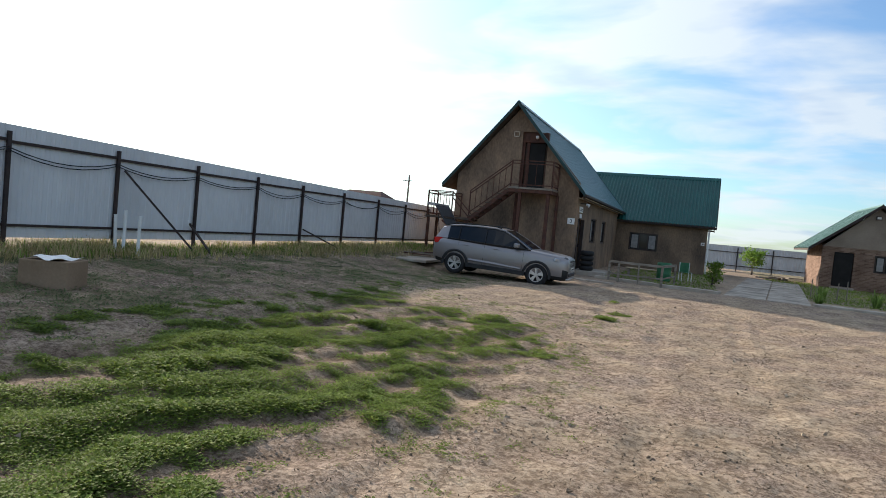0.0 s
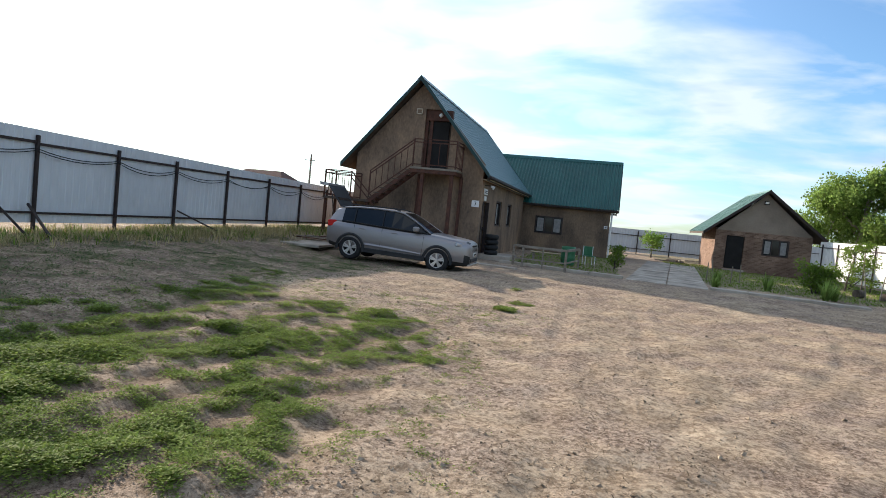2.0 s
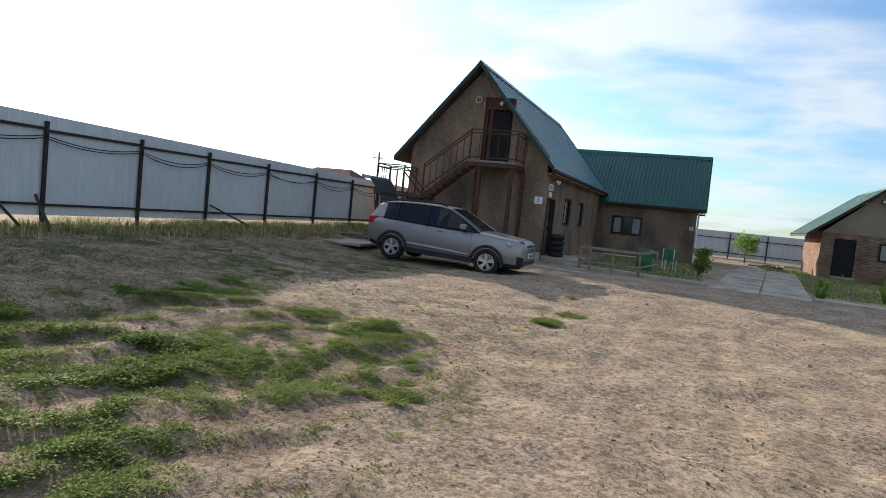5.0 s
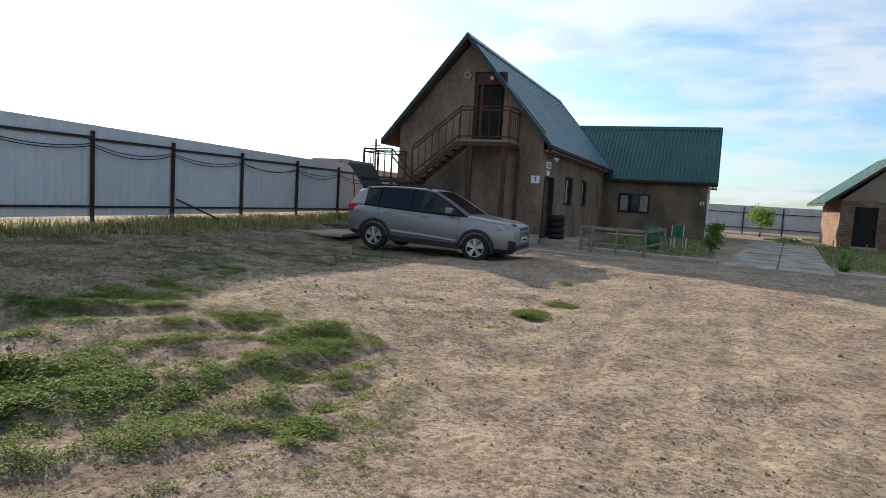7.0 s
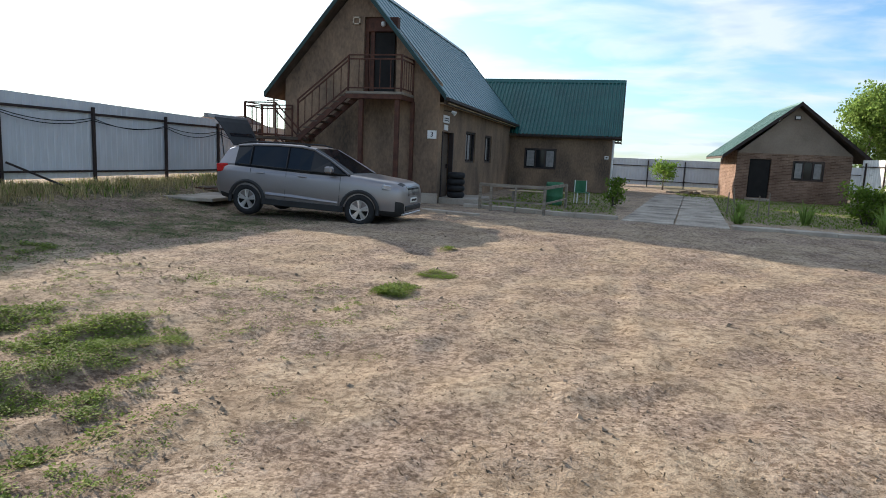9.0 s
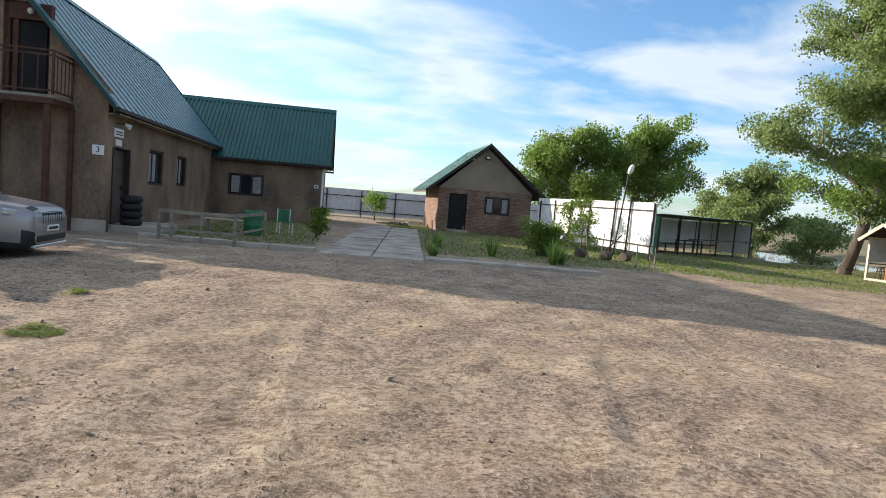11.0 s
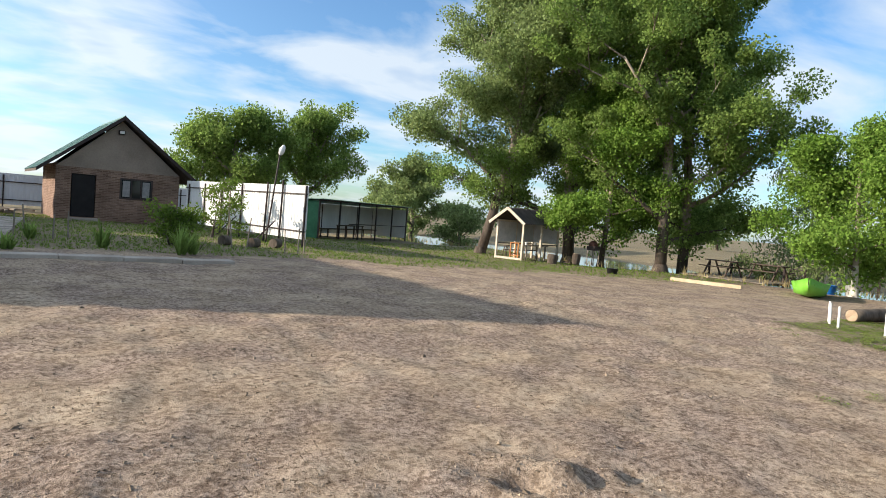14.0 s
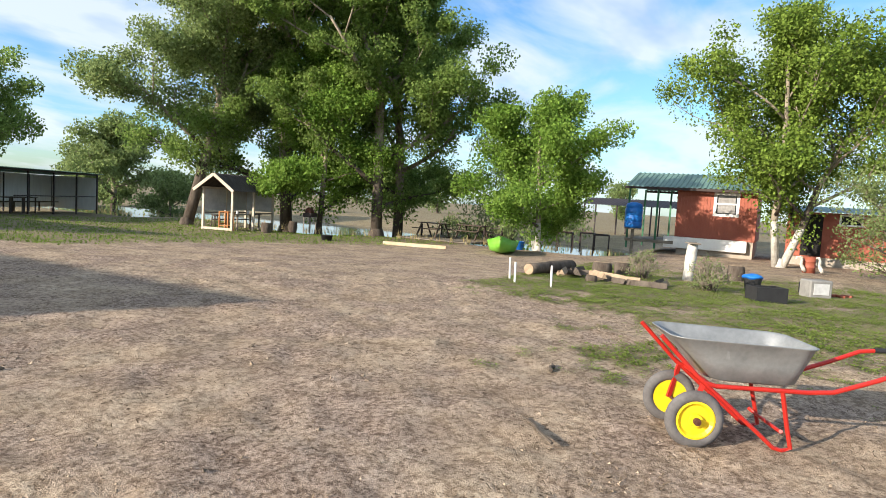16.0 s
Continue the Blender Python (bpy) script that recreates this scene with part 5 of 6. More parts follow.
def make_car(m):
    th = tagged(empty("car", m), "grey metallic off-road estate car with its tailgate open", "car")
    secs = [(-2.24, .55, .85, .74), (-2.20, .44, 1.06, .84), (-2.08, .36, 1.14, .89), (-1.8, .31, 1.165, .925), (-1.36, .29, 1.16, .94), (-.6, .27, 1.14, .94), (.2, .27, 1.125, .94), (.8, .27, 1.115, .94),
            (1.08, .27, 1.12, .935), (1.4, .28, 1.10, .93), (1.75, .28, 1.065, .915), (2.05, .27, 1.04, .885), (2.23, .27, 1.01, .84), (2.34, .29, .965, .77), (2.40, .36, .84, .70)]
    rings = []
    for x, zb, zt, w in secs:
        half = [(w * .90, zb), (w * .985, zb + .12), (w, (zb + zt) / 2 - .02), (w * .995, zt - .20), (w * .975, zt - .09), (w * .90, zt - .015), (w * .6, zt + .02)]
        rings.append([(x, -y, z) for y, z in half] + [(x, y, z) for y, z in half[::-1]])
    body = part("body", loft(rings), [PAINT, PLASTIC], th)
    cut(body, [Rod((wx, y0, 0.335), (wx, y1, 0.335), 0.41, n=28) for wx in (-1.36, 1.43) for y0, y1 in ((-1.2, -.62), (.62, 1.2))])
    for p in body.data.polygons:
        inwell = any(math.hypot(p.center.x - wx, p.center.z - 0.335) < 0.415 for wx in (-1.36, 1.43)) and abs(p.center.y) < 0.93 and abs(p.normal.y) < 0.9
        inner = abs(abs(p.center.y) - 0.62) < 0.02
        p.material_index = 1 if p.center.z < (0.56 if p.center.x > 2.2 or p.center.x < -2.15 else 0.42) or inwell or inner else 0
        p.use_smooth = not (inwell or inner)
    # roof and glass
    gs = [(-2.16, 1.13, 1.20, .82, .74), (-2.0, 1.14, 1.50, .85, .70), (-1.72, 1.15, 1.605, .88, .70), (-1.3, 1.145, 1.65, .895, .71), (-.7, 1.135, 1.68, .90, .715), (-.1, 1.12, 1.68, .90, .715), (.2, 1.115, 1.64, .90, .70), (.62, 1.115, 1.44, .89, .715), (1.15, 1.11, 1.15, .86, .78)]
    rings = [[(x, -wb, zb - .05), (x, -wb, zb), (x, -wt, zt - .05), (x, -wt * .82, zt), (x, wt * .82, zt), (x, wt, zt - .05), (x, wb, zb), (x, wb, zb - .05)] for x, zb, zt, wb, wt in gs]
    cabin_ = part("roof", loft(rings), [PAINT, GLASS_DARK], th)
    for p in cabin_.data.polygons:
        side = abs(p.normal.y) > 0.6 and p.center.z > 1.06 and p.center.x > -1.8
        shield = p.center.x > 0.30 and p.normal.x > 0.25 and abs(p.center.y) < 0.72
        p.material_index = 1 if side or shield else 0
    for s in (-1, 1):
        for x0, x1, zb, zt, wt in ((-.42, -.36, 1.13, 1.61, .725), (-1.34, -1.28, 1.14, 1.58, .72)):
            part("window_pillar", Bar(((x0 + x1) / 2, s * .905, zb), ((x0 + x1) / 2 - .02, s * wt, zt), .02, .07), PLASTIC, th)
        a_ = [(1.13, s * .865, 1.12), (.62, s * .725, 1.405), (.2, s * .71, 1.605), (-.1, s * .725, 1.645), (-.7, s * .725, 1.645), (-1.3, s * .72, 1.615), (-1.72, s * .71, 1.565)]
        part("window_surround", pipe(bmesh.new(), a_, .026, 6), PAINT, th)
        part("belt_trim", pipe(bmesh.new(), [(1.05, s * .895, 1.115), (-.6, s * .915, 1.135), (-1.6, s * .90, 1.155)], .014, 5), PLASTIC, th)
        part("roof_rail", pipe(bmesh.new(), [(.05, s * .62, 1.67), (-.2, s * .62, 1.72), (-1.5, s * .62, 1.68), (-1.85, s * .60, 1.58)], .018, 6), PLASTIC, th)
        part("sill_trim", B(-.93, 1.0, min(s * .93, s * .955), max(s * .93, s * .955), .27, .41, .01), PLASTIC, th)
        part("door_moulding", loft([[(x_, s * .925, z_ - h_), (x_, s * (.945 + h_ * .25), z_ - h_ * .2), (x_, s * .93, z_ + h_)] for x_, z_, h_ in ((-.88, .52, .05), (-.2, .51, .055), (.9, .47, .03))]), PAINT, th)
        for wx in (-1.36, 1.43):
            arch = bmesh.new()
            pipe(arch, [(wx + .435 * math.cos(t_), s * .928, .335 + .435 * math.sin(t_)) for t_ in np.linspace(-.15, math.pi + .15, 16)], .048, 6)
            part("wheel_arch_trim", arch, PLASTIC, th)
        for x in (-1.02, .02):
            part("door_handle", B(x - .10, x + .10, min(s * .94, s * .97), max(s * .94, s * .97), .97, 1.0, .008), PAINT, th)
        for x in (-.40, .93, -1.30):
            part("door_gap", Bar((x, s * .9405, .38), (x + .02, s * .9285, 1.08), .006, .008), PLASTIC, th)
        mir = bmesh.new()
        box(mir, .62, .80, min(s * .93, s * 1.12), max(s * .93, s * 1.12), 1.12, 1.27, .035)
        part("wing_mirror", mir, PAINT, th)
        hl = bmesh.new()
        box(hl, -.24, .10, -.05, .05, -.065, .06, .025, pose(2.13, s * .785, .90, 0, 6, -s * 38))
        part("headlight", hl, LAMPGLASS, th)
        part("fog_lamp", B(2.20, 2.33, min(s * .60, s * .78), max(s * .60, s * .78), .60, .65, .01), LAMPGLASS, th)
        tl = bmesh.new()
        box(tl, -.05, .30, -.05, .05, -.10, .09, .02, pose(-2.13, s * .865, 1.03, 0, -6, -s * 14))
        part("tail_light", tl, TAILRED, th)
    part("grille", B(2.28, 2.395, -.46, .46, .72, .92, .03), PLASTIC, th)
    part("grille_surround", pipe(bmesh.new(), [(2.37, y, z) for y, z in ((-.50, .93), (-.46, .72), (.46, .72), (.50, .93), (0, .95), (-.50, .93))], .015, 6), CHROME, th)
    for i in range(9):
        y = -.40 + i * .1
        part("grille_slat", Bar((2.40, y, .73), (2.395, y, .91), .012), STEEL_DARK, th)
    part("lower_intake", B(2.30, 2.42, -.62, .62, .40, .52, .02), PLASTIC, th)
    part("bumper_trim", B(2.26, 2.41, -.70, .70, .30, .35, .015), CHROME, th)
    pl = part("registration_plate", B(2.405, 2.425, -.26, .26, .58, .69, .004), WHITE, th)
    part("lettering", B(2.425, 2.428, -.20, .20, .61, .66), STEEL_DARK, pl)
    # solid block, coloured near-black for the shade inside the open boot
    part("luggage_space", B(-2.12, -1.5, -.60, .60, .60, 1.10), DARKIN, th)
    # raised tailgate
    tg = part("tailgate", loft([[(-1.98 - .52 * f + .03, -w, 1.56 + .62 * f + .10 * math.sin(f * 2.6)), (-1.98 - .52 * f, -w, 1.63 + .62 * f + .10 * math.sin(f * 2.6)), (-1.98 - .52 * f, w, 1.63 + .62 * f + .10 * math.sin(f * 2.6)), (-1.98 - .52 * f + .03, w, 1.56 + .62 * f + .10 * math.sin(f * 2.6))] for f, w in ((0, .58), (.3, .66), (.6, .70), (.8, .72))]), PLASTIC, th)
    part("rear_glass", B(-.17, .17, -.52, .52, -.006, .006, 0, pose(-2.16, 0, 1.90, 0, 53, 0)), GLASS_DARK, tg)
    lo = part("tailgate_lower", loft([[(-2.39 - .30 * f, -w, 2.25 + .02 * f), (-2.37 - .30 * f, -w, 2.17 + .0 * f), (-2.37 - .30 * f, w, 2.17 + .0 * f), (-2.39 - .30 * f, w, 2.25 + .02 * f)] for f, w in ((0, .72), (.5, .74), (1, .70))]), PAINT, th)
    for s in (-1, 1):
        part("gas_strut", Rod((-2.1, s * .68, 1.15), (-2.25, s * .66, 1.93), .014), PLASTIC, th)
    # wheels
    for wx in (-1.36, 1.43):
        for s in (-1, 1):
            ty = bmesh.new()
            prof = [(.215, .10), (.30, .115), (.352, .095), (.366, .05), (.366, -.05), (.352, -.095), (.30, -.115), (.215, -.10)]
            rr = []
            for k in range(28):
                a = 2 * math.pi * k / 28
                rr.append([ty.verts.new((r * math.cos(a), w, r * math.sin(a))) for r, w in prof])
            for k in range(28):
                a, b = rr[k], rr[(k + 1) % 28]
                for j in range(8):
                    ty.faces.new((a[j], a[(j + 1) % 8], b[(j + 1) % 8], b[j]))
            bmesh.ops.recalc_face_normals(ty, faces=ty.faces)
            wheel = smooth(part("wheel", ty, BLACK, th, "black tyre on an alloy wheel"))
            wheel.location = (wx, s * .835, .352)
            # near-black disc paints the shade behind the spokes
            part("hub_back", Rod((0, -.03 * s, 0), (0, .02 * s, 0), .215, n=24), DARKIN, wheel)
            rim = bmesh.new()
            pipe(rim, [(.222 * math.cos(t_), .09 * s, .222 * math.sin(t_)) for t_ in np.linspace(0, 2 * math.pi, 25)], .016, 6)
            part("rim", rim, CHROME, wheel)
            for k in range(5):
                a = 2 * math.pi * k / 5 + .3
                sp = bmesh.new()
                for da in (-.17, .17):
                    bar(sp, (.03 * math.cos(a), .075 * s, .03 * math.sin(a)), (.215 * math.cos(a + da), .085 * s, .215 * math.sin(a + da)), .034, .05)
                part("spoke", sp, CHROME, wheel)
            part("hub_cap", Rod((0, .06 * s, 0), (0, .105 * s, 0), .035, n=12), CHROME, wheel)
    return th


make_car(pose(-5.36, 20.72, G(-5.4, 20.7) - 0.02, 0, 2.0, 2.0))


# ---- wheelbarrow ----
def wheelbarrow():
    O = Vector((10.52, 9.99, 0.0))
    th = tagged(empty("wheelbarrow", pose(O.x, O.y, H(O.x, O.y) - 0.01, 0, 0, math.degrees(math.atan2(-0.893, 0.45)))), "galvanised two-wheeled wheelbarrow with red tube frame", "wheelbarrow")
    RED = mat("red enamel tube", (0.36, 0.014, 0.010), (0.46, 0.024, 0.014), 4, 0.35, 0, 0.03, 60, 0.5)
    YEL = mat("yellow enamel rim", (0.70, 0.47, 0.008), (0.80, 0.58, 0.02), 5, 0.4, 0, 0.05, 30, 0.5)
    GALV = mat("galvanised sheet", (0.20, 0.21, 0.21), (0.30, 0.31, 0.31), 5, 0.5, 0.35, 0.05, 30, 0.5)
    RUB = mat("grey dusty rubber", (0.085, 0.08, 0.078), (0.15, 0.14, 0.135), 7, 0.85, 0, 0.15, 40)
    # tray: open shell, thin sheet
    def ring(x0, x1, z0, z1, w0, w1, r=.12):
        """One level of the tray: a rectangle with round corners."""
        out = []
        for cx, cy, a0 in ((x1 - r, w1 - r, 0), (x0 + r, w0 - r, 90), (x0 + r, r - w0, 180), (x1 - r, r - w1, 270)):
            for k in range(6):
                a = radians(a0 + 18 * k)
                x = cx + r * math.cos(a)
                out.append((x, cy + r * math.sin(a), z0 + (z1 - z0) * (x - x0) / (x1 - x0)))
        return out
    levels = ((.15, .70, .475, .475, .19, .21), (.10, .745, .49, .49, .225, .24), (-.02, .785, .63, .62, .265, .275), (-.19, .835, .785, .755, .305, .305), (-.205, .85, .795, .765, .32, .32), (-.195, .84, .80, .77, .312, .312), (-.18, .825, .785, .755, .297, .297), (-.01, .775, .635, .625, .257, .267), (.11, .735, .50, .50, .217, .232), (.16, .69, .485, .485, .182, .202))
    stack = [ring(*q) for q in levels]
    tray = part("tray", loft(stack), GALV, th, "galvanised steel tray with rolled rim")
    smooth(tray)
    for i in range(9):
        part("embossing", B(-.016, .016, -.003, .004, -.034, .034, .002, pose(.20 + i * .052, -.278, .685, 15, 0, 0)), GALV, tray)
    for s in (-1, 1):
        y = s * .27
        part("frame_tube", pipe(bmesh.new(), [(-.27, y * .95, .79), (-.15, y * .95, .67), (.0, y, .52), (.06, y, .475), (.14, y, .455), (.78, y, .455), (.95, y * 1.02, .47), (1.22, y * 1.05, .57), (1.45, y * 1.08, .665), (1.58, y * 1.08, .68)], .017, 8), RED, th)
        part("grip", Rod((1.56, y * 1.08, .68), (1.74, y * 1.08, .685), .021), PLASTIC, th)
        part("leg", pipe(bmesh.new(), [(.02, y, .50), (.30, y, .27), (.58, y * .95, .035), (.64, y * .95, .02), (.70, y * .95, .04), (.66, y * .95, .2), (.60, y, .455)], .016, 8), RED, th)
        part("axle_bracket", Bar((-.02, s * .24, .21), (.05, s * .26, .47), .02, .035), RED, th)
        ty = bmesh.new()
        rr = []
        for k in range(28):
            a = 2 * math.pi * k / 28
            rr.append([ty.verts.new(((.165 + .045 * math.cos(b)) * math.cos(a), .042 * math.sin(b), (.165 + .045 * math.cos(b)) * math.sin(a))) for b in np.linspace(0, 2 * math.pi, 9)[:-1]])
        for k in range(28):
            a, b = rr[k], rr[(k + 1) % 28]
            for j in range(8):
                ty.faces.new((a[j], a[(j + 1) % 8], b[(j + 1) % 8], b[j]))
        bmesh.ops.recalc_face_normals(ty, faces=ty.faces)
        wheel = smooth(part("wheel", ty, RUB, th, "grey rubber tyre on a yellow rim"))
        wheel.location = (0, s * .28, .21)
        rim = loft([[(r * math.cos(a), y_ * s, r * math.sin(a)) for a in np.linspace(0, 2 * math.pi, 25)[:-1]] for r, y_ in ((.135, -.03), (.138, .035), (.125, .038), (.105, .018), (.05, .022), (.045, .045))])
        part("rim", rim, YEL, wheel)
        part("hub", Rod((0, .03 * s, 0), (0, .075 * s, 0), .026, n=10), RUST, wheel)
    part("axle", Rod((0, -.36, .21), (0, .36, .21), .012), RUST, th)
    part("cross_tube", pipe(bmesh.new(), [(.62, -.26, .16), (.66, -.2, .13), (.66, .2, .13), (.62, .26, .16)], .014, 8), RED, th)
    part("cross_tube", Rod((.1, -.27, .46), (.1, .27, .46), .015), RED, th)


wheelbarrow()

# ---- front garden, kerbs and path ----
def kerb(a, b, label, w=0.22, h=0.10, cat="kerb", n=1):
    th = tagged(empty("kerb"), label, cat, kind="structure")
    a, b = Vector(a), Vector(b)
    for i in range(n):
        p, q = a.lerp(b, i / n), a.lerp(b, (i + 1) / n - 0.012 / max(1e-3, (b - a).length))
        ang = math.degrees(math.atan2(q.y - p.y, q.x - p.x))
        z = G((p.x + q.x) / 2, (p.y + q.y) / 2)
        part("kerb_stone", B(0, (q - p).length, -w / 2, w / 2, -0.08, h, 0.012, pose(p.x, p.y, z + 0.02 * random.random(), 0, 0, ang)), CONCRETE, th)


kerb((-2.9, 25.95, 0), (1.70, 24.85, 0), "pale concrete kerb along the front garden", 0.3, 0.09, n=4)
kerb((4.56, 24.35, 0), (9.3, 24.25, 0), "pale concrete kerb along the lawn", 0.45, 0.08, n=4)
kerb((-3.6, 23.8, 0), (-1.9, 23.2, 0), "low concrete edging beside the parked car", 0.3, 0.05, n=2)
path = tagged(empty("pavement"), "worn concrete slab path leading to the back fence", "path", kind="structure")
lane = pose(1.80, 24.4, 0, 0, 0, -6)
for j in range(10):
    for i in range(2):
        q = lane @ Vector((i * 1.36, j * 1.75, 0))
        part("slab", B(0, 1.33, 0, 1.71, -0.08, 0.035, 0.012, pose(q.x, q.y, G(q.x, q.y) + 0.012 * random.random(), random.uniform(-.4, .4), random.uniform(-.4, .4), -6 + random.uniform(-.6, .6))), SLAB, path)
slabs = tagged(empty("concrete_slab", pose(-8.7, 21.3, G(-8.7, 21.3) - 0.02, 0, 0, 5)), "flat grey concrete slab behind the car", "slab")
part("slab", B(-0.9, 0.7, -1.2, 1.2, 0, 0.09, 0.015), CONCRETE, slabs)
for i in range(7):
    th = tagged(empty("plank", pose(-9.3 + 0.2 * i, 22.2 + 0.25 * (i % 3), G(-9, 22.4) + 0.09 + 0.03 * i, 0, 0, 20 * i)), "old board lying in the scrap pile", "plank", group="scrap pile behind the car")
    part("board", B(-0.7, 0.7, -0.07, 0.07, 0, 0.03, 0.004), WOOD_GREY if i % 2 else RUST, th)


def garden_fence():
    th = tagged(empty("garden_fence"), "low grey pipe fence round the front garden", "fence")
    pts = [(-2.35, 25.5), (-1.95, 25.15), (-0.35, 24.95), (0.0, 28.2)]
    zt = 0.98
    for x, y in pts:
        part("post", Rod((x, y, G(x, y) - 0.03), (x, y, zt), 0.045), WOOD_GREY, th)
    part("post", Rod((-1.2, 25.05, G(-1.2, 25) - 0.03), (-1.2, 25.05, zt), 0.03), WOOD_GREY, th)
    for (ax, ay), (bx, by) in zip(pts, pts[1:]):
        for z in (zt, 0.52):
            part("rail", Bar((ax, ay, z), (bx, by, z), 0.05, 0.09 if z > 0.9 else 0.05), WOOD_GREY, th)


garden_fence()


def tyre_thing(x, y, z, r, label, stack=1, cat="tyre"):
    th = tagged(empty("tyre", pose(x, y, z)), label, cat)
    for s in range(stack):
        t = bmesh.new()
        rr = []
        for k in range(20):
            a = 2 * math.pi * k / 20
            rr.append([t.verts.new(((r * .78 + r * .24 * math.cos(b)) * math.cos(a), (r * .78 + r * .24 * math.cos(b)) * math.sin(a), s * .21 + .10 + .10 * math.sin(b))) for b in np.linspace(0, 2 * math.pi, 9)[:-1]])
        for k in range(20):
            a, b = rr[k], rr[(k + 1) % 20]
            for j in range(8):
                t.faces.new((a[j], a[(j + 1) % 8], b[(j + 1) % 8], b[j]))
        bmesh.ops.recalc_face_normals(t, faces=t.faces)
        smooth(part("tyre_ring", t, BLACK, th))


tyre_thing(-3.50, 27.0, 0.42, 0.29, "stack of black tyres beside the doorstep", 4)
bn = tagged(empty("barrel", pose(-0.5, 29.3, G(-0.5, 29.3))), "dark green barrel in the front garden", "barrel")
smooth(part("body", loft([[(r * math.cos(a), r * math.sin(a), z) for a in np.linspace(0, 2 * math.pi, 17)[:-1]] for r, z in ((.26, 0), (.29, .05), (.30, .3), (.31, .32), (.30, .34), (.30, .6), (.31, .62), (.29, .8), (.27, .80), (.25, .1))]), GREEN_PAINT, bn))
for i, (x, y) in enumerate(((0.35, 31.0),)):
    ch = tagged(empty("garden_chair", pose(x, y, G(x, y), 0, 0, 20)), "green garden chair with white legs", "chair")
    part("seat", B(-.25, .25, -.22, .22, .40, .43, .01), GREEN_PAINT, ch)
    part("backrest", B(-.25, .25, .19, .23, .43, .85, .01), GREEN_PAINT, ch)
    for a in (-.22, .22):
        for b in (-.2, .2):
            part("leg", Rod((a, b, 0), (a, b, .86 if b > 0 else .41), .02), WHITE, ch)
bl = tagged(empty("bench", pose(-2.2, 30.0, G(-2.2, 30))), "low yellowish board bench on the grass", "bench")
part("seat", B(0, 2.0, -.15, .15, .38, .42, .01), WOOD_PALE, bl)
for x in (.15, 1.85):
    part("leg", B(x - .04, x + .04, -.12, .12, 0, .38), WOOD_GREY, bl)


def blades(vs, fs, rng, x, y, z, n, length, width, splay):
    """Upright tapering blades from one root."""
    for k in range(n):
        a = rng.random() * 6.283
        s = splay * (0.3 + rng.random())
        L = length * (0.6 + 0.6 * rng.random())
        dx, dy = math.cos(a), math.sin(a)
        wx, wy = -dy * width, dx * width
        b0 = len(vs)
        rx, ry = x + dx * 0.02, y + dy * 0.02
        vs += [(rx - wx, ry - wy, z), (rx + wx, ry + wy, z), (rx + dx * s * L * .45 + wx * .8, ry + dy * s * L * .45 + wy * .8, z + L * .62), (rx + dx * s * L * .45 - wx * .8, ry + dy * s * L * .45 - wy * .8, z + L * .62), (rx + dx * s * L, ry + dy * s * L, z + L * (1 - .25 * s))]
        fs += [(b0, b0 + 1, b0 + 2, b0 + 3), (b0 + 3, b0 + 2, b0 + 4)]


def mesh_from(name, vs, fs, material, parent=None):
    me = bpy.data.meshes.new(name)
    me.from_pydata(vs, [], fs)
    me.materials.append(material)
    ob = new(name, me)
    if parent is not None:
        ob.parent = parent
    return ob


def yucca(x, y, size, label):
    rng = np.random.default_rng(int(x * 100))
    th = tagged(empty("plant", pose(x, y, G(x, y) - .02)), label, "plant")
    vs, fs = [], []
    blades(vs, fs, rng, 0, 0, 0, 34, size, .022, .75)
    blades(vs, fs, rng, .12, .05, 0, 22, size * .85, .022, .8)
    mesh_from("leaves", vs, fs, LEAF, th)


yucca(7.0, 27.5, .75, "dark green clump of sword-shaped leaves on the lawn")
yucca(8.6, 26.2, .85, "dark green clump of sword-shaped leaves by the kerb")
yucca(8.95, 26.5, .7, "smaller clump of sword-shaped leaves by the kerb")
yucca(5.6, 29.6, .6, "young clump of green leaves on the lawn")
yucca(4.9, 25.9, .45, "small green plant beside the path")
tree("young leafy shrub on the lawn", 9.3, 29.5, 1.25, .38, .03, 41, LEAF_YELLOW, 1100, .09, .1, category="shrub", name="shrub", clump=.24, forks=3)
tree("leafy sapling in front of the white fence", 12.1, 34.8, 2.5, .5, .04, 42, LEAF_YELLOW, 1300, .09, .15, category="sapling", name="sapling", clump=.22)
tree("leafy sapling in front of the white fence", 11.9, 32.4, 2.6, .5, .04, 43, LEAF_YELLOW, 1200, .09, .15, category="sapling", name="sapling", clump=.22)
tree("small leafy sapling in the front garden", 1.5, 30.2, 1.1, .25, .03, 44, LEAF_YELLOW, 900, .08, .1, category="sapling", name="sapling", clump=.2)
tree("small tree in front of the back fence", 4.4, 50.0, 1.5, .55, .05, 45, LEAF_BRIGHT, 1500, .13, .4, category="tree", clump=.35)
lp = tagged(empty("street_lamp", pose(13.55, 33.0, 0.1)), "thin post lamp with a white oval head", "street lamp")
part("pole", Rod((0, 0, 0), (.35, -.05, 3.5), .035), STEEL_DARK, lp)
hd = bmesh.new()
bmesh.ops.create_uvsphere(hd, u_segments=14, v_segments=10, radius=.15, matrix=Matrix.Translation((.42, -.05, 3.66)) @ pose(0, 0, 0, 0, 20, 0) @ Matrix.Diagonal((.75, .75, 1.5, 1)))
smooth(part("head", hd, WHITE, lp))
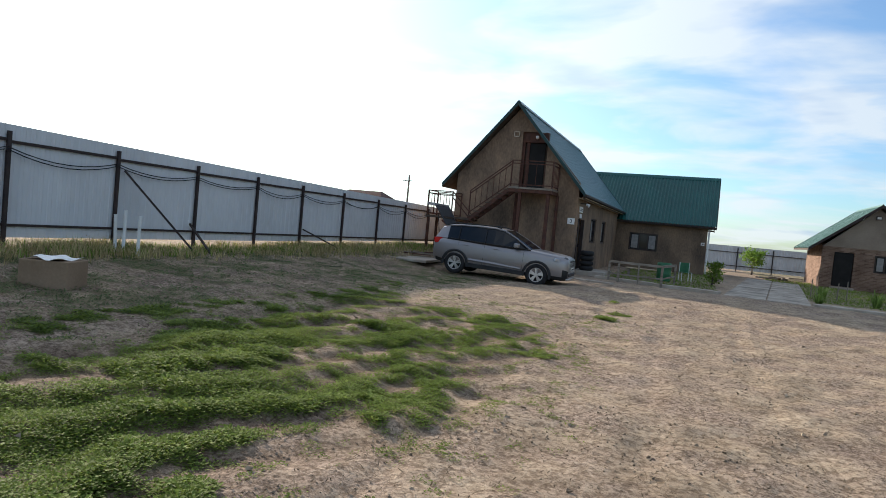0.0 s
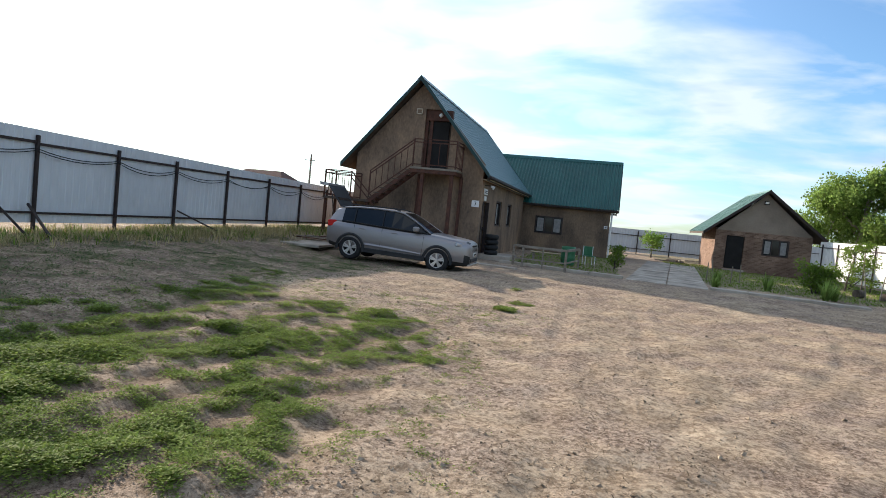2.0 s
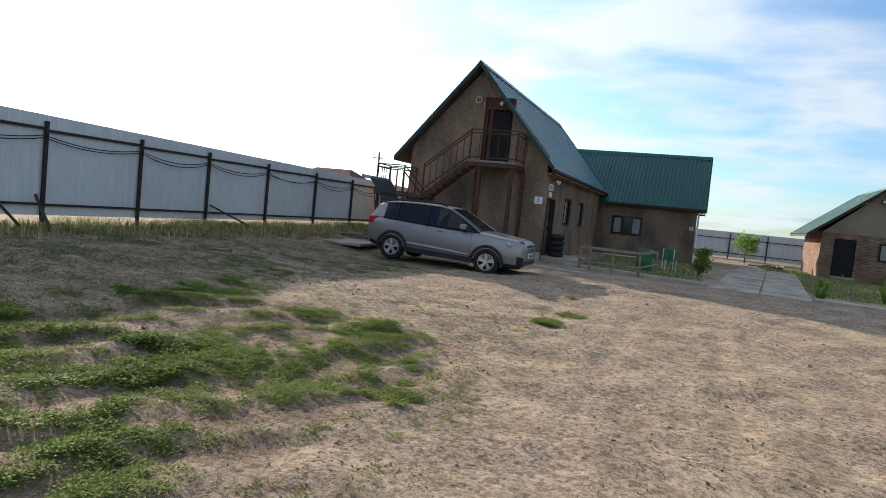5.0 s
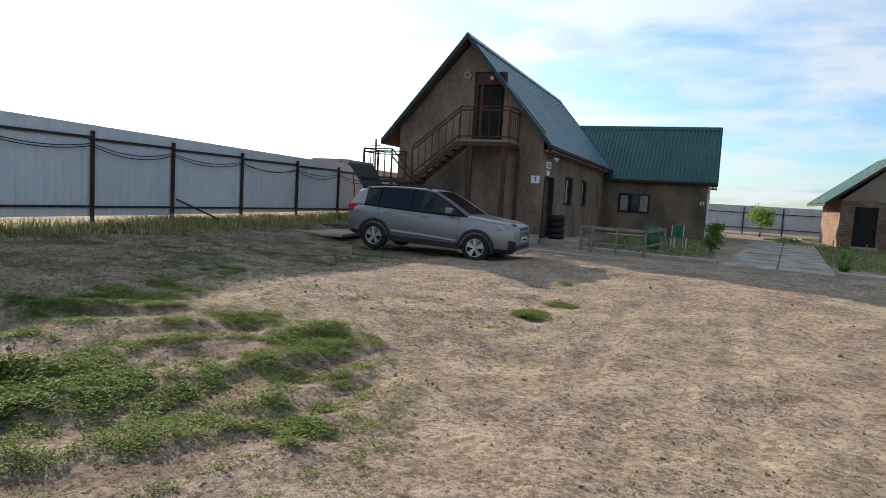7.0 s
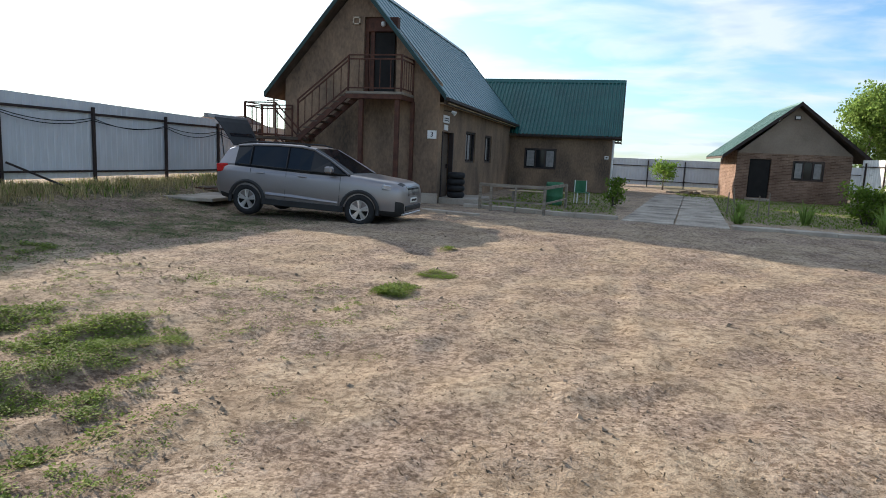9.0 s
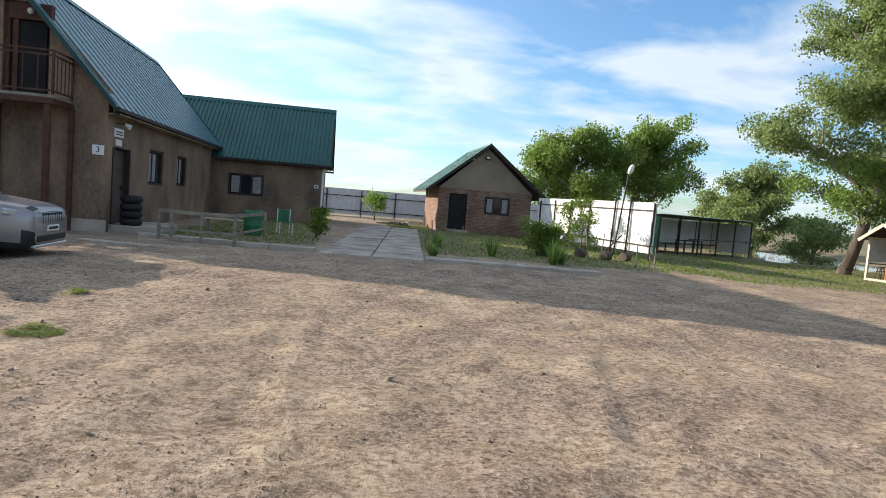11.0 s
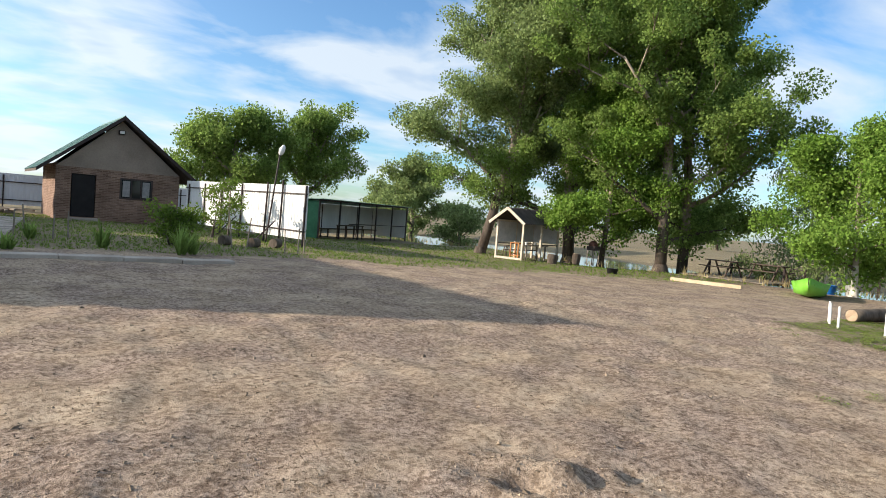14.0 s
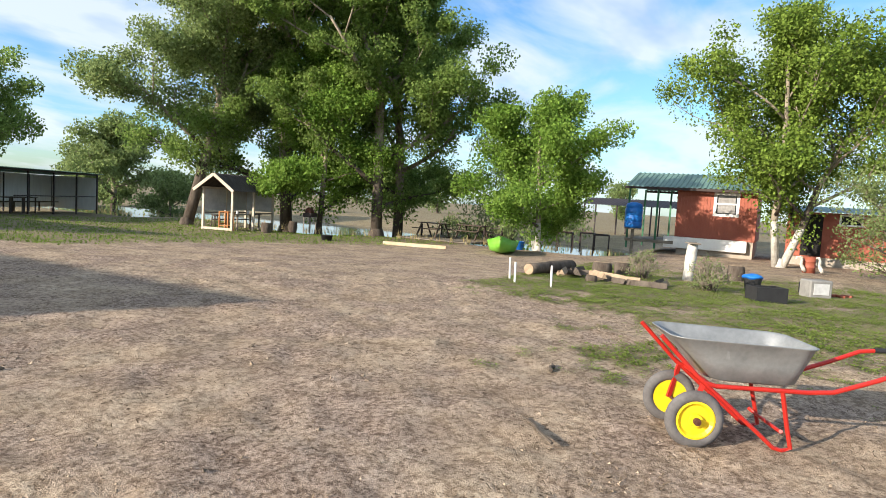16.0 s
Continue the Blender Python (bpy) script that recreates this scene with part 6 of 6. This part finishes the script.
for i, (x, y, h) in enumerate(((12.3, 28.2, .75), (12.6, 27.9, .8), (12.9, 28.1, .7), (5.3, 30.2, .75), (5.6, 30.6, .9), (6.2, 29.9, .7), (6.6, 30.2, .8), (11.7, 29.9, 1.0), (11.1, 29.6, 1.2))):
    st = tagged(empty("stake", pose(x, y, G(x, y), random.uniform(-6, 6), random.uniform(-6, 6))), "thin grey wooden stake in the lawn", "stake", group="stakes in the lawn")
    part("stick", Rod((0, 0, -.05), (0, 0, h), .025, .018), WOOD_GREY, st)
for x, y in ((11.2, 30.6), (12.0, 30.1), (12.9, 30.4)):
    lg = tagged(empty("log", pose(x, y, G(x, y) + .16, 0, 0, 30)), "sawn log section lying by the fence", "log", group="logs by the fence")
    part("bark", Rod((-.16, 0, 0), (.16, 0, 0), .17, n=14), BARK, lg)
    part("cut_face", Rod((.16, 0, 0), (.168, 0, 0), .155, n=14), CUTWOOD, lg)
for i in range(9):
    pk = tagged(empty("timber", pose(5.2 + .12 * i, 45.2 + .2 * (i % 4), .25 + .07 * (i // 3), 0, 0, 18 * i)), "grey timber in a pile by the shed", "timber", group="timber pile")
    part("beam", B(-.9, .9, -.06, .06, 0, .09, .005), WOOD_GREY, pk)

# ---- box and pipes beside the fence ----
bx = tagged(empty("cardboard_box", pose(-7.5, 6.2, H(-7.5, 6.2) - .02, 0, 0, 25)), "brown cardboard box with papers on top", "box")
CARD = mat("brown cardboard", (0.20, 0.135, 0.085), (0.28, 0.195, 0.13), 2, 0.9, 0, 0.1, 30)
part("carton", B(-.33, .33, -.28, .28, 0, .42, .01), CARD, bx)
part("flap", B(-.36, -.30, -.26, .26, 0, .02, 0, pose(-.1, 0, 0)), CARD, bx)
pp = tagged(empty("newspaper", pose(-7.48, 6.2, H(-7.5, 6.2) + .405, 0, 0, 12)), "crumpled white newspaper on the box", "newspaper")
pb = bmesh.new()
bmesh.ops.create_grid(pb, x_segments=8, y_segments=6, size=.26)
for v in pb.verts:
    v.co.z = .02 + .025 * math.sin(v.co.x * 17) * math.cos(v.co.y * 13)
part("sheet", pb, WHITE, pp)


def pipe_post(x, y, h, label, r=.03, material=WHITE):
    th = tagged(empty("pipe_post", pose(x, y, G(x, y), random.uniform(-2, 2), random.uniform(-2, 2))), label, "post", group="white pipe posts")
    part("pipe", Rod((0, 0, -.05), (0, 0, h), r, n=12), material, th)
    part("cap", Rod((0, 0, h), (0, 0, h + .012), r * 1.05, n=12), material, th)


for x, y, h in ((-10.75, 9.95, .80), (-10.40, 9.85, .92), (-10.12, 9.98, .82)):
    pipe_post(x, y, h, "pale grey pipe post standing in the grass", .035, FENCE_WHITE)
for x, y in ((19.3, 15.1), (19.9, 15.35), (18.4, 14.6), (18.5, 13.8)):
    pipe_post(x, y, .46, "short white pipe post in the weeds", .024)

# ---- right side clutter ----
def log_thing(a, b, r, label, material=BARK, cat="log", name="log", faces=CUTWOOD):
    a, b = Vector(a), Vector(b)
    th = tagged(empty(name, Matrix.Translation(a)), label, cat)
    rr = [r * (1 + .06 * math.sin(5 * k)) for k in range(7)]
    smooth(part("bark", pipe(bmesh.new(), [(b - a) * k / 6 + Vector((0, 0, .01 * math.sin(3 * k))) for k in range(7)], rr, 14), material, th))
    d = (b - a).normalized()
    part("cut_face", Rod((b - a), (b - a) + d * .008, r * .9, n=14), faces, th)
    part("cut_face", Rod(-d * .008, Vector(), r * .9, n=14), faces, th)
    return th


log_thing((20.9, 15.25, .14), (23.1, 14.8, .16), .16, "long grey birch log lying in the weeds")
for x, y, r, h, lab in ((23.2, 13.95, .27, .38, "wide sawn stump on bare soil"), (24.3, 13.65, .23, .36, "sawn stump beside the log"), (26.5, 10.75, .24, .45, "dark stump with roots in the weeds"), (20.9, 13.6, .14, .16, "small sawn log end on bare soil"), (26.3, 30.6 - .8, .24, .45, "sawn stump in front of the gazebo"), (28.2, 30.0, .2, .5, "sawn stump beside the gazebo")):
    log_thing((x, y, G(x, y) - .04), (x + .03, y, G(x, y) + h), r, lab, BARK, "stump", "stump")
log_thing((24.9, 11.9, G(25, 12) - .03), (25.05, 11.85, G(25, 12) + 1.05), .15, "tall whitewashed birch stump with a flat cap", LIME, "stump", "stump")
cap = tagged(empty("board", pose(25.05, 11.85, G(25, 12) + 1.06, 0, 0, 20)), "small weathered board on the birch stump", "board")
part("board", B(-.3, .3, -.16, .16, 0, .035, .004), WOOD_GREY, cap)
for i in range(14):
    a = random.random() * 6.28
    x, y = 21.8 + random.uniform(-.7, .7), 13.3 + random.uniform(-1.3, 1.3)
    fw_ = tagged(empty("firewood", pose(x, y, G(x, y) + .06 + .05 * (i % 3), 0, 0, math.degrees(a))), "split piece of firewood on the soil", "firewood", group="scattered firewood")
    part("billet", prism(bmesh.new(), [(-.07, -.05), (.08, -.04), (.01, .09)], -.42, .42), CUTWOOD if i % 2 else BARK, fw_)
ct = tagged(empty("crate", pose(21.1, 9.75, G(21.1, 9.75) - .01, 0, 0, -58)), "black plastic crate lying in the weeds", "crate")
for q in ((-.35, .35, -.24, .24, 0, .03), (-.35, .35, -.24, -.21, .03, .34), (-.35, .35, .21, .24, .03, .34), (-.35, -.32, -.21, .21, .03, .34), (.32, .35, -.21, .21, .03, .34)):
    part("crate_side", B(*q), PLASTIC, ct)
cr = tagged(empty("tarpaulin", pose(23.6, 10.15, G(23.6, 10.15), 0, 0, 15)), "crumpled blue tarpaulin on a dark bucket", "tarpaulin")
tb_ = bmesh.new()
bmesh.ops.create_icosphere(tb_, subdivisions=3, radius=.24)
for v in tb_.verts:
    v.co *= 1 + .25 * noise.noise(v.co * 5)
    v.co.z = v.co.z * .4 + .36
smooth(part("sheet", tb_, BLUE, cr))
part("bucket", Rod((0, 0, 0), (0, 0, .34), .17, .22, 16), PLASTIC, cr)
tv = tagged(empty("old_television", pose(23.8, 8.72, G(23.8, 8.72) - .02, 0, 0, -58)), "old white television set with grey screen on the grass", "television")
part("case", B(-.29, .29, -.2, .25, 0, .46, .03), mat("dull grey plastic", (0.17, 0.165, 0.15), (0.27, 0.26, 0.24), 4, 0.7, 0, 0.1, 30), tv)
part("screen", B(-.20, .20, -.212, -.201, .10, .38, .005), SCREEN, tv, "dull grey screen")
part("back", B(-.2, .2, .25, .45, .05, .38, .04), PLASTIC, tv)

for x, y, t in ((24.45, 8.15, 20), (24.7, 8.0, 70), (24.55, 8.3, 130)):
    bq = tagged(empty("brick", pose(x, y, G(x, y), 0, 0, t)), "loose red brick lying in the weeds", "brick", group="loose bricks")
    part("clay", B(-.125, .125, -.06, .06, 0, .065, .006), RED_CLAD, bq)


def swan(x, y, label, turn):
    th = tagged(empty("garden_ornament", pose(x, y, G(x, y), 0, 0, turn)), label, "ornament", group="white garden ornaments")
    b = bmesh.new()
    pipe(b, [(-.15, 0, .05), (-.08, 0, .15), (.02, 0, .32), (.0, 0, .5), (.08, 0, .6), (.2, 0, .58), (.25, 0, .5)], [.05, .08, .06, .05, .05, .04, .02], 10)
    smooth(part("figure", b, LIME, th))


swan(33.0, 8.95, "white curved garden ornament on the grass", 120)
swan(33.1, 8.35, "white curved garden ornament beside a red drum", 40)
dr = tagged(empty("drum", pose(33.3, 8.7, G(33.3, 8.7))), "red-brown steel drum on the grass", "drum")
smooth(part("body", loft([[(r * math.cos(a), r * math.sin(a), z) for a in np.linspace(0, 2 * math.pi, 17)[:-1]] for r, z in ((.22, 0), (.22, .2), (.235, .215), (.22, .23), (.22, .42), (.235, .435), (.22, .45), (.22, .62), (.19, .60))]), RED_CLAD, dr))
tk = tagged(empty("water_tank", pose(37.3, 16.25, G(37.3, 16.25))), "blue plastic water tank on a pole", "tank")
part("stand", Bar((0, 0, 0), (0, 0, 1.3), .12), WOOD_GREY, tk)
part("shelf", B(-.35, .35, -.35, .35, 1.26, 1.32), WOOD_GREY, tk)
smooth(part("tank", loft([[(r * math.cos(a), r * math.sin(a), z) for a in np.linspace(0, 2 * math.pi, 21)[:-1]] for r, z in ((.36, 1.32), (.42, 1.36), (.42, 1.6), (.39, 1.63), (.42, 1.66), (.42, 1.9), (.39, 1.93), (.42, 1.96), (.42, 2.25), (.39, 2.28), (.41, 2.32), (.36, 2.5), (.15, 2.58))]), BLUE, tk))

# ---- bank of the pond ----
bt = tagged(empty("rowing_boat", pose(29.6, 19.7, G(29.6, 19.7) - .02, 0, 0, 200)), "bright green rowing boat pulled up on the bank", "boat")
BOAT = mat("bright green boat paint", (0.13, 0.36, 0.03), (0.19, 0.46, 0.06), 3, 0.45, 0, 0.05, 20)
hull = []
for f, w, zk, zt in ((0, .50, .06, .50), (.25, .62, .02, .50), (.55, .60, .02, .52), (.8, .38, .10, .60), (.97, .08, .30, .74), (1.0, .02, .4, .76)):
    x = 3.2 * f
    hull.append([(x, -w, zt), (x, -w * .8, zk + .1), (x, 0, zk), (x, w * .8, zk + .1), (x, w, zt), (x, w * .9, zt - .02), (x, w * .68, zk + .14), (x, 0, zk + .05), (x, -w * .68, zk + .14), (x, -w * .9, zt - .02)])
smooth(part("hull", loft(hull), BOAT, bt))
for x in (.8, 1.7):
    part("thwart", B(x - .12, x + .12, -.5, .5, .36, .39), WOOD_GREY, bt)
bm_ = tagged(empty("timber_edging"), "long yellow timber beam on the bank", "beam")
part("beam", Bar((26.6, 23.7, G(26.6, 23.7) + .06), (27.3, 21.2, G(27.3, 21.2) + .06), .14), WOOD_PALE, bm_)


def jetty():
    th = tagged(empty("jetty"), "grey plank jetty over the pond with pipe rails", "jetty")
    x0, x1, y0, y1, z = 31.5, 36.0, 22.4, 26.4, -0.06
    n = 26
    for i in range(n):
        y = y0 + (y1 - y0) * i / n
        part("deck_board", B(x0, x1, y + .008, y + (y1 - y0) / n - .008, z - .04, z, .003), WOOD_GREY, th)
    for x in (x0 + .1, (x0 + x1) / 2, x1 - .1):
        part("joist", Bar((x, y0, z - .1), (x, y1, z - .1), .1), WOOD_DARK, th)
        for y in (y0 + .2, y1 - .2):
            part("pile", Rod((x, y, -1.6), (x, y, .55 if x > x0 + 1 else z), .06), STEEL_DARK, th)
    for h in (.25, .52):
        part("rail", Bar((x1 - .1, y0 + .2, h), (x1 - .1, y1 - .2, h), .04), STEEL_DARK, th)
    for x, y in ((33.2, 25.2), (34.0, 23.4)):
        tb = tagged(empty("picnic_table", pose(x, y, z, 0, 0, 80)), "dark picnic table with benches on the jetty", "table", group="tables on the jetty")
        part("tabletop", B(-.8, .8, -.35, .35, .70, .74, .01), WOOD_DARK, tb)
        for s in (-1, 1):
            part("bench", B(-.8, .8, s * .62 - .13, s * .62 + .13, .42, .46, .01), WOOD_DARK, tb)
            for xx in (-.6, .6):
                part("leg", Bar((xx, s * .6, 0), (xx, s * .2, .70), .06), WOOD_DARK, tb)


jetty()
for x, y, mtl, r, h, lab in ((31.4, 19.0, WHITE, .24, .42, "white plastic bucket by the maple"), (30.9, 19.55, BLUE, .2, .35, "blue bucket beside the boat"), (25.55, 25.75, PLASTIC, .24, .22, "low black basin on the grass")):
    bk_ = tagged(empty("bucket", pose(x, y, G(x, y))), lab, "bucket")
    smooth(part("body", loft([[(q * math.cos(a), q * math.sin(a), z) for a in np.linspace(0, 2 * math.pi, 17)[:-1]] for q, z in ((r * .8, 0), (r, h), (r * 1.05, h), (r * .96, h - .01), (r * .76, .03))]), mtl, bk_))
for x, y in ((35.2, 17.2), (35.0, 18.9), (36.4, 18.2)):
    fr = tagged(empty("frame_table", pose(x, y, G(x, y) if G(x, y) > -.3 else -.3, 0, 0, 15)), "dark steel pipe table frame on the bank", "table", group="pipe frames on the bank")
    for a in (-.6, .6):
        for b in (-.35, .35):
            part("leg", Bar((a, b, 0), (a, b, .95), .05), STEEL_DARK, fr)
        part("crossbar", Bar((a, -.35, .95), (a, .35, .95), .05), STEEL_DARK, fr)
    for b in (-.35, .35):
        part("crossbar", Bar((-.6, b, .95), (.6, b, .95), .05), STEEL_DARK, fr)
gr = tagged(empty("barbecue", pose(28.6, 29.3, G(28.6, 29.3), 0, 0, 20)), "dark steel barbecue on legs beside the gazebo", "barbecue")
part("firebox", B(-.4, .4, -.2, .2, .75, .95, .01), STEEL_DARK, gr)
lid = bmesh.new()
bmesh.ops.create_uvsphere(lid, u_segments=12, v_segments=8, radius=.22, matrix=Matrix.Translation((-.1, 0, 1.0)))
smooth(part("lid", lid, RUST, gr))
for a in (-.36, .36):
    for b in (-.16, .16):
        part("leg", Bar((a, b, 0), (a, b, .75), .035), WOOD_GREY, gr)
# far house roof and mast behind the fence
fr_ = tagged(empty("far_house"), "low brown house roof beyond the fence", "house")
part("wall", B(-28.6, -22.8, 44.2, 49.8, 0, 2.6), PLASTER, fr_)
rf = loft([[(-29, 44, 2.6), (-22.4, 44, 2.6), (-22.4, 50, 2.6), (-29, 50, 2.6)], [(-27.2, 46.8, 3.95), (-24.2, 46.8, 3.95), (-24.2, 47.2, 3.95), (-27.2, 47.2, 3.95)]])
part("roof", rf, RUST, fr_)
ms = tagged(empty("utility_pole", pose(-20.8, 45.0, 0)), "thin grey utility pole beyond the fence", "pole")
part("pole", Rod((0, 0, 0), (0, 0, 5.35), .09, .07), WOOD_GREY, ms)
part("crossarm", Bar((-.5, 0, 4.9), (.3, 0, 4.9), .06), WOOD_GREY, ms)

# ---- weeds, grass, soil crumbs ----
def scatter(n, x0, x1, y0, y1, rng, weight):
    x, y = rng.uniform(x0, x1, n), rng.uniform(y0, y1, n)
    keep = rng.random(n) < weight(x, y)
    return x[keep], y[keep]


def leaf_mat_mesh(name, x, y, z, rng, per, length, spread, rise, width=0.40):
    """Small folded leaves in rosettes round the places given; length, spread and rise are arrays."""
    i = np.repeat(np.arange(len(x)), per)
    n = len(i)
    a, r = rng.random(n) * 6.283, rng.random(n) ** 0.6
    dx, dy = np.cos(a), np.sin(a)
    px, py = x[i] + dx * r * spread[i], y[i] + dy * r * spread[i]
    pz = z[i] + 0.003 + rise[i] * rng.random(n) * (1.1 - r)
    l = length[i] * (0.6 + 0.8 * rng.random(n))
    w, up = l * width, rng.random(n) * 0.9 - 0.05
    p0 = np.stack([px, py, pz], 1)
    p1 = np.stack([px + dx * l * .5 - dy * w, py + dy * l * .5 + dx * w, pz + up * l * .62], 1)
    p2 = np.stack([px + dx * l, py + dy * l, pz + up * l * .8], 1)
    p3 = np.stack([px + dx * l * .5 + dy * w, py + dy * l * .5 - dx * w, pz + up * l * .62], 1)
    v = np.stack([p0, p1, p2, p3], 1).reshape(-1, 3)
    return v, np.arange(4 * n).reshape(-1, 4)


def weeds():
    rng = np.random.default_rng(77)
    bx_, by_ = scatter(150000, -5.9, 0.4, 1.4, 13.6, rng, lambda a, b: np.maximum(green_amount(a, b), 0.30 * sstep(0.60, 0.76, vnoise(a, b, 0.16, 95)) * sstep(0.4, -1.0, a)) * np.clip(6.5 / (b + 0.5), 0.30, 1))
    tx, ty = scatter(14000, -2.2, 0.2, 12, 18, rng, lambda a, b: green_amount(a, b))
    rx, ry = scatter(60000, 9, 28, 7, 16.5, rng, lambda a, b: green_amount(a, b) * 0.75)
    x, y = np.r_[bx_, tx, rx], np.r_[by_, ty, ry]
    lush = vnoise(x, y, 0.9, 31) * green_amount(x, y) * (0.5 + vnoise(x, y, 0.3, 33))
    v, f = leaf_mat_mesh("weeds", x, y, heights(x, y), rng, 7, 0.015 + 0.016 * lush, 0.040 + 0.03 * lush, 0.012 + 0.055 * lush)
    tagged(mesh_from("weeds", v.tolist(), f.tolist(), WEED), "low green weeds spreading over the sandy soil", "weeds", kind="stuff")
    # short dull grass in the fence's shade
    x, y = scatter(60000, -11.5, -4.6, 3.5, 23, rng, lambda a, b: 0.15 + 0.85 * green_amount(a, b))
    v, f = leaf_mat_mesh("turf", x, y, heights(x, y), rng, 3, 0.035 + 0.0 * x, 0.05 + 0 * x, 0.035 + 0 * x, 0.2)
    tagged(mesh_from("turf", v.tolist(), f.tolist(), TURF), "short dull grass along the fence's foot", "grass", kind="stuff")


weeds()


def grasses():
    rng = np.random.default_rng(5)
    vs, fs = [], []
    x, y = scatter(9000, -11.6, -8.8, 3, 32, rng, lambda a, b: sstep(-8.8, -10.6, a) * (0.3 + 0.7 * vnoise(a, b, 1.3, 8)))
    for a, b in zip(x, y):
        blades(vs, fs, rng, a, b, H(a, b) - .01, 4, .10 + .26 * float(vnoise(a, b, 1.7, 9)), .006, .7)
    tagged(mesh_from("dry_grass", vs, fs, DRYGRASS), "dry straw-coloured grass along the fence", "grass", kind="stuff")
    vs, fs = [], []
    x, y = scatter(5000, -11.6, -9.2, 3, 34, rng, lambda a, b: 0.8 * sstep(-9.2, -10.8, a) * vnoise(a, b, 2.1, 12))
    for a, b in zip(x, y):
        blades(vs, fs, rng, a, b, H(a, b) - .01, 4, .12 + .2 * float(vnoise(a, b, 1.7, 9)), .008, .7)
    x, y = scatter(30000, -3.5, 15, 25.2, 46, rng, lambda a, b: green_amount(a, b) * 0.5)
    for a, b in zip(x, y):
        blades(vs, fs, rng, a, b, H(a, b) - .01, 3, .045 + .05 * rng.random(), .010, .9)
    x, y = scatter(26000, 13.5, 31, 20, 40, rng, lambda a, b: green_amount(a, b) * 0.5)
    for a, b in zip(x, y):
        blades(vs, fs, rng, a, b, H(a, b) - .01, 3, .045 + .05 * rng.random(), .010, .9)
    tagged(mesh_from("grass", vs, fs, LEAF_YELLOW), "short yellow-green grass on the lawns and bank", "grass", kind="stuff")
    vs, fs = [], []
    x, y = scatter(9000, 28, 60, 10, 70, rng, lambda a, b: sstep(-2.5, -0.6, a - shore(b)) * sstep(3.0, 1.5, a - shore(b)) * 0.9 * sstep(14, 18, b))
    for a, b in zip(x, y):
        blades(vs, fs, rng, a, b, G(a, b) - .03, 4, .22 + .3 * rng.random(), .008, .6)
    tagged(mesh_from("reeds", vs, fs, DRYGRASS), "dry brown reeds along the pond's edge", "reeds", kind="stuff")


grasses()


def crumbs():
    """Clods, pebbles and straw on the trodden sand."""
    rng = np.random.default_rng(9)
    x, y = scatter(110000, -6, 16, 1.8, 20, rng, lambda a, b: (0.10 + 0.90 * sstep(0.40, 0.70, 0.6 * vnoise(a, b, 1.3, 41) + 0.4 * vnoise(a, b, 0.35, 42))) * np.clip(7 / (b - 1), .25, 1))
    x, y = np.r_[x, rng.normal(6.95, .5, 500)], np.r_[y, rng.normal(11.9, .35, 500)]
    n = len(x)
    r = (0.004 + 0.009 * rng.random(n) ** 2 + 0.016 * (rng.random(n) > 0.985))[:, None, None]
    base = np.array([(1, 0, 0), (-.5, .87, 0), (-.5, -.87, 0), (0, 0, .9), (.2, .2, -.6)]) * (1.1, 0.9, 0.7)
    p = r * (base[None] + rng.normal(size=(n, 5, 3)) * .33) + np.stack([x, y, heights(x, y) + r[:, 0, 0] * .25], 1)[:, None, :]
    f = (np.arange(n) * 5)[:, None, None] + np.array([(0, 1, 3), (1, 2, 3), (2, 0, 3), (1, 0, 4), (2, 1, 4), (0, 2, 4)])[None]
    tagged(mesh_from("clods", p.reshape(-1, 3).tolist(), f.reshape(-1, 3).tolist(), mat("dry clods", (0.15, 0.115, 0.085), (0.36, 0.285, 0.205), 9, 0.95, 0, 0.2, 50, 0.1, island=0.45)), "small clods and pebbles on the sand", "clods", kind="stuff")
    x, y = scatter(42000, -6, 15, 1.8, 18, rng, lambda a, b: (0.12 + 0.88 * sstep(0.45, 0.72, 0.6 * vnoise(a, b, 1.1, 47) + 0.4 * vnoise(a, b, 0.4, 48))) * np.clip(7 / (b - 1), .25, 1))
    n = len(x)
    t, l, w, z = rng.random(n) * 6.283, .008 + .028 * rng.random(n) ** 2, .0022 + .002 * rng.random(n), heights(x, y) + .006
    dx, dy = np.cos(t), np.sin(t)
    q = np.stack([np.stack([x - dx * l - dy * w, y - dy * l + dx * w, z], 1), np.stack([x - dx * l + dy * w, y - dy * l - dx * w, z], 1), np.stack([x + dx * l + dy * w, y + dy * l - dx * w, z + .010], 1), np.stack([x + dx * l - dy * w, y + dy * l + dx * w, z + .010], 1)], 1)
    tagged(mesh_from("straw", q.reshape(-1, 3).tolist(), np.arange(4 * n).reshape(-1, 4).tolist(), mat("dry twigs", (0.06, 0.045, 0.03), (0.26, 0.19, 0.12), 9, 0.9, 0, 0, 50, 0.1, island=0.5)), "bits of straw and twigs on the sand", "straw", kind="stuff")


crumbs()
for x, y, t, L, r in ((11.55, 11.35, 12, .12, .02), (9.8, 10.85, 42, .26, .012), (-8.0, 14.2, 60, .4, .015)):
    sk = tagged(empty("stick", pose(x, y, H(x, y) + r, 0, 0, t)), "dark dry stick lying on the sand", "stick")
    part("wood", pipe(bmesh.new(), [(-L, 0, 0), (-L * .3, .02, .01), (L * .4, -.01, 0), (L, .02, .005)], [r, r, r * .8, r * .5], 6), BARK, sk)
